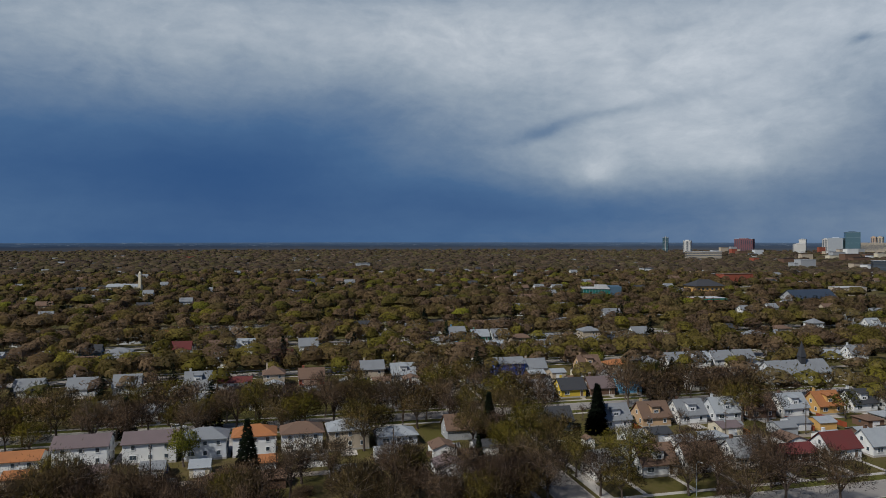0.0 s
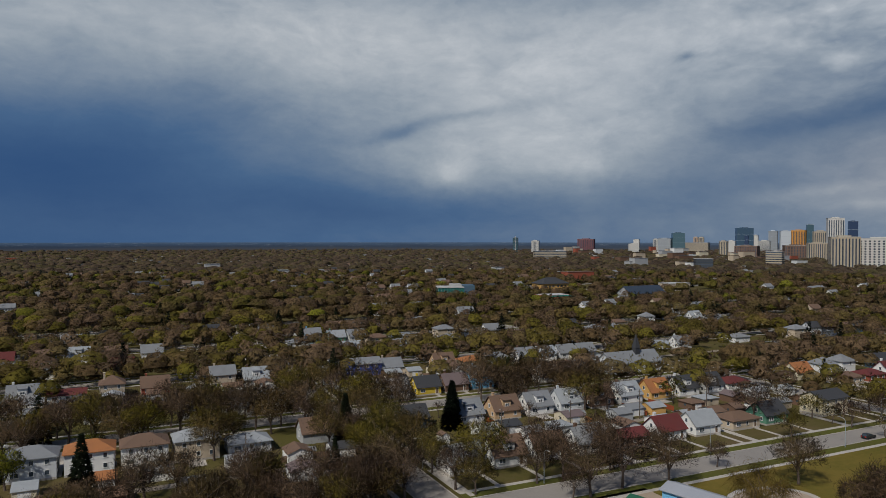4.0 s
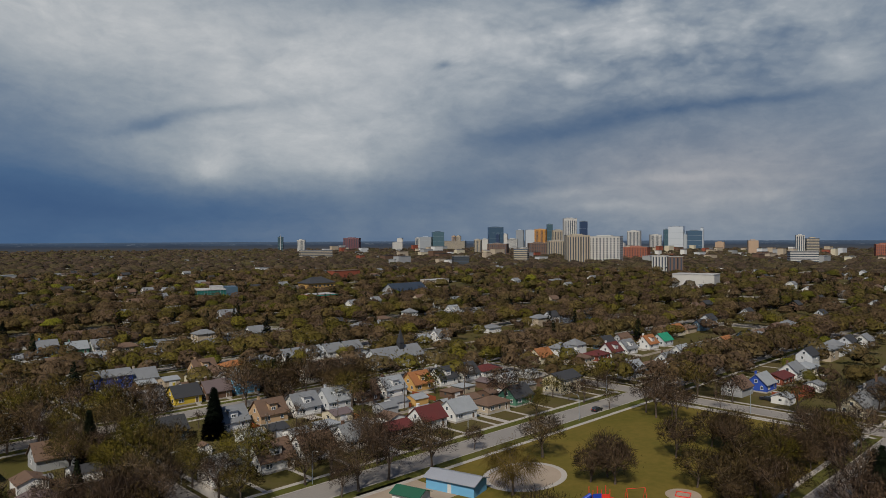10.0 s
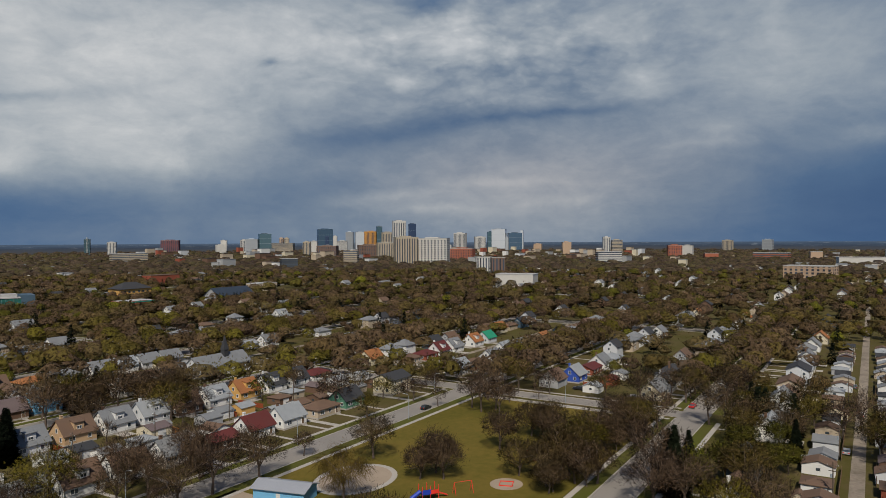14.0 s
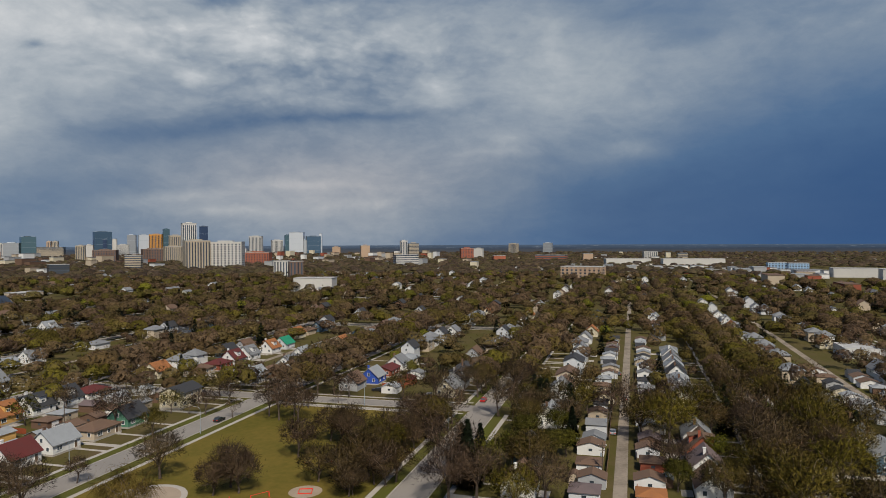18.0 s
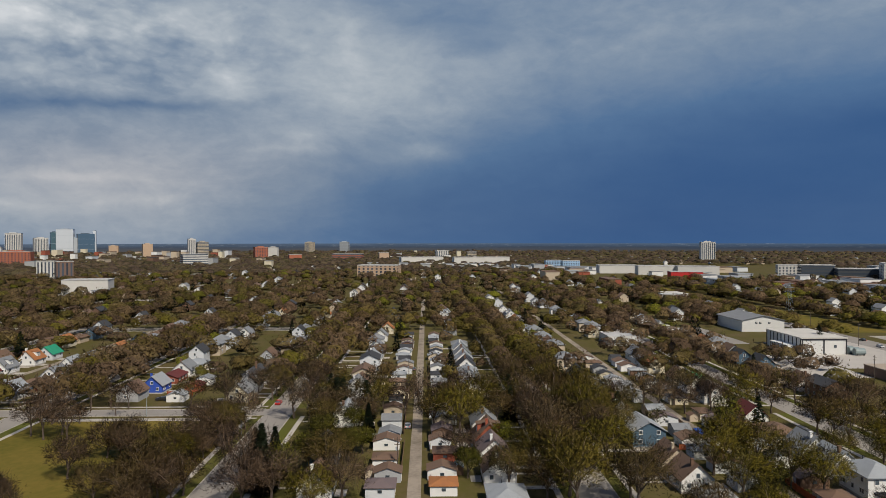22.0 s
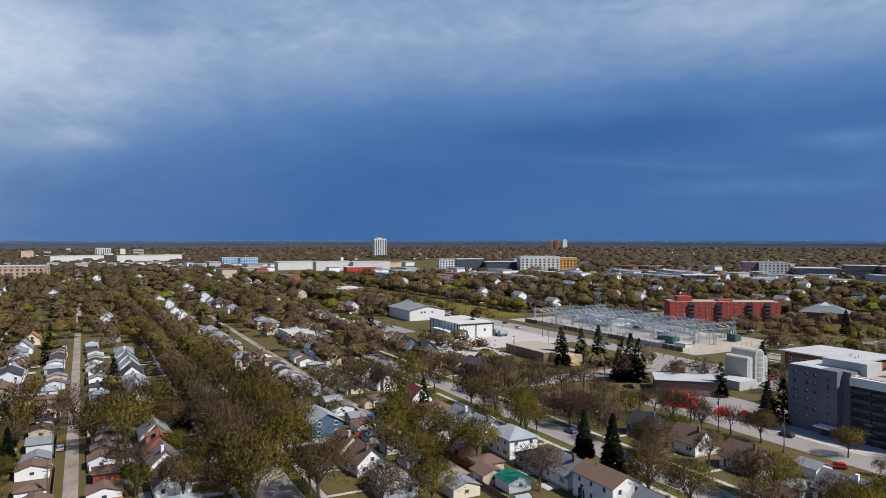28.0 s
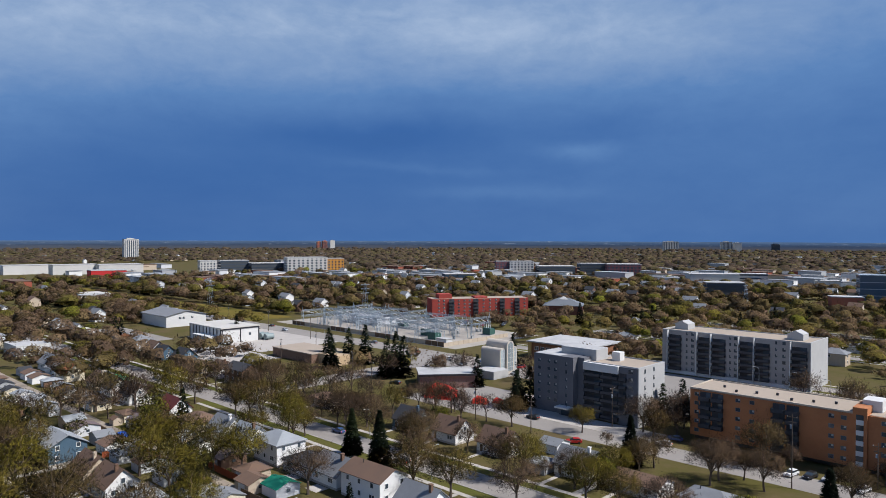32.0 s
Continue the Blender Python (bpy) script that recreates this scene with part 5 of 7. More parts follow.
b = thing("low_building", "beige flat-roofed brick building", "building", pose(590, 618, 0))
part("wall", Shape().box(-16, 16, -9, 9, -0.1, 8.5), wall_mat("beige"), b)
part("roof", Shape().box(-16.3, 16.3, -9.3, 9.3, 8.5, 9.0), MEMBRANE, b)

# ---------------- the park: shed, splash pad, play frame, benches ----------------
b = thing("park_shed", "light blue park shed with grey roof", "shed", pose(117.5, 116, 0, 0, 0, -75))
part("wall", gable_shell(13, 6.4, -0.1, 2.9, 1.0), wall_mat("sky"), b)
part("roof", gable_roof(13, 6.4, 2.9, 1.0, 0.6, 0.18), surface("grey_shed_roof", (0.30, 0.32, 0.36), 0.8), b)
part("door", Shape().box(-0.5, 0.5, -3.28, -3.18, 0, 2.1), WHITE, b)
b = thing("park_shed", "small shed with a dark green roof", "shed", pose(104, 117, 0, 0, 0, -75))
part("wall", gable_shell(7, 5, -0.1, 2.6, 1.0), wall_mat("white"), b)
part("roof", gable_roof(7, 5, 2.6, 1.0, 0.5, 0.15), surface("dark_green_roof", (0.02, 0.10, 0.06)), b)
s = Shape()
s.extrude([(136 + 10.5 * math.cos(radians(10 * i)), 110 + 8.2 * math.sin(radians(10 * i)), 0.0) for i in range(36)], (0, 0, 0.07))
slab("paddling_pad", s, SAND, "round tan concrete splash pad in the park", "paving")
s = Shape()
for i in range(36):
    a0, a1 = radians(10 * i), radians(10 * i + 10)
    s.extrude([(136 + 10.5 * math.cos(a0), 110 + 8.2 * math.sin(a0), 0), (136 + 10.5 * math.cos(a1), 110 + 8.2 * math.sin(a1), 0), (136 + 12 * math.cos(a1), 110 + 9.6 * math.sin(a1), 0), (136 + 12 * math.cos(a0), 110 + 9.6 * math.sin(a0), 0)], (0, 0, 0.09))
slab("path", s, CONCRETE, "grey ring path round the splash pad", "path")
s = Shape()
s.extrude([(152 + 4.2 * math.cos(radians(15 * i)), 76 + 4.0 * math.sin(radians(15 * i)), 0.0) for i in range(24)], (0, 0, 0.06))
slab("sand_pit", s, SAND, "tan sand circle on the lawn", "paving")
b = thing("sand_frame", "red square frame on the sand circle", "play frame", pose(152, 76, 0.06, 0, 0, 20))
for i in range(4):
    part("bar", Shape().box(-1.6, 1.6, -1.65, -1.5, 0, 0.2), TARP, b, at=pose(0, 0, 0, 0, 0, 90 * i))
strip(98, 115, 113, 130, 0.05, SAND, "path", "tan path by the park sheds")
b = thing("playground_frame", "red and blue playground frame with slide and swings", "playground", pose(135, 86.5, 0, 0, 0, -35))
BLUEP = surface("blue_plastic", (0.02, 0.06, 0.45), 0.5)
for x, y in ((-3, -1.2), (-1, -1.2), (1, -1.2), (-3, 1.2), (-1, 1.2), (1, 1.2)):
    part("post", Shape().tube((x, y, 0), (x, y, 3.4), 0.09, 0.09, 6), TARP, b)
part("deck", Shape().box(-3, 1, -1.2, 1.2, 1.3, 1.5), DARK, b)
part("panel", Shape().box(-3.05, -1, -1.3, -1.2, 1.5, 2.6), BLUEP, b)
part("panel", Shape().box(-1, 1, -1.32, -1.22, 1.5, 2.4), TARP, b)
part("slide", Shape().extrude([(1, -0.4, 1.3), (1, 0.4, 1.3), (3.6, 0.4, 0.3), (3.6, -0.4, 0.3)], (0, 0, 0.15)), TARP, b)
part("tube_slide", Shape().tube((-3, 0, 2.0), (-5.4, 0, 0.6), 0.5, 0.5, 10), BLUEP, b)
for x in (5.5, 10):
    part("swing_post", Shape().tube((x, -1, 0), (x, 0, 2.8), 0.06, 0.06, 5).tube((x, 1, 0), (x, 0, 2.8), 0.06, 0.06, 5), TARP, b)
part("swing_beam", Shape().tube((5.5, 0, 2.8), (10, 0, 2.8), 0.06, 0.06, 5), TARP, b)


def garden_fence(x0, y0, x1, y1, mat, words):
    """Board fence between two corners: posts and boarded panels."""
    n = max(2, round(math.hypot(x1 - x0, y1 - y0) / 2.6))
    a = math.degrees(math.atan2(y1 - y0, x1 - x0))
    step = math.hypot(x1 - x0, y1 - y0) / n
    t = thing("garden_fence", words, "fence", pose(x0, y0, 0, 0, 0, a), "garden fences")
    for i in range(n):
        s = Shape()
        for k in range(5):
            s.box(i * step + 0.06 + k * (step - 0.1) / 5, i * step + 0.03 + (k + 1) * (step - 0.1) / 5, -0.02 + 0.015 * (k % 2), 0.02 + 0.015 * (k % 2), 0.05, 1.7 + 0.03 * (k % 3))
        part("panel", s, mat, t)
        part("post", Shape().box(i * step - 0.05, i * step + 0.05, -0.06, 0.06, -0.05, 1.85), mat, t)


REDWOOD = surface("red_stained_wood", (0.27, 0.065, 0.025), 0.85, 0.25, 4.0, 0.4, 0.2)
ORANGEWOOD = surface("new_cedar_wood", (0.42, 0.17, 0.04), 0.85, 0.25, 4.0, 0.4, 0.2)
for x0, y0, x1, y1, m in ((140, 195, 140, 183, ORANGEWOOD), (160, 188, 175, 188, REDWOOD), (163, 196, 163, 183, REDWOOD), (176, 197, 176, 184, REDWOOD), (110, 190, 110, 200, REDWOOD), (97, 183, 108, 183, WOOD), (180, 6.5, 205, 6.5, WOOD), (214, 7, 240, 7, WOOD),
                          (168, -1, 182, -1, REDWOOD), (196, -1, 214, -1, WOOD), (182, -8, 182, -1, REDWOOD), (270, -1, 282, -1, WOOD), (180, -82, 198, -82, REDWOOD), (196, -72, 196, -82, REDWOOD), (150, -88, 168, -88, REDWOOD), (168, -88, 168, -97, ORANGEWOOD), (-15, 184, 2, 184, WOOD), (40, 186, 58, 186, WOOD),
                          (245, 7, 275, 7, WOOD), (310, -1, 330, -1, WOOD), (208, -82, 230, -82, WOOD), (130, -84, 145, -84, WOOD), (270, 100, 270, 90, REDWOOD), (284, 98, 302, 98, WOOD)):
    garden_fence(x0, y0, x1, y1, m, {"red_stained_wood": "red-stained board fence between the gardens", "new_cedar_wood": "orange cedar board fence between the gardens", "weathered_wood": "weathered grey-brown board fence along the lane"}[m.name])

# a tarpaulin and small sheds in the gardens
t = thing("tarpaulin", "bright blue tarpaulin over a garden pile", "tarpaulin", pose(212, -84, 0, 0, 0, 15))
s = Shape()
s.solid([(-2.2, -1.6, 0), (2.2, -1.6, 0), (2.2, 1.6, 0), (-2.2, 1.6, 0), (-1.8, -1.1, 1.2), (1.7, -1.2, 1.5), (1.8, 1.1, 1.3), (-1.7, 1.2, 1.6)], [(0, 1, 5, 4), (1, 2, 6, 5), (2, 3, 7, 6), (3, 0, 4, 7), (4, 5, 6, 7)])
part("sheet", s, surface("blue_tarp", (0.02, 0.12, 0.62), 0.5, 0.2, 2.0, 0.5, 0.2), t)
for x, y, c, r in ((178, -8, "brown", "light"), (205, 14, "pale", "grey"), (175, 14, "beige", "brown"), (226, -8, "white", "grey"), (245, 12, "grey", "grey"), (250, -6, "white", "brown"), (140, 190, "pale", "grey"), (160, -78, "white", "grey"), (228, -88, "beige", "brown"), (176, -86, "brown", "black"), (128, -86, "white", "light"), (255, -78, "pale", "grey"), (48, 188, "beige", "grey"), (88, 186, "white", "brown")):
    t = thing("garden_shed", "small %s garden shed with a %s roof" % (PALETTE_WORDS.get(c, c), PALETTE_WORDS.get(r, r)), "shed", pose(x, y, 0, 0, 0, random.choice((0, 90))), "garden sheds")
    part("wall", gable_shell(3.4, 2.8, -0.05, 2.0, 0.8), wall_mat(c), t)
    part("roof", gable_roof(3.4, 2.8, 2.0, 0.8, 0.2, 0.08), roof_mat(r), t)
    part("door", Shape().box(-0.45, 0.45, -1.46, -1.38, 0, 1.8), WOOD, t)
    HOMES.append((x, y, 2.5))


# ---------------- poles, lamps and parked cars ----------------
def utility_pole(x, y, h=11.0, turn=0):
    t = thing("utility_pole", "weathered wooden utility pole with cross-arms", "pole", pose(x, y, 0, 0, 0, turn), "utility poles")
    part("mast", Shape().tube((0, 0, -0.2), (0, 0, h), 0.17, 0.11, 6), POLE, t)
    part("cross_arm", Shape().box(-1.2, 1.2, -0.07, 0.07, h - 0.9, h - 0.75), POLE, t)
    part("cross_arm", Shape().box(-0.9, 0.9, -0.06, 0.06, h - 2.1, h - 1.97), POLE, t)
    for i in (-1.05, 1.05):
        part("insulator", Shape().tube((i, 0, h - 0.75), (i, 0, h - 0.5), 0.05, 0.04, 5), TRIM, t)
    part("can", Shape().tube((0.32, 0, h - 3.6), (0.32, 0, h - 2.7), 0.22, 0.22, 7), STEEL, t)


def street_lamp(x, y, turn):
    t = thing("street_lamp", "grey steel street lamp with a curved arm", "street lamp", pose(x, y, 0, 0, 0, turn), "street lamps")
    part("mast", Shape().tube((0, 0, -0.1), (0, 0, 7.6), 0.10, 0.07, 6), STEEL, t)
    s = Shape()
    pts = [(0, 0, 7.6), (0.3, 0, 8.1), (0.9, 0, 8.4), (1.8, 0, 8.5)]
    for p, q in zip(pts, pts[1:]):
        s.tube(p, q, 0.05, 0.05, 5)
    part("arm", s, STEEL, t)
    part("lamp_head", Shape().box(1.7, 2.4, -0.16, 0.16, 8.42, 8.56), surface("lamp_grey", (0.35, 0.36, 0.37)), t)


for x, y, h, a in ((126, -171, 11, 0), (113, -196.5, 13, 90), (54, -178, 18, 0), (39, -192, 11, 0), (206, -176, 12, 0), (436, -244, 14, 0), (290, -190, 11, 0), (300, -218, 11, 0), (-30, 181, 10, 90), (0, 181, 10, 90), (30, 181, 10, 90), (105, 181, 9, 90),
                   (130, 181, 9, 90), (158, 181, 10, 90), (188, 181, 9, 90), (215, 181, 9, 90), (180, 7.5, 9, 90), (215, 7.5, 9, 90), (255, 7.5, 9, 90), (295, 7.5, 9, 90), (335, 7.5, 9, 90), (375, 7.5, 9, 90), (160, -81, 9, 90), (200, -81, 9, 90), (235, -81, 9, 90),
                   (150, -173, 12, 0), (235, -190, 11, 0), (340, -243, 13, 0), (385, -243, 13, 0)):
    utility_pole(x, y, h, a)
for x, y, a in ((150, 143, -90), (190, 131, 90), (225, 143, -90), (95, 143, -90), (260, 44, 90), (215, 57, -90), (300, 57, -90), (238, 95, 0), (120, -122, -90), (160, -136, 90), (200, -122, -90), (72, -280, 0), (100, -288, 0), (88, -286, 180), (260, -246, -90), (330, -246, -90), (230, -215, 0), (72, 165, 180)):
    street_lamp(x, y, a)

PAINTS = {"white": (0.75, 0.75, 0.75), "black": (0.02, 0.02, 0.022), "silver": (0.40, 0.41, 0.43), "red": (0.42, 0.02, 0.02), "blue": (0.04, 0.09, 0.24), "grey": (0.14, 0.15, 0.16)}
CARS = {}


def car(color, x, y, turn, truck=False, near=True):
    """A parked car: body, cabin glass, lamps and four wheels."""
    key = (color, truck, near)
    m = pose(x, y, 0.03, 0, 0, turn)
    if key in CARS:
        return copy_thing(CARS[key], m)
    paint = surface("car_" + color, PAINTS[color], 0.3, 0.05, 2.0, 0.5, 0.0, spec=0.6)
    t = thing("pickup_truck" if truck else "car", "%s parked %s on the asphalt" % (color, "pickup truck" if truck else "hatchback car"), "pickup" if truck else "car", m, "parked cars")
    prof = [(-2.3, 0.35), (-2.35, 0.85), (-2.2, 1.0), (1.0, 1.02), (2.15, 0.88), (2.3, 0.6), (2.25, 0.35)]
    part("body", Shape().extrude([(a, -0.9, z) for a, z in prof], (0, 1.8, 0)), paint, t)
    cab = [(-0.4, 1.0), (-0.3, 1.7), (0.7, 1.72), (1.35, 1.0)] if truck else [(-2.1, 0.98), (-1.6, 1.46), (0.2, 1.5), (1.15, 1.0)]
    part("cabin", Shape().extrude([(a, -0.8, z) for a, z in cab], (0, 1.6, 0)), GLASS, t, "dark window glass")
    lo, hi = (cab[1][0], cab[2][0])
    part("roof", Shape().box(lo, hi, -0.78, 0.78, cab[1][1], cab[1][1] + 0.06), paint, t)
    for a in (-1.45, 1.4):
        for q in (-0.88, 0.88):
            part("tyre", Shape().tube((a, q - 0.1, 0.32), (a, q + 0.1, 0.32), 0.33, 0.33, 10), BLACK, t)
    for q in (-0.65, 0.65) if near else ():
        part("headlight", Shape().box(2.2, 2.32, q - 0.18, q + 0.18, 0.62, 0.78), TRIM, t)
        part("tail_light", Shape().box(-2.37, -2.28, q - 0.15, q + 0.15, 0.65, 0.9), TARP, t)
    CARS[key] = t
    return t


for c, x, y, a, k in (("black", 137, -187, 0, 0), ("red", 112, -173, 40, 0), ("silver", 92, -189, 10, 0), ("blue", 92, -196, 0, 0), ("black", 66, -189, 60, 1), ("white", 57, -187.5, 80, 0), ("black", 53, -189, 80, 0), ("white", 41, -187, 75, 0), ("silver", 49, -190, 80, 0),
                      ("white", 232, -248, 0, 1), ("black", 210, -192, 20, 0), ("white", 225, -225, 0, 0), ("black", 260, -252, 0, 0), ("black", 405, -258, 0, 0), ("silver", 380, -252, 180, 0), ("white", 420, -250, 0, 1), ("grey", 300, -258, 0, 0),
                      ("black", 262, 99, 90, 0), ("white", 292, 47, 0, 0), ("white", 272, 47.5, 0, 1), ("red", 255, 54, 0, 0), ("blue", 68, 172, 90, 0), ("grey", 71, 246, 90, 0), ("white", -30, 232, 0, 0), ("grey", -42, 192, 90, 0), ("blue", -28, 190, 90, 1),
                      ("black", 205, 134, 0, 0), ("silver", 152, -132, 0, 0), ("black", 135, -126, 0, 0), ("blue", 170, -132, 0, 0), ("white", 200, -84, 0, 1), ("blue", 205, -82, 0, 0), ("silver", 222, 6, 0, 0), ("white", 270, 3, 0, 0), ("grey", 320, 6, 0, 0)):
    car(c, x, y, a, bool(k))
for i in range(20):
    car(random.choice(list(PAINTS)), 318 - 11 * (i % 3) + 1.8 * (i // 3), -352 - 2.9 * (i // 3) - 8 * (i % 3), -33 + random.uniform(-3, 3), False, False)
for i in range(14):
    car(random.choice(list(PAINTS)), 398 + 3.1 * (i % 14), -166 - 13 * (i // 14), 90 + random.uniform(-4, 4), i % 5 == 0, False)
for i in range(10):
    car(random.choice(list(PAINTS)), 180 + 40 * random.random(), -242 - 14 * (i % 2), 90 + random.uniform(-4, 4), False, False)

# ---------------- downtown and the far commercial edge ----------------
# place, width, height and look of each building
DOWNTOWN_WEST = [
    (1685, 2779, 23, 65, "teal_glass"), (1605, 2485, 31, 52, "white_fins"), (1103, 1636, 87, 26, "beige_bands"), (1952, 2598, 74, 59, "plum_grid"), (2004, 2339, 40, 39, "white_plain"), (2125, 2459, 26, 57, "white_plain"),
    (2187, 2404, 24, 59, "white_fins"), (2216, 2378, 55, 62, "grey_glass"), (2221, 2373, 26, 57, "white_plain"), (2255, 2340, 53, 86, "teal_glass"), (2252, 2343, 29, 57, "white_plain"), (2306, 2290, 118, 44, "beige_bands"),
    (2308, 2288, 18, 67, "tan_fins"), (2324, 2272, 21, 67, "beige_fins"), (1804, 1668, 26, 52, "beige_fins"), (1901, 1723, 25, 53, "white_plain"), (986, 959, 31, 23, "dark_bands")]
DOWNTOWN_MIDDLE = [
    (2441, 2146, 68, 107, "blue_glass"), (2438, 2150, 52, 75, "navy_glass"), (1716, 1498, 64, 39, "brown_grid"), (2471, 2111, 18, 75, "white_plain"), (2493, 2085, 47, 52, "white_bands"), (2514, 2060, 34, 93, "grey_glass"),
    (2543, 2024, 44, 93, "grey_glass"), (2574, 1984, 54, 96, "orange_fins"), (1817, 1410, 68, 41, "brown_grid"), (1249, 1019, 32, 33, "beige_bands"), (2598, 1953, 26, 119, "teal_glass"), (1727, 1276, 48, 49, "beige_fins"),
    (1760, 1247, 39, 116, "white_fins"), (2687, 1828, 33, 131, "navy_glass"), (1865, 1368, 37, 82, "beige_fins")]
DOWNTOWN_EAST = [
    (1316, 913, 52, 64, "beige_fins"), (1366, 870, 71, 61, "white_grid"), (1741, 1055, 16, 42, "white_plain"), (1597, 925, 60, 34, "brick_grid"), (2427, 1417, 48, 83, "white_fins"), (2852, 1559, 50, 69, "white_fins"),
    (2874, 1517, 27, 92, "teal_glass"), (2894, 1480, 64, 104, "grey_glass"), (2905, 1458, 39, 69, "grey_glass"), (2926, 1415, 63, 86, "blue_glass"), (2940, 1384, 12, 98, "grey_glass"), (1135, 611, 26, 26, "white_fins"),
    (1015, 522, 22, 29, "brown_fins"), (2273, 902, 30, 47, "tan_plain"), (2971, 1319, 36, 36, "tan_plain")]
EAST_EDGE = [
    (1538, 509, 53, 29, "white_bands"), (2210, 739, 23, 63, "white_fins"), (2222, 709, 34, 54, "beige_bands"), (2131, 504, 40, 38, "brick_grid"), (2212, 484, 31, 36, "white_plain"), (3074, 512, 40, 49, "beige_fins"),
    (3228, 378, 41, 51, "grey_glass"), (1985, 223, 85, 20, "brick_bands"), (1970, 121, 27, 24, "tan_plain"), (1124, 76, 64, 19, "tan_grid"), (2151, -49, 39, 27, "white_fins"), (2128, -138, 28, 23, "beige_bands"),
    (1479, -270, 34, 16, "sky_grid"), (1442, -300, 35, 16, "sky_grid"), (1930, 363, 34, 19, "brick_plain"), (781, 375, 47, 16, "white_plain")]
SOUTH_EDGE = [
    (1244, -343, 69, 14, "white_plain"), (1189, -395, 65, 15, "white_plain"), (1157, -453, 66, 15, "white_plain"), (1051, -394, 47, 11, "red_plain"), (1826, -744, 36, 53, "white_fins"), (1133, -595, 32, 18, "white_grid"),
    (1070, -607, 47, 20, "dark_bands"), (1025, -647, 62, 16, "dark_bands"), (968, -682, 66, 26, "white_grid"), (945, -721, 34, 24, "orange_grid"), (2622, -1921, 19, 39, "brick_fins"), (2606, -1942, 21, 42, "brick_fins"),
    (2585, -1970, 21, 44, "white_plain"), (629, -223, 19, 10, "white_plain"), (1734, 13, 106, 17, "white_plain"), (1678, -131, 135, 18, "white_plain")]
FAR_SOUTH = [
    (719, -894, 22, 21, "plum_grid"), (697, -915, 39, 21, "white_grid"), (635, -924, 57, 15, "dark_bands"), (593, -965, 43, 19, "dark_bands"), (549, -982, 52, 19, "plum_grid"), (644, -707, 43, 10, "blue_plain"),
    (368, -887, 60, 14, "white_plain"), (287, -722, 37, 14, "dark_bands"), (340, -945, 37, 13, "white_bands"), (264, -940, 23, 14, "white_plain"), (234, -887, 26, 11, "white_plain"), (158, -761, 30, 25, "blue_glass"),
    (158, -655, 24, 11, "brick_plain"), (1402, -2932, 63, 44, "white_fins"), (1193, -3023, 44, 44, "white_fins"), (1151, -3040, 34, 40, "white_plain"), (1011, -3089, 31, 35, "dark_bands")]


TONES = {"white": (0.55, 0.54, 0.51), "beige": (0.42, 0.36, 0.27), "brown": (0.17, 0.11, 0.085), "grey": (0.26, 0.28, 0.30), "dark": (0.06, 0.07, 0.08), "brick": (0.36, 0.12, 0.07), "plum": (0.17, 0.075, 0.085),
         "orange": (0.55, 0.26, 0.05), "teal": (0.035, 0.065, 0.080), "blue": (0.030, 0.055, 0.085), "navy": (0.018, 0.030, 0.060), "tan": (0.46, 0.33, 0.23), "sky": (0.30, 0.45, 0.62), "red": (0.45, 0.03, 0.03)}
STYLE_WORDS = {"fins": "with vertical window bays", "grid": "with a grid of windows", "bands": "with window bands", "plain": "with plain walls", "glass": "with a glass front"}
STRIPE = glass("distant_glass", (0.035, 0.045, 0.06))


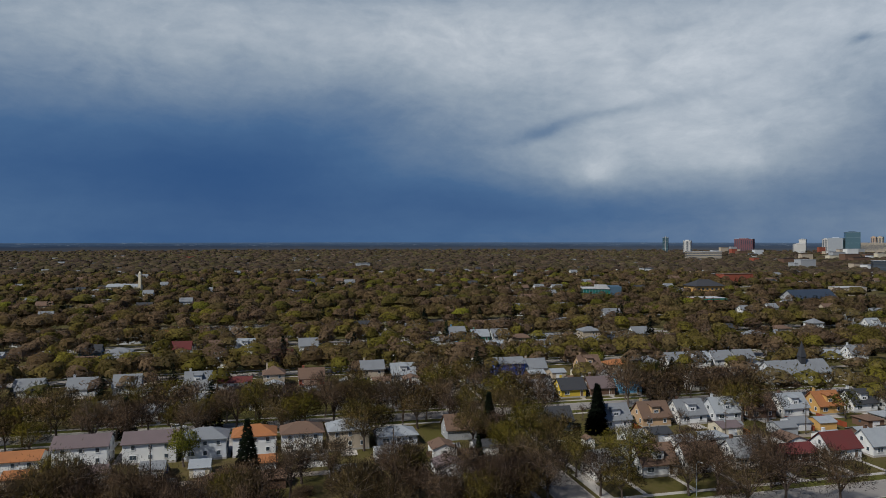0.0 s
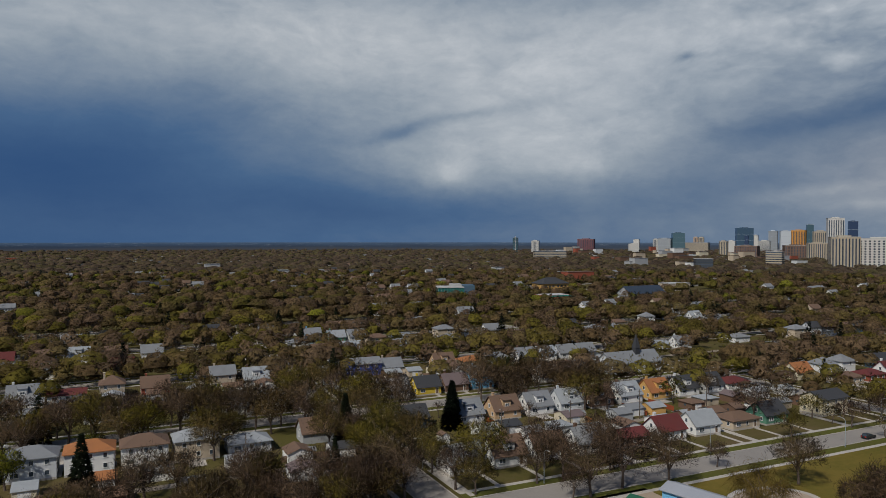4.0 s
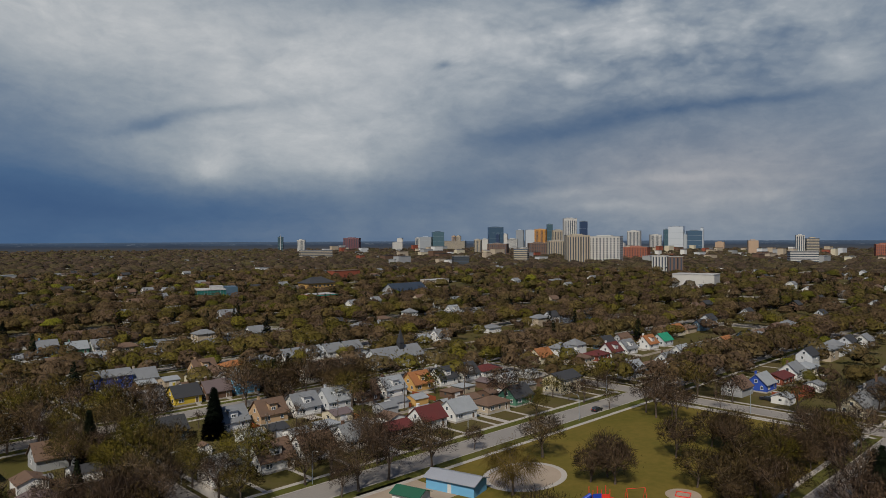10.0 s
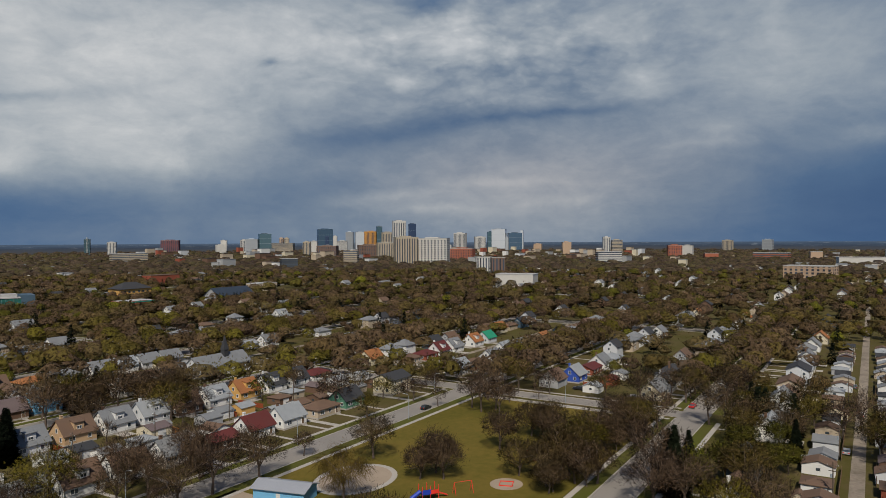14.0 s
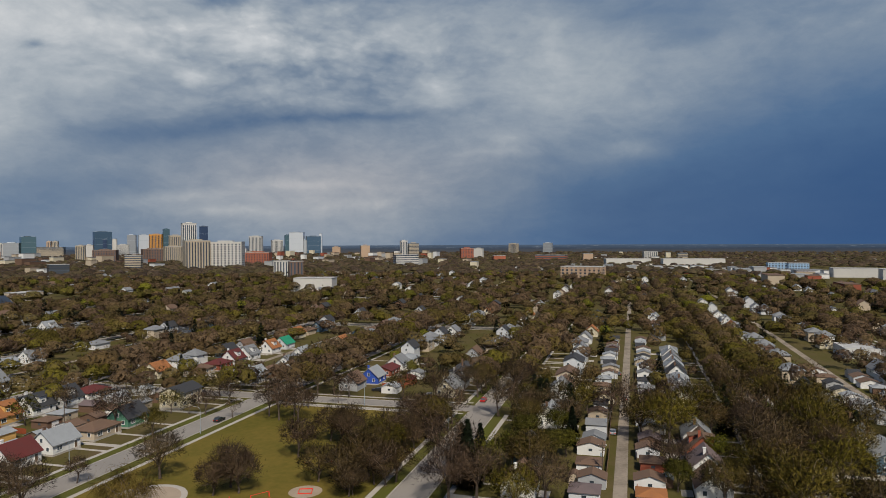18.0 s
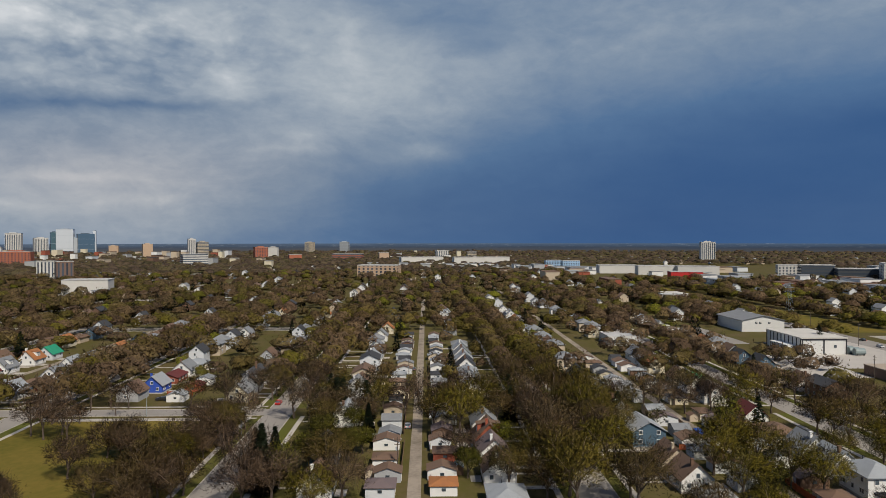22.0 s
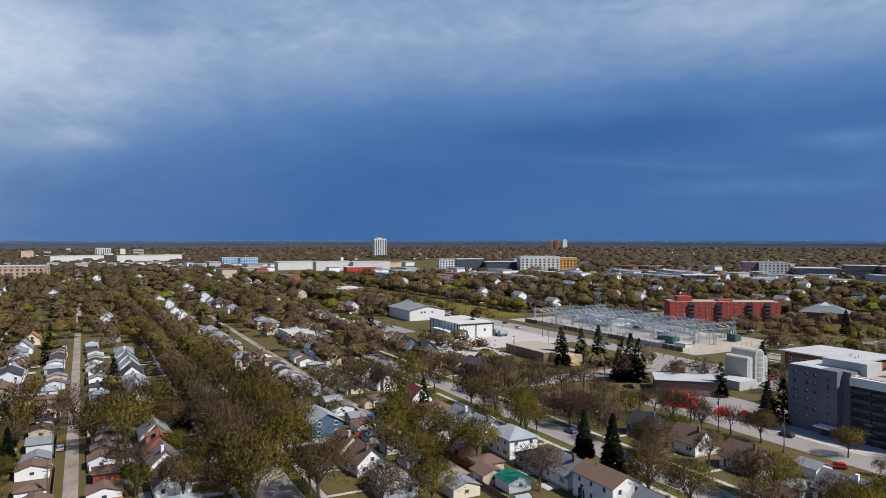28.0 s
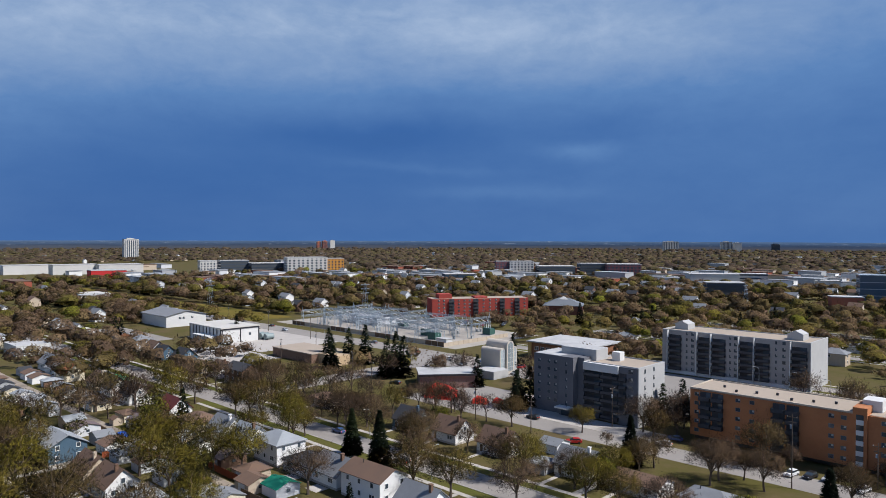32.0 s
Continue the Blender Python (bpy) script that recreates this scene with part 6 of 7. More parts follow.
def tower(x, y, w, h, look_of):
    tone, style = look_of.split("_")
    turn = math.degrees(math.atan2(y, x)) - 90 + (12 if (x + y) % 2 or y < 0 else -14)
    d = min(max(w * 0.6, 14), 34)
    t = thing("tower_block" if h > 24 else "far_building", "%s %s %s" % (tone, "tower block" if h > 24 else "low building", STYLE_WORDS[style]), "tower block" if h > 24 else "building", pose(x, y, 0, 0, 0, turn))
    mat = surface("facade_" + tone, TONES[tone], 0.8, 0.12, 0.4, 0.03, 0.0) if style != "glass" else glass("facade_glass_" + tone, TONES[tone])
    part("wall", Shape().box(-w / 2, w / 2, -d / 2, d / 2, -0.1, h), mat, t)
    part("roof", Shape().box(-w / 2 - 0.3, w / 2 + 0.3, -d / 2 - 0.3, d / 2 + 0.3, h, h + 0.8), MEMBRANE if style != "glass" else STEEL, t)
    if h > 33 and w < 90:
        part("plant_room", Shape().box(-w * 0.25, w * 0.2, -d * 0.3, d * 0.3, h + 0.8, h + 3.2), mat, t)
    f = -d / 2
    if style in ("fins", "grid"):
        n = max(3, min(9, int(w / 5)))
        for i in range(n):
            c = -w / 2 + w * (i + 0.5) / n
            part("window_bay", Shape().box(c - w / n * 0.22, c + w / n * 0.22, f - 0.15, f + 0.1, h * 0.04, h * 0.95), STRIPE, t)
        for q in (-0.28, 0.02, 0.3) if math.hypot(x, y) < 1700 else ():
            part("window_bay", Shape().box(w / 2 - 0.1, w / 2 + 0.15, q * d - 1.2, q * d + 1.2, h * 0.04, h * 0.95), STRIPE, t)
            part("window_bay", Shape().box(-w / 2 - 0.15, -w / 2 + 0.1, q * d - 1.2, q * d + 1.2, h * 0.04, h * 0.95), STRIPE, t)
    if style in ("bands", "grid"):
        n = max(2, min(12, int(h / 4.2)))
        for i in range(n):
            z = h * (i + 0.25) / n
            if style == "bands":
                part("window_band", Shape().box(-w / 2 - 0.12, w / 2 + 0.12, f - 0.12, d / 2 + 0.12, z + h / n * 0.28, z + h / n * 0.72), STRIPE, t)
            else:
                part("floor_band", Shape().box(-w / 2 - 0.2, w / 2 + 0.2, f - 0.3, d / 2 + 0.2, z - 0.1, z + h / n * 0.36), mat, t)
    if style == "glass":
        for i in range(3):
            z = h * (i + 1) / 4
            part("floor_band", Shape().box(-w / 2 - 0.1, w / 2 + 0.1, f - 0.1, d / 2 + 0.1, z - 0.3, z + 0.3), STEEL, t)
    HOMES.append((x, y, max(w * 0.5, 10)))


for district in (DOWNTOWN_WEST, DOWNTOWN_MIDDLE, DOWNTOWN_EAST, EAST_EDGE, SOUTH_EDGE, FAR_SOUTH):
    for spec in district:
        tower(*spec)

# a church with a slender tower among the north-western trees
b = thing("church", "pale church with a slender tall tower among trees", "church", pose(-160, 815, 0, 0, 0, -12))
part("wall", gable_shell(34, 12, -0.1, 8.5, 2.5), wall_mat("cream"), b)
part("roof", gable_roof(34, 12, 8.5, 2.5, 0.5, 0.25), roof_mat("light"), b)
part("tower", Shape().box(18, 20.6, -8, -5.4, -0.1, 23).solid_top(18, 20.6, -8, -5.4, 23, 25.5), wall_mat("cream"), b)
# a mast on the skyline
for x, y, h in ((1660, 2740, 74),):
    t = thing("chimney_stack", "slender pale chimney stack above the trees", "chimney", pose(x, y, 0))
    part("shaft", Shape().tube((0, 0, 0), (0, 0, h), 1.6, 1.0, 8), WHITE, t)

# roofs among the far trees: too many and too small to part
R2 = random.Random(5)
far_roofs = {}
ROOFTOPS = []
for i in range(1500):
    d = math.sqrt(R2.uniform(560 ** 2, 2400 ** 2)) if i % 3 else R2.uniform(545, 1300)
    a = radians(R2.uniform(-84, 112))
    x, y = d * math.cos(a), d * math.sin(a)
    if d < 1000:
        y = round((y - 51) / 88) * 88 + 51 + R2.choice((-24, 24)) + R2.uniform(-3, 3)
    if is_open(x, y, 8) or a > -0.1 and R2.random() < 0.4:
        continue
    south = math.degrees(a) < -4
    big = R2.random() < (0.22 if south and 900 < d < 1500 else 0.05 if d > 1000 else 0.0)
    L, D = (R2.uniform(18, 55), R2.uniform(14, 26)) if big else (R2.uniform(8, 13), R2.uniform(7, 9))
    h = R2.uniform(6, 13) if big else R2.uniform(4, 6.5)
    h = h * 0.75 if big and d > 1500 else h
    if d < 1150:
        ROOFTOPS.append((x, y, L * 0.5))
    tone = R2.choice(("white", "pale", "grey", "beige", "brick", "grey") if big else ("white", "white", "pale", "beige", "brown"))
    s = far_roofs.setdefault(tone, Shape())
    if big:
        s.box(x - L / 2, x + L / 2, y - D / 2, y + D / 2, 0, h, 0)
        s.box(x - L / 2 - 0.4, x + L / 2 + 0.4, y - D / 2 - 0.4, y + D / 2 + 0.4, h, h + 0.6, 1)
    else:
        s.extrude([(x - L / 2, y - D / 2, 0), (x - L / 2, y - D / 2, h), (x - L / 2, y, h + 3), (x - L / 2, y + D / 2, h), (x - L / 2, y + D / 2, 0)], (L, 0, 0), 0)
        for q in (-1, 1):
            s.extrude([(x - L / 2 - 0.4, y + q * (D / 2 + 0.5), h - 0.3), (x - L / 2 - 0.4, y + q * (D / 2 + 0.5), h), (x - L / 2 - 0.4, y, h + 3.3), (x - L / 2 - 0.4, y, h + 3.0)], (L + 0.8, 0, 0), 1)
# low offices and flats round the towers
for i in range(110):
    d, a = R2.uniform(1350, 3150), radians(R2.uniform(14, 56) if i % 4 else R2.uniform(-8, 58))
    x, y = d * math.cos(a), d * math.sin(a)
    L, D, h = R2.uniform(14, 46), R2.uniform(12, 20), R2.uniform(9, 15) + d * R2.uniform(0, 0.006)
    if any((x - hx) ** 2 + (y - hy) ** 2 < (hr + L * 0.3) ** 2 for hx, hy, hr in HOMES):
        continue
    s = far_roofs.setdefault(R2.choice(("white", "pale", "beige", "brick", "brown", "grey", "cream", "beige")), Shape())
    s.box(x - L / 2, x + L / 2, y - D / 2, y + D / 2, 0, h, 0)
    s.box(x - L / 2 - 0.4, x + L / 2 + 0.4, y - D / 2 - 0.4, y + D / 2 + 0.4, h, h + 0.6, 1)
# the commercial strip to the south: sheds and shops on open lots
for i in range(170):
    a = R2.uniform(-84, 2)
    d, a = R2.gauss(1080 + 12 * max(a + 36, 0), 95), radians(a)
    x, y = d * math.cos(a), d * math.sin(a)
    L, D, h = R2.uniform(15, 60), R2.uniform(12, 30), R2.uniform(5, 10)
    if any((x - hx) ** 2 + (y - hy) ** 2 < (hr + L * 0.4) ** 2 for hx, hy, hr in HOMES):
        continue
    s = far_roofs.setdefault(R2.choice(("white", "white", "pale", "beige", "brick", "grey")), Shape())
    s.box(x - L / 2, x + L / 2, y - D / 2, y + D / 2, 0, h, 0)
    s.box(x - L / 2 - 0.4, x + L / 2 + 0.4, y - D / 2 - 0.4, y + D / 2 + 0.4, h, h + 0.6, 1)
    ROOFTOPS.append((x, y, L * 0.5))
for tone, s in far_roofs.items():
    tagged(new("far_houses", s.mesh("far_houses", [wall_mat(tone), roof_mat({"white": "grey", "pale": "grey", "beige": "brown", "brown": "black", "brick": "brown", "grey": "light", "cream": "light"}[tone])])),
           "%s houses and low buildings among the far trees" % PALETTE_WORDS.get(tone, tone), "houses", kind="stuff")

# ---------------- trees ----------------
def unit(v):
    return v / np.maximum(np.linalg.norm(v, axis=-1, keepdims=True), 1e-6)


def limb_tris(p, r, sides):
    """Triangles of a tapered tube along the points p with radii r."""
    out = []
    for a, b, ra, rb in zip(p, p[1:], r, r[1:]):
        d = unit(b - a)
        u = unit(np.cross(d, np.array((0.3, 0.5, 0.81)) if abs(d[2]) < 0.9 else np.array((1.0, 0, 0))))
        w = np.cross(d, u)
        ang = np.arange(sides) * 2 * np.pi / sides
        ring = np.cos(ang)[:, None] * u + np.sin(ang)[:, None] * w
        A, B = a + ring * ra, b + ring * rb
        A2, B2 = np.roll(A, -1, 0), np.roll(B, -1, 0)
        out.append(np.stack([A, A2, B2], 1))
        out.append(np.stack([A, B2, B], 1))
    return np.concatenate(out)


def elm(seed, h, spread, twigs, length, width, limbs=6, subs=4, sides=5, fork=0.26, droop=0.0, dome=0.75):
    """A spreading tree: (wood triangles, twig triangles)."""
    R = np.random.RandomState(seed)
    wood, roots, ways = [], [], []
    top = np.array((R.normal(0, 0.25), R.normal(0, 0.25), h * fork))
    r0 = 0.025 * h
    wood.append(limb_tris([np.zeros(3) - (0, 0, 0.2), top * 0.5 + R.normal(0, 0.06, 3), top], [r0 * 1.25, r0 * 0.95, r0 * 0.85], sides + 1))
    for i in range(limbs):
        a = 2 * np.pi * (i + R.uniform(-0.3, 0.3)) / limbs
        out = spread * R.uniform(0.5, 0.95) if i else spread * 0.15
        end = np.array((np.cos(a) * out, np.sin(a) * out, h * (0.90 - 0.26 * (out / spread) ** 2) * R.uniform(0.9, 1.04)))
        ts = np.linspace(0, 1, 5)
        p = [top + (end - top) * np.array((t ** 1.35, t ** 1.35, t ** 0.8)) + (R.normal(0, 0.28, 3) if 0 < t < 1 else 0) for t in ts]
        wood.append(limb_tris(p, r0 * np.array((0.55, 0.42, 0.3, 0.2, 0.09)), sides))
        for j in range(subs):
            t = R.uniform(0.3, 0.95)
            k = min(int(t * 4), 3)
            s = p[k] + (p[k + 1] - p[k]) * (t * 4 - k)
            d = unit(np.array((np.cos(a), np.sin(a), 0)) * R.uniform(0, 0.9) + R.normal(0, 0.7, 3) + (0, 0, 0.5))
            e = s + d * R.uniform(0.16, 0.30) * h
            e[2] = min(e[2], h * (1.0 - 0.30 * (np.hypot(e[0], e[1]) / spread) ** 2))
            mid = (s + e) / 2 + R.normal(0, 0.2, 3)
            wood.append(limb_tris([s, mid, e], r0 * np.array((0.22, 0.15, 0.06)), 3))
            n = max(twigs // (limbs * (subs + 1)), 1)
            q = R.uniform(0.15, 1.05, (n, 1))
            roots.append(s + (e - s) * q + R.normal(0, 0.07 * h, (n, 3)) * (0.4 + q))
            ways.append(np.repeat((d * 0.7)[None], n, 0))
        n = max(twigs // (limbs * (subs + 1)), 1)
        q = R.uniform(0.5, 1.0, (n, 1))
        roots.append(np.array([p[min(int(v * 4), 3)] for v in q[:, 0]]) + (p[4] - p[3]) * q + R.normal(0, 0.06 * h, (n, 3)))
        ways.append(np.repeat(unit(end - top)[None], n, 0))
    # twigs round off the crown between the limbs
    n = int(twigs * dome)
    u, v = R.uniform(0, 6.28, n), R.uniform(-0.25, 1.0, n)
    flat = np.sqrt(1 - np.abs(v) ** 2.6 * 0.92)
    out = np.stack([np.cos(u) * flat, np.sin(u) * flat, v], 1)
    swell = R.uniform(0.55, 1.0, n) ** 0.7 * (0.94 + 0.12 * np.sin(u * 3 + seed) * np.cos(v * 4 + seed))
    roots.append(np.array((0, 0, h * 0.54)) + out * (spread * 0.98, spread * 0.98, h * 0.40) * swell[:, None])
    ways.append(out * 0.8)
    roots, ways = np.concatenate(roots), np.concatenate(ways)
    roots[:, 2] = np.maximum(roots[:, 2], h * (fork + 0.06))
    d = unit(ways + R.normal(0, 0.5, roots.shape) + (0, 0, 0.3 - droop))
    ln = length * R.uniform(0.5, 1.3, (len(roots), 1))
    side = unit(np.cross(d, R.normal(0, 1, roots.shape))) * width * R.uniform(0.6, 1.3, (len(roots), 1))
    return np.concatenate(wood), np.stack([roots - side, roots + side, roots + d * ln], 1)


def spruce(seed, h, base, tufts, size):
    R = np.random.RandomState(seed)
    z = h * (0.06 + 0.92 * R.uniform(0, 1, tufts) ** 1.35)
    tier = 0.8 + 0.28 * np.abs(np.sin(z * 2.1 + R.uniform(0, 0.5, tufts)))
    rad = base * (1 - z / h) * tier * np.sqrt(R.uniform(0.25, 1, tufts)) + 0.1
    a = R.uniform(0, 2 * np.pi, tufts)
    c = np.stack([np.cos(a) * rad, np.sin(a) * rad, z], 1)
    out = np.stack([np.cos(a), np.sin(a), np.full(tufts, -0.35)], 1) + R.normal(0, 0.25, (tufts, 3))
    side = unit(np.cross(out, (0, 0, 1.0))) * size * 0.42 + R.normal(0, 0.05, (tufts, 3))
    s = (0.55 + 0.6 * (1 - z / h))[:, None]
    wood = limb_tris([np.array((0, 0, -0.2)), np.array((0, 0, h * 0.55)), np.array((0, 0, h * 0.97))], [0.022 * h, 0.012 * h, 0.02], 5)
    return wood, np.stack([c - side * s, c + side * s, c + unit(out) * size * s], 1)


def outward(tris, low=0.42, jitter=0.25, seed=1):
    """Normals that follow the round of a crown, one for each twig."""
    c = tris.mean(1)
    top = c[:, 2].max()
    n = unit((c - (0, 0, top * low)) * (1, 1, 1.3))
    return unit(n + np.random.RandomState(seed).normal(0, jitter, n.shape))


def tri_mesh(name, tris, mat, normals=None, tones=None):
    """Loose triangles as one mesh. normals: one a triangle, or one for each of its corners."""
    me = bpy.data.meshes.new(name)
    n = len(tris)
    me.from_pydata(tris.reshape(-1, 3), [], np.arange(3 * n).reshape(n, 3))
    me.materials.append(mat)
    if normals is not None:
        at = me.attributes.new("crown_normal", "FLOAT_VECTOR", "POINT")
        at.data.foreach_set("vector", (np.repeat(normals, 3, 0) if normals.ndim == 2 else normals).astype(np.float32).ravel())
    if tones is not None:
        at = me.attributes.new("tree_tone", "FLOAT", "POINT")
        at.data.foreach_set("value", np.repeat(tones, 3).astype(np.float32))
    return me


NEAR = {}
WORDS = {"bare": "bare brown-grey elm with budding twigs", "bud": "spreading elm with olive-yellow spring buds", "green": "broad tree in fresh green leaf", "spruce": "tall dark green spruce",
         "willow": "weeping willow with pale yellow shoots", "small": "small bare ornamental tree", "cedar": "narrow dark green cedar", "oak": "dense dark bare park oak"}
CROWN = {"bare": BARE, "bud": BUDDING, "green": GREENING, "spruce": NEEDLES, "willow": WILLOWY, "small": BARE, "cedar": NEEDLES, "oak": BARE}
for k in range(4):
    NEAR["bare", k] = elm(11 + k, 13.0 + k * 0.6, 6.6 + 0.3 * k, 2000, 1.1, 0.125, 8, 5)
    NEAR["bud", k] = elm(31 + k, 13.4 + k * 0.5, 7.0 + 0.3 * k, 2000, 0.9, 0.175, 8, 5)
for k in range(2):
    NEAR["green", k] = elm(51 + k, 9.5 + k, 4.6, 1500, 0.55, 0.20, 6, 4, fork=0.18)
    NEAR["spruce", k] = spruce(61 + k, 14.0 + 1.5 * k, 3.1, 2400, 1.0)
    NEAR["small", k] = elm(71 + k, 7.0, 3.2, 1000, 0.9, 0.075, 5, 4)
    NEAR["oak", k] = elm(91 + k, 9.5 + k, 5.2, 1900, 1.0, 0.125, 8, 5, fork=0.16)
NEAR["willow", 0] = elm(81, 11.0, 6.8, 2600, 2.4, 0.045, 7, 5, droop=1.3, dome=0.1)
NEAR["cedar", 0] = spruce(85, 6.0, 1.1, 500, 0.6)
MESHES = {k: (tri_mesh("trunk", w, BARK), tri_mesh("crown", c, CROWN[k[0]], outward(c))) for k, (w, c) in NEAR.items()}


def tree(kind, x, y, scale=1.0):
    names = [k for k in MESHES if k[0] == kind]
    trunk, crown = MESHES[random.choice(names)]
    cat = "spruce" if kind == "spruce" else "tree"
    t = thing(cat, WORDS[kind], cat, pose(x, y, 0, 0, 0, random.uniform(0, 360)) @ Matrix.Diagonal((scale, scale, scale * random.uniform(0.93, 1.07), 1)), "street and garden trees")
    part("trunk", trunk, None, t)
    part("crown", crown, None, t)


TREES = []   # kind, x, y, scale, set by hand or not


# trees with a place of their own
for kind, places in {
    "oak": ((144, 96), (150, 95), (147, 91), (159, 76), (176, 90), (193, 88), (193, 84), (197, 83), (190, 80), (211, 115), (215, 121), (216, 112), (211, 108)),
    "small": ((169, 74), (229, 113), (143, 134), (234, 82), (210, 132), (95, 131), (246, 62), (236, 58)),
    "willow": ((124, 104),),
    "bare": ((100, 131), (110, 132), (151, 116), (229, 122), (101, 152), (120, 152), (122, 129)),
    "spruce": ((99, 202), (138, 233), (-44, 226), (-20, 230), (-7, 177), (-80, 240), (61, 196), (96, 197), (137, 163), (175, 38), (171, 42), (165, 39), (183, -212), (204, -262),
               (108, -209), (104, -213), (101, -221), (90, -166), (149, -194), (148, -200), (152, -198), (150, -121), (135, -118), (347, 200), (312, 232), (96, 392), (370, -212)),
    "green": ((188, 21), (181, 26), (195, 18), (190, 36), (202, 30), (214, 22), (207, -91), (215, -95), (31, 255), (-80, 262), (184, 193), (146, 268), (165, 262), (183, 31), (169, 36), (225, -98), (150, -75), (160, -80), (280, 170)),
    "bud": ((219, -2.5), (230, -9), (212, -10), (178, -86), (186, -83), (182, -79), (205, 204), (158, -92), (165, -88), (210, -120), (104, -138)),
    "cedar": ((236, 30), (239, 31), (242, 29), (170, -86), (171, -92), (121, -97), (233, 20))}.items():
    for x, y in places:
        TREES.append((kind, x, y, random.uniform(0.9, 1.1)))

# tall spruces on the corner before the substation
for x, y in ((272, -205), (264, -211), (257, -195), (254, -213), (222, -198), (218, -204), (226, -207)):
    TREES.append(("spruce", x, y, 1.32))

# boulevard trees along the streets
for y in STREETS_X:
    if y == -256:
        continue
    x0, x1 = span(y)
    for s in (-1, 1):
        x = x0
        while x < x1:
            x += random.uniform(6.8, 9.5)
            yy = y + s * 6.6
            d = math.hypot(x, yy)
            if not in_view(x, yy) or is_open(x, yy) or d > 540 or any(abs(x - q) < 8 for q in STREETS_Y) or (y == 137 and 75 < x < 235 and random.random() < 0.55) or (y == 51 and 150 < x < 262 and random.random() < 0.35) or (y == -129 and random.random() < 0.45) or (yy < -0.6 * x and d > 290 and random.random() < 0.5):
                continue
            TREES.append(("bud" if random.random() < (0.3 if y in (137, 230) else 0.55 if y > 100 else 0.7 if -60 < y < -20 else 0.4) else "bare", x, yy, random.uniform(0.65, 0.9) if y in (137, -129) and x < 240 else random.uniform(0.9, 1.18)))
for x in STREETS_Y:
    for s in (-1, 1):
        y = -129
        while y < 900:
            y += random.uniform(9, 14)
            xx = x + s * 6.4
            if not in_view(xx, y) or is_open(xx, y) or math.hypot(xx, y) > 540 or any(abs(y - q) < 9 for q in STREETS_X) or (x < 243 and y < 145):
                continue
            TREES.append(("bud" if random.random() < 0.5 else "bare", xx, y, random.uniform(0.75, 1.05)))
# groves where the plan leaves open ground
for x0, x1, y0, y1, n, kinds in ((-80, 62, 143, 161, 62, "bare"), (165, 240, 272, 279, 9, "bud"), (-90, -30, 161, 168, 9, "bare"), (150, 235, -178, -160, 12, "bare"), (196, 262, -236, -196, 9, "bare"), (20, 82, -292, -225, 26, "bare"), (148, 176, -330, -216, 30, "bare"), (176, 250, -345, -316, 26, "bare"),
                                 (400, 560, -262, -236, 24, "bud"), (470, 560, -235, -165, 40, "bare"), (440, 900, -262, -258, 40, "bare"), (440, 900, -330, -301, 90, "bud"), (380, 440, -460, -352, 40, "bare"), (250, 318, -440, -352, 36, "bare"),
                                 (20, 180, -176, -166, 12, "bare"), (60, 230, -146, -134, 12, "bare"), (100, 145, -186, -176, 3, "small"), (90, 106, -216, -196, 5, "bare"), (20, 100, -198, -191, 8, "small"), (84, 108, 62, 104, 16, "bare"), (300, 345, -186, -165, 12, "bare")):
    for i in range(n):
        TREES.append((kinds if random.random() < 0.7 else random.choice(("bud", "small", "bare")), random.uniform(x0, x1), random.uniform(y0, y1), random.uniform(0.6, 0.95)))
# a grove between the park and the street
for i in range(26):
    TREES.append((random.choice(("bare", "bare", "oak", "bud")), random.uniform(150, 224), random.uniform(57, 68), random.uniform(0.7, 0.95)))
def crowded(x, y):
    """Gardens before the rows of houses that stand open to view."""
    return (-95 < x < 45 and 164 < y < 200) or (75 < x < 240 and 164 < y < 200) or (75 < x < 240 and 140 < y < 158) or (80 < x < 300 and -98 < y < -70) or (50 < x < 300 and -145 < y < -112) or (-95 < x < 240 and 232 < y < 243)


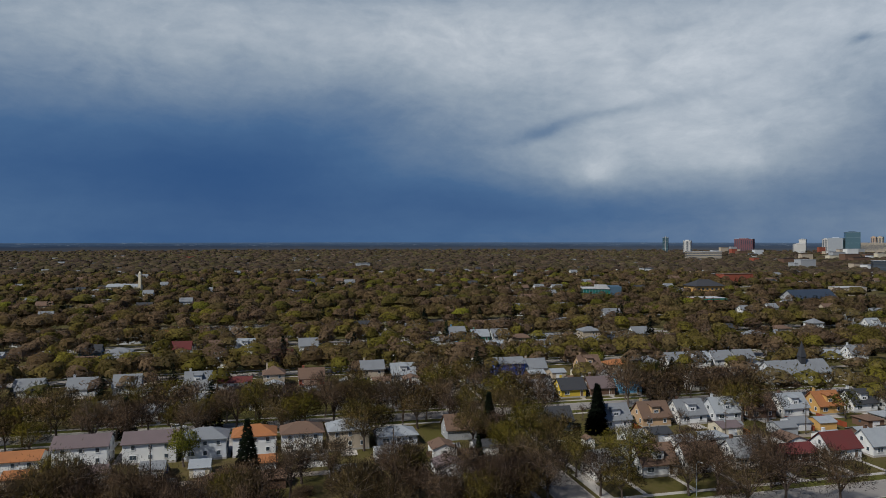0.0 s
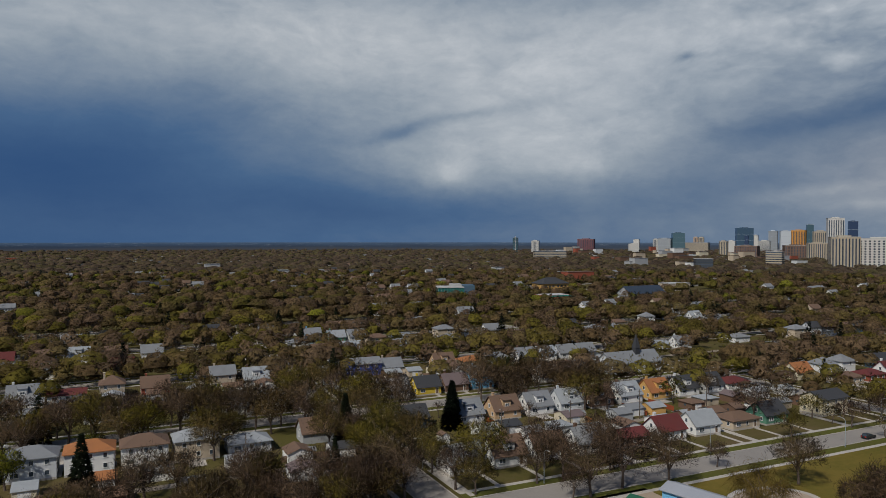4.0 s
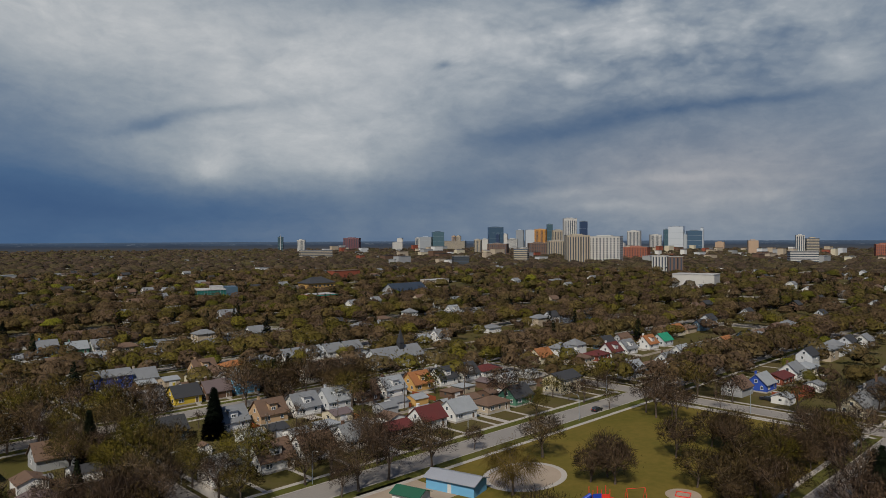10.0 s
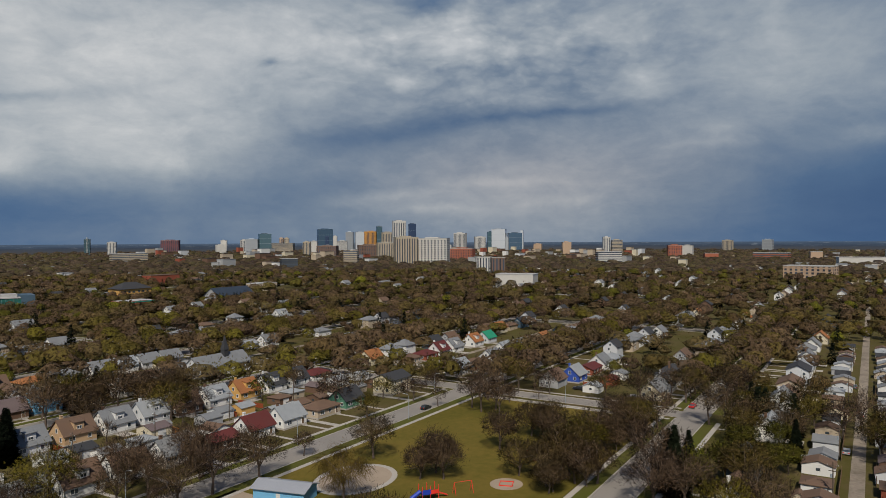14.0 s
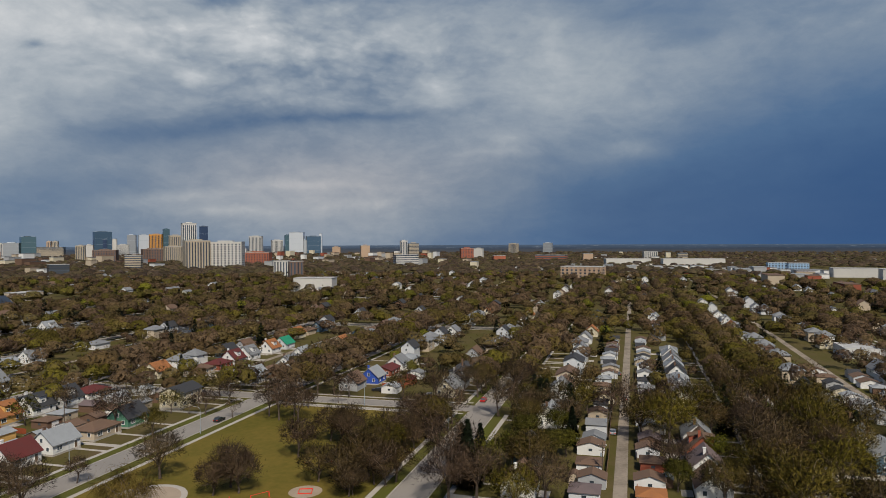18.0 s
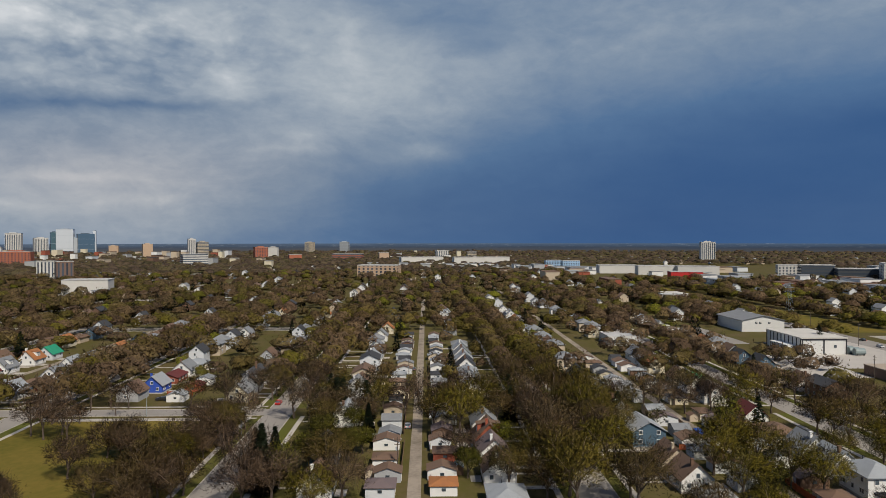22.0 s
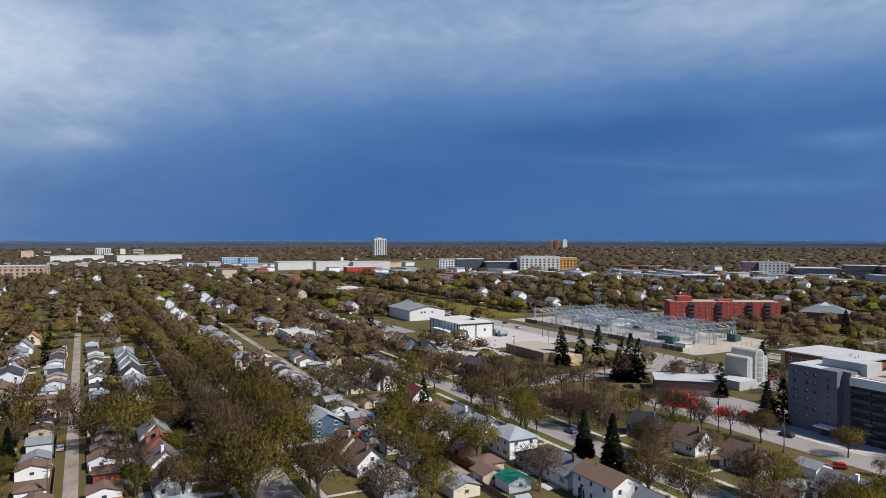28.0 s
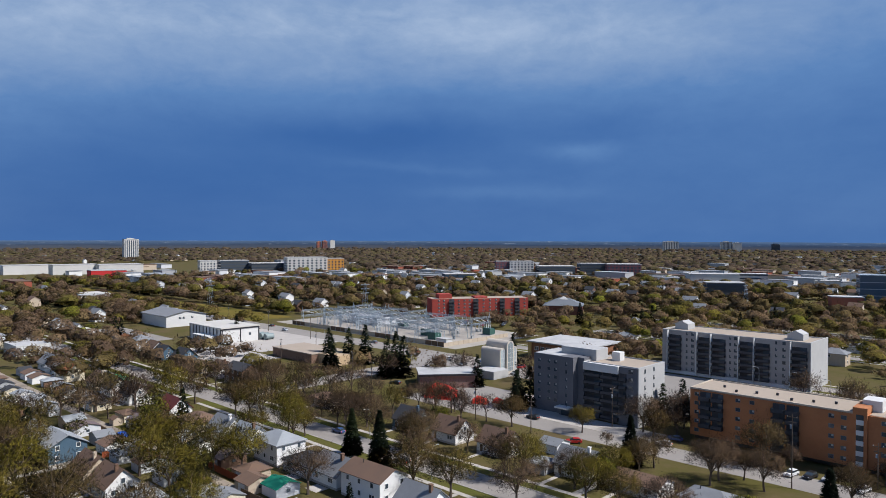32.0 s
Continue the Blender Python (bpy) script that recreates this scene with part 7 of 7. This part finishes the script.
# gardens: a loose grid of trees wherever houses, streets and lanes leave room
G = np.random.RandomState(3)
home = np.array(HOMES)
stood = [(k[1], k[2]) for k in TREES]
cells = {}
for x, y in stood:
    cells.setdefault((int(x // 6), int(y // 6)), []).append((x, y))
step = 8.2
for i in range(-33, 80):
    for j in range(-80, 80):
        x, y = (i + G.uniform(-0.42, 0.42)) * step, (j + G.uniform(-0.42, 0.42)) * step
        d = math.hypot(x, y)
        if not in_view(x, y) or d > 540 or is_open(x, y):
            continue
        if any(abs(y - q) < 7 for q in STREETS_X if q != -256) or any(abs(y - q) < 4.2 for q in LANES_X) or (y > 137 or x > 240) and any(abs(x - q) < 7 for q in STREETS_Y):
            continue
        if abs(y - 3) < 4.5 and x > 0 or G.uniform() < (0.62 if crowded(x, y) else 0.48 if y < -62 and d < 290 else 0.55 if y < -0.6 * x else 0.22 if d < 290 else 0.55):
            continue
        if d > 200 and abs((y - 3) % 88 - 44) > 32 and G.uniform() < 0.6:
            continue
        if np.any((home[:, 0] - x) ** 2 + (home[:, 1] - y) ** 2 < (home[:, 2] * 0.75 + 1.4) ** 2):
            continue
        c = (int(x // 6), int(y // 6))
        if any((x - u) ** 2 + (y - v) ** 2 < 30 for a in (-1, 0, 1) for b in (-1, 0, 1) for u, v in cells.get((c[0] + a, c[1] + b), ())):
            continue
        cells.setdefault(c, []).append((x, y))
        r = G.uniform()
        # low trees stand in front of the rows that show, taller ones behind
        if 120 < x < 270 and -80 < y < -20 and r > 0.3:
            r = 0.3 + 0.36 * r
        kind = "spruce" if r < 0.10 else "green" if r < (0.13 if y > 0 else 0.21) else "small" if r < 0.38 else "bud" if r < 0.66 else "bare"
        TREES.append((kind, x, y, G.uniform(0.65, 1.05)))

# a clear sight of the painted houses
TREES = [t for t in TREES if not (97 < t[1] < 121 and 212 < t[2] < 243) and not (88 < t[1] < 116 and 256 < t[2] < 287) and not (264 < t[1] < 292 and 76 < t[2] < 106) and not (160 < t[1] < 214 and abs(t[2] + 0.317 * t[1]) < 8.5) and not (140 < t[1] < 182 and abs(t[2] + 0.365 * t[1]) < 5) and not (84 < t[1] < 114 and 80 < t[2] < 114) and not (225 < t[1] < 290 and abs(t[2] - 0.385 * t[1]) < 9 and t[0] != "cedar")
         and not (136 < t[1] < 182 and 140 < t[2] < 172 and round(t[1] * 7) % 4)
         and not (176 < t[1] < 242 and abs(t[2] - 0.222 * t[1]) < 6.5)
         and not (104 < t[1] < 150 and -182 < t[2] < -149 and round(t[1] * 7) % 3) and not (100 < t[1] < 136 and -148 < t[2] < -120 and round(t[1] * 7) % 2)]
TREES.sort(key=lambda t: math.hypot(t[1], t[2]))
for t in TREES[:300]:
    tree(*t)

# past the nearest trees, woods without number: the same forms in fewer, broader twigs
MIDDLE = {}
for k in range(3):
    MIDDLE["bare", k] = elm(111 + k, 12.5 + k * 0.6, 6.6, 760, 1.25, 0.19, 6, 3, 3)
    MIDDLE["bud", k] = elm(131 + k, 13.0, 7.0, 760, 1.1, 0.24, 6, 3, 3)
MIDDLE["green", 0] = elm(151, 9.5, 4.6, 240, 0.9, 0.32, 5, 2, 3, fork=0.18)
MIDDLE["spruce", 0] = spruce(161, 14.0, 3.0, 300, 1.8)
MIDDLE["small", 0] = elm(171, 7.0, 3.2, 220, 1.2, 0.12, 4, 2, 3)
FAR = {}
FAR["spruce", 0] = spruce(261, 14.0, 3.2, 130, 2.3)
TIERED = {("spruce", 0): spruce(262, 14.5, 3.4, 420, 1.7), ("spruce", 1): spruce(263, 12.5, 3.0, 380, 1.6)}


def woods(name, trees, stock, label, with_wood=True):
    """Many trees as one sheet of stuff per kind of crown, plus their wood."""
    heaps = {}
    for kind, x, y, s in trees:
        kind = kind if (kind, 0) in stock else "spruce" if kind == "cedar" else "bare"
        w, c = stock[random.choice([k for k in stock if k[0] == kind])]
        a = random.uniform(0, 6.28)
        rot = np.array(((math.cos(a), math.sin(a), 0), (-math.sin(a), math.cos(a), 0), (0, 0, 1))) * s
        heaps.setdefault(CROWN[kind].name, []).append((c @ rot + (x, y, 0), outward(c) @ (rot / s)))
        if with_wood:
            heaps.setdefault("bark", []).append((w @ rot + (x, y, 0), None))
    for key, items in heaps.items():
        tagged(new(name, tri_mesh(name, np.concatenate([i for i, _ in items]), MATS[key], None if key == "bark" else np.concatenate([n for _, n in items]),
                                          None if key == "bark" else np.concatenate([np.full(len(i), random.random()) for i, _ in items]))), label, "trees", kind="stuff")


rest = TREES[300:]
woods("garden_trees", [t for t in rest if math.hypot(t[1], t[2]) < (285 if t[2] > -30 else 305)], MIDDLE, "bare and budding street trees over the house roofs")

# the urban forest out to the plain
R = np.random.RandomState(7)


def crowns(x, y, h, cards, card, mat, label):
    """Broad ragged crowns: a heart of inner limbs, and sprays of twigs gathered in uneven lobes round it."""
    n = len(x)
    rad = h * (R.uniform(0.55, 0.88, n) if cards else R.uniform(0.7, 1.15, n))
    tone = R.uniform(0, 1, n)
    tris, norms, tones = [], [], []
    mid = np.stack([x, y, h * 0.42], 1)
    sides = 6
    ang = R.uniform(0, 6.28, (n, 1)) + np.arange(sides) * 6.2832 / sides + R.uniform(-0.35, 0.35, (n, sides))

    def ring(f, z):
        rr = (rad * f)[:, None] * R.uniform(0.65, 1.25, (n, sides))
        return np.stack([x[:, None] + np.cos(ang) * rr, y[:, None] + np.sin(ang) * rr, (h * z)[:, None] * R.uniform(0.86, 1.12, (n, sides))], 2)

    q = 0.66 if cards > 60 else 0.80 if cards else 0.95
    A, B, C = ring(0.6 * q, 0.30), ring(q, 0.50), ring(0.66 * q, 0.54 + 0.26 * q)
    A2, B2, C2 = (np.roll(v, -1, 1) for v in (A, B, C))
    T = np.stack([x + rad * R.uniform(-0.2, 0.2, n), y + rad * R.uniform(-0.2, 0.2, n), h * (0.56 + 0.38 * q)], 1)[:, None].repeat(sides, 1)
    for t in ((A, A2, B2), (A, B2, B), (B, B2, C2), (B, C2, C), (C, C2, T)) if cards else ((B, B2, C2), (B, C2, C), (C, C2, T)):
        tris.append(np.stack(t, 2).reshape(-1, 3, 3))
        norms.append(unit(tris[-1] - np.repeat(mid, sides, 0)[:, None]))
        tones.append(np.repeat(tone, sides))
    if cards:
        lobes = 7 if cards > 40 else 5
        u, v = R.uniform(0, 6.28, (n, lobes)), R.uniform(0.0, 0.95, (n, lobes))
        flat = np.sqrt(1 - v ** 2 * 0.9)
        way_out = np.stack([np.cos(u) * flat, np.sin(u) * flat, v], 2)
        heart = mid[:, None] + way_out * np.stack([rad, rad, h * 0.45], 1)[:, None] * R.uniform(0.45, 0.75, (n, lobes, 1))
        m = n * cards
        k = np.repeat(np.arange(n), cards)
        pick = R.randint(0, lobes, m)
        c0 = heart[k, pick]
        out = unit(R.normal(0, 1, (m, 3)) + (0, 0, 0.35))
        c = c0 + out * (rad[k] * R.uniform(0.22, 0.50, m))[:, None] * (1, 1, 0.85)
        size = card * R.uniform(0.5, 1.3, (m, 1))
        side = unit(R.normal(0, 1, c.shape)) * size * R.uniform(0.18, 0.45, (m, 1))
        rise = unit(out * (1, 1, 0.7) + (0, 0, 0.3) + R.normal(0, 0.55, c.shape)) * size * R.uniform(0.7, 1.3, (m, 1))
        tris.append(np.stack([c - side, c + side, c + rise], 1))
        norms.append(unit(out * 0.6 + unit(c - mid[k]) * 0.7)[:, None].repeat(3, 1))
        tones.append(tone[k])
    nn = unit(np.concatenate(norms) * (1, 1, 1.25) + (0, 0, 0.15 if cards else 0.6))
    tagged(new("far_woods", tri_mesh("far_woods", np.concatenate(tris), mat, nn, np.concatenate(tones))), label, "woods", kind="stuff")


def far_woods(r0, r1, count, size, cards, label):
    d = np.sqrt(R.uniform(r0 ** 2, r1 ** 2, count))
    a = np.radians(R.uniform(-84, 114, count))
    # the built-up south has fewer trees
    reach = 1080 + 688 * np.maximum(a + 0.63, 0)
    thin = ((a < 0.05) & (np.abs(d - reach) < 130) & (R.uniform(0, 1, count) < 0.75)) | ((a < -0.4) & (d < 800) & (R.uniform(0, 1, count) < 0.3))
    d, a = d[~thin], a[~thin]
    x, y = d * np.cos(a), d * np.sin(a)
    # most of the nearer ones line the streets
    if r0 < 1000:
        lined = R.uniform(0, 1, len(x)) < 0.66
        y = np.where(lined, np.round((y - 51) / 88) * 88 + 51 + R.choice((-7.0, 7.0), len(x)) + R.normal(0, 1.5, len(x)), y)
    keep = np.array([not is_open(p, q, 3) for p, q in zip(x, y)])
    for hx, hy, hr in HOMES + (ROOFTOPS if r0 < 1100 else []):
        keep &= (x - hx) ** 2 + (y - hy) ** 2 > (hr + 3) ** 2
    x, y = x[keep], y[keep]
    tall = size * R.uniform(0.5, 1.0, len(x)) ** 0.8 * R.choice((0.8, 1.0, 1.2), len(x))
    # crowns past a kilometre take the twig colours greyed for haze
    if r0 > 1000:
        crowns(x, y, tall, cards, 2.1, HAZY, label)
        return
    kind = R.uniform(0, 1, len(x))
    for lo, hi, mat in ((0.0, 0.48, CANOPY), (0.48, 0.86, STREET), (0.86, 0.915, GREENING)):
        k = (kind >= lo) & (kind < hi)
        crowns(x[k], y[k], tall[k], cards, 2.1, mat, label)
    k = kind >= 0.915
    woods("garden_trees", [("spruce", a, b, 0.9) for a, b in zip(x[k], y[k])], FAR, "dark spruces of the far gardens", False)


for kinds, mat in ((("bare", "oak", "small", "willow"), STREET), (("bud",), STREET_BUD), (("green",), GREENING)):
    t = np.array([(a, b, s * (7.5 if k == "small" else 9.5 if k == "green" else 12.5)) for k, a, b, s in rest if k in kinds and math.hypot(a, b) >= (285 if b > -30 else 305)])
    crowns(t[:, 0], t[:, 1], t[:, 2] * R.uniform(0.85, 1.15, len(t)), 120, 1.15, mat, "spreading brown and olive crowns over the further streets")
woods("garden_trees", [t for t in rest if math.hypot(t[1], t[2]) >= (285 if t[2] > -30 else 305) and t[0] in ("spruce", "cedar")], TIERED, "dark spruces of the further gardens")
far_woods(530, 800, 5200, 12.5, 44, "brown and olive tree canopy of the city")
far_woods(800, 1200, 8000, 12.5, 16, "brown and olive tree canopy beyond the near streets")
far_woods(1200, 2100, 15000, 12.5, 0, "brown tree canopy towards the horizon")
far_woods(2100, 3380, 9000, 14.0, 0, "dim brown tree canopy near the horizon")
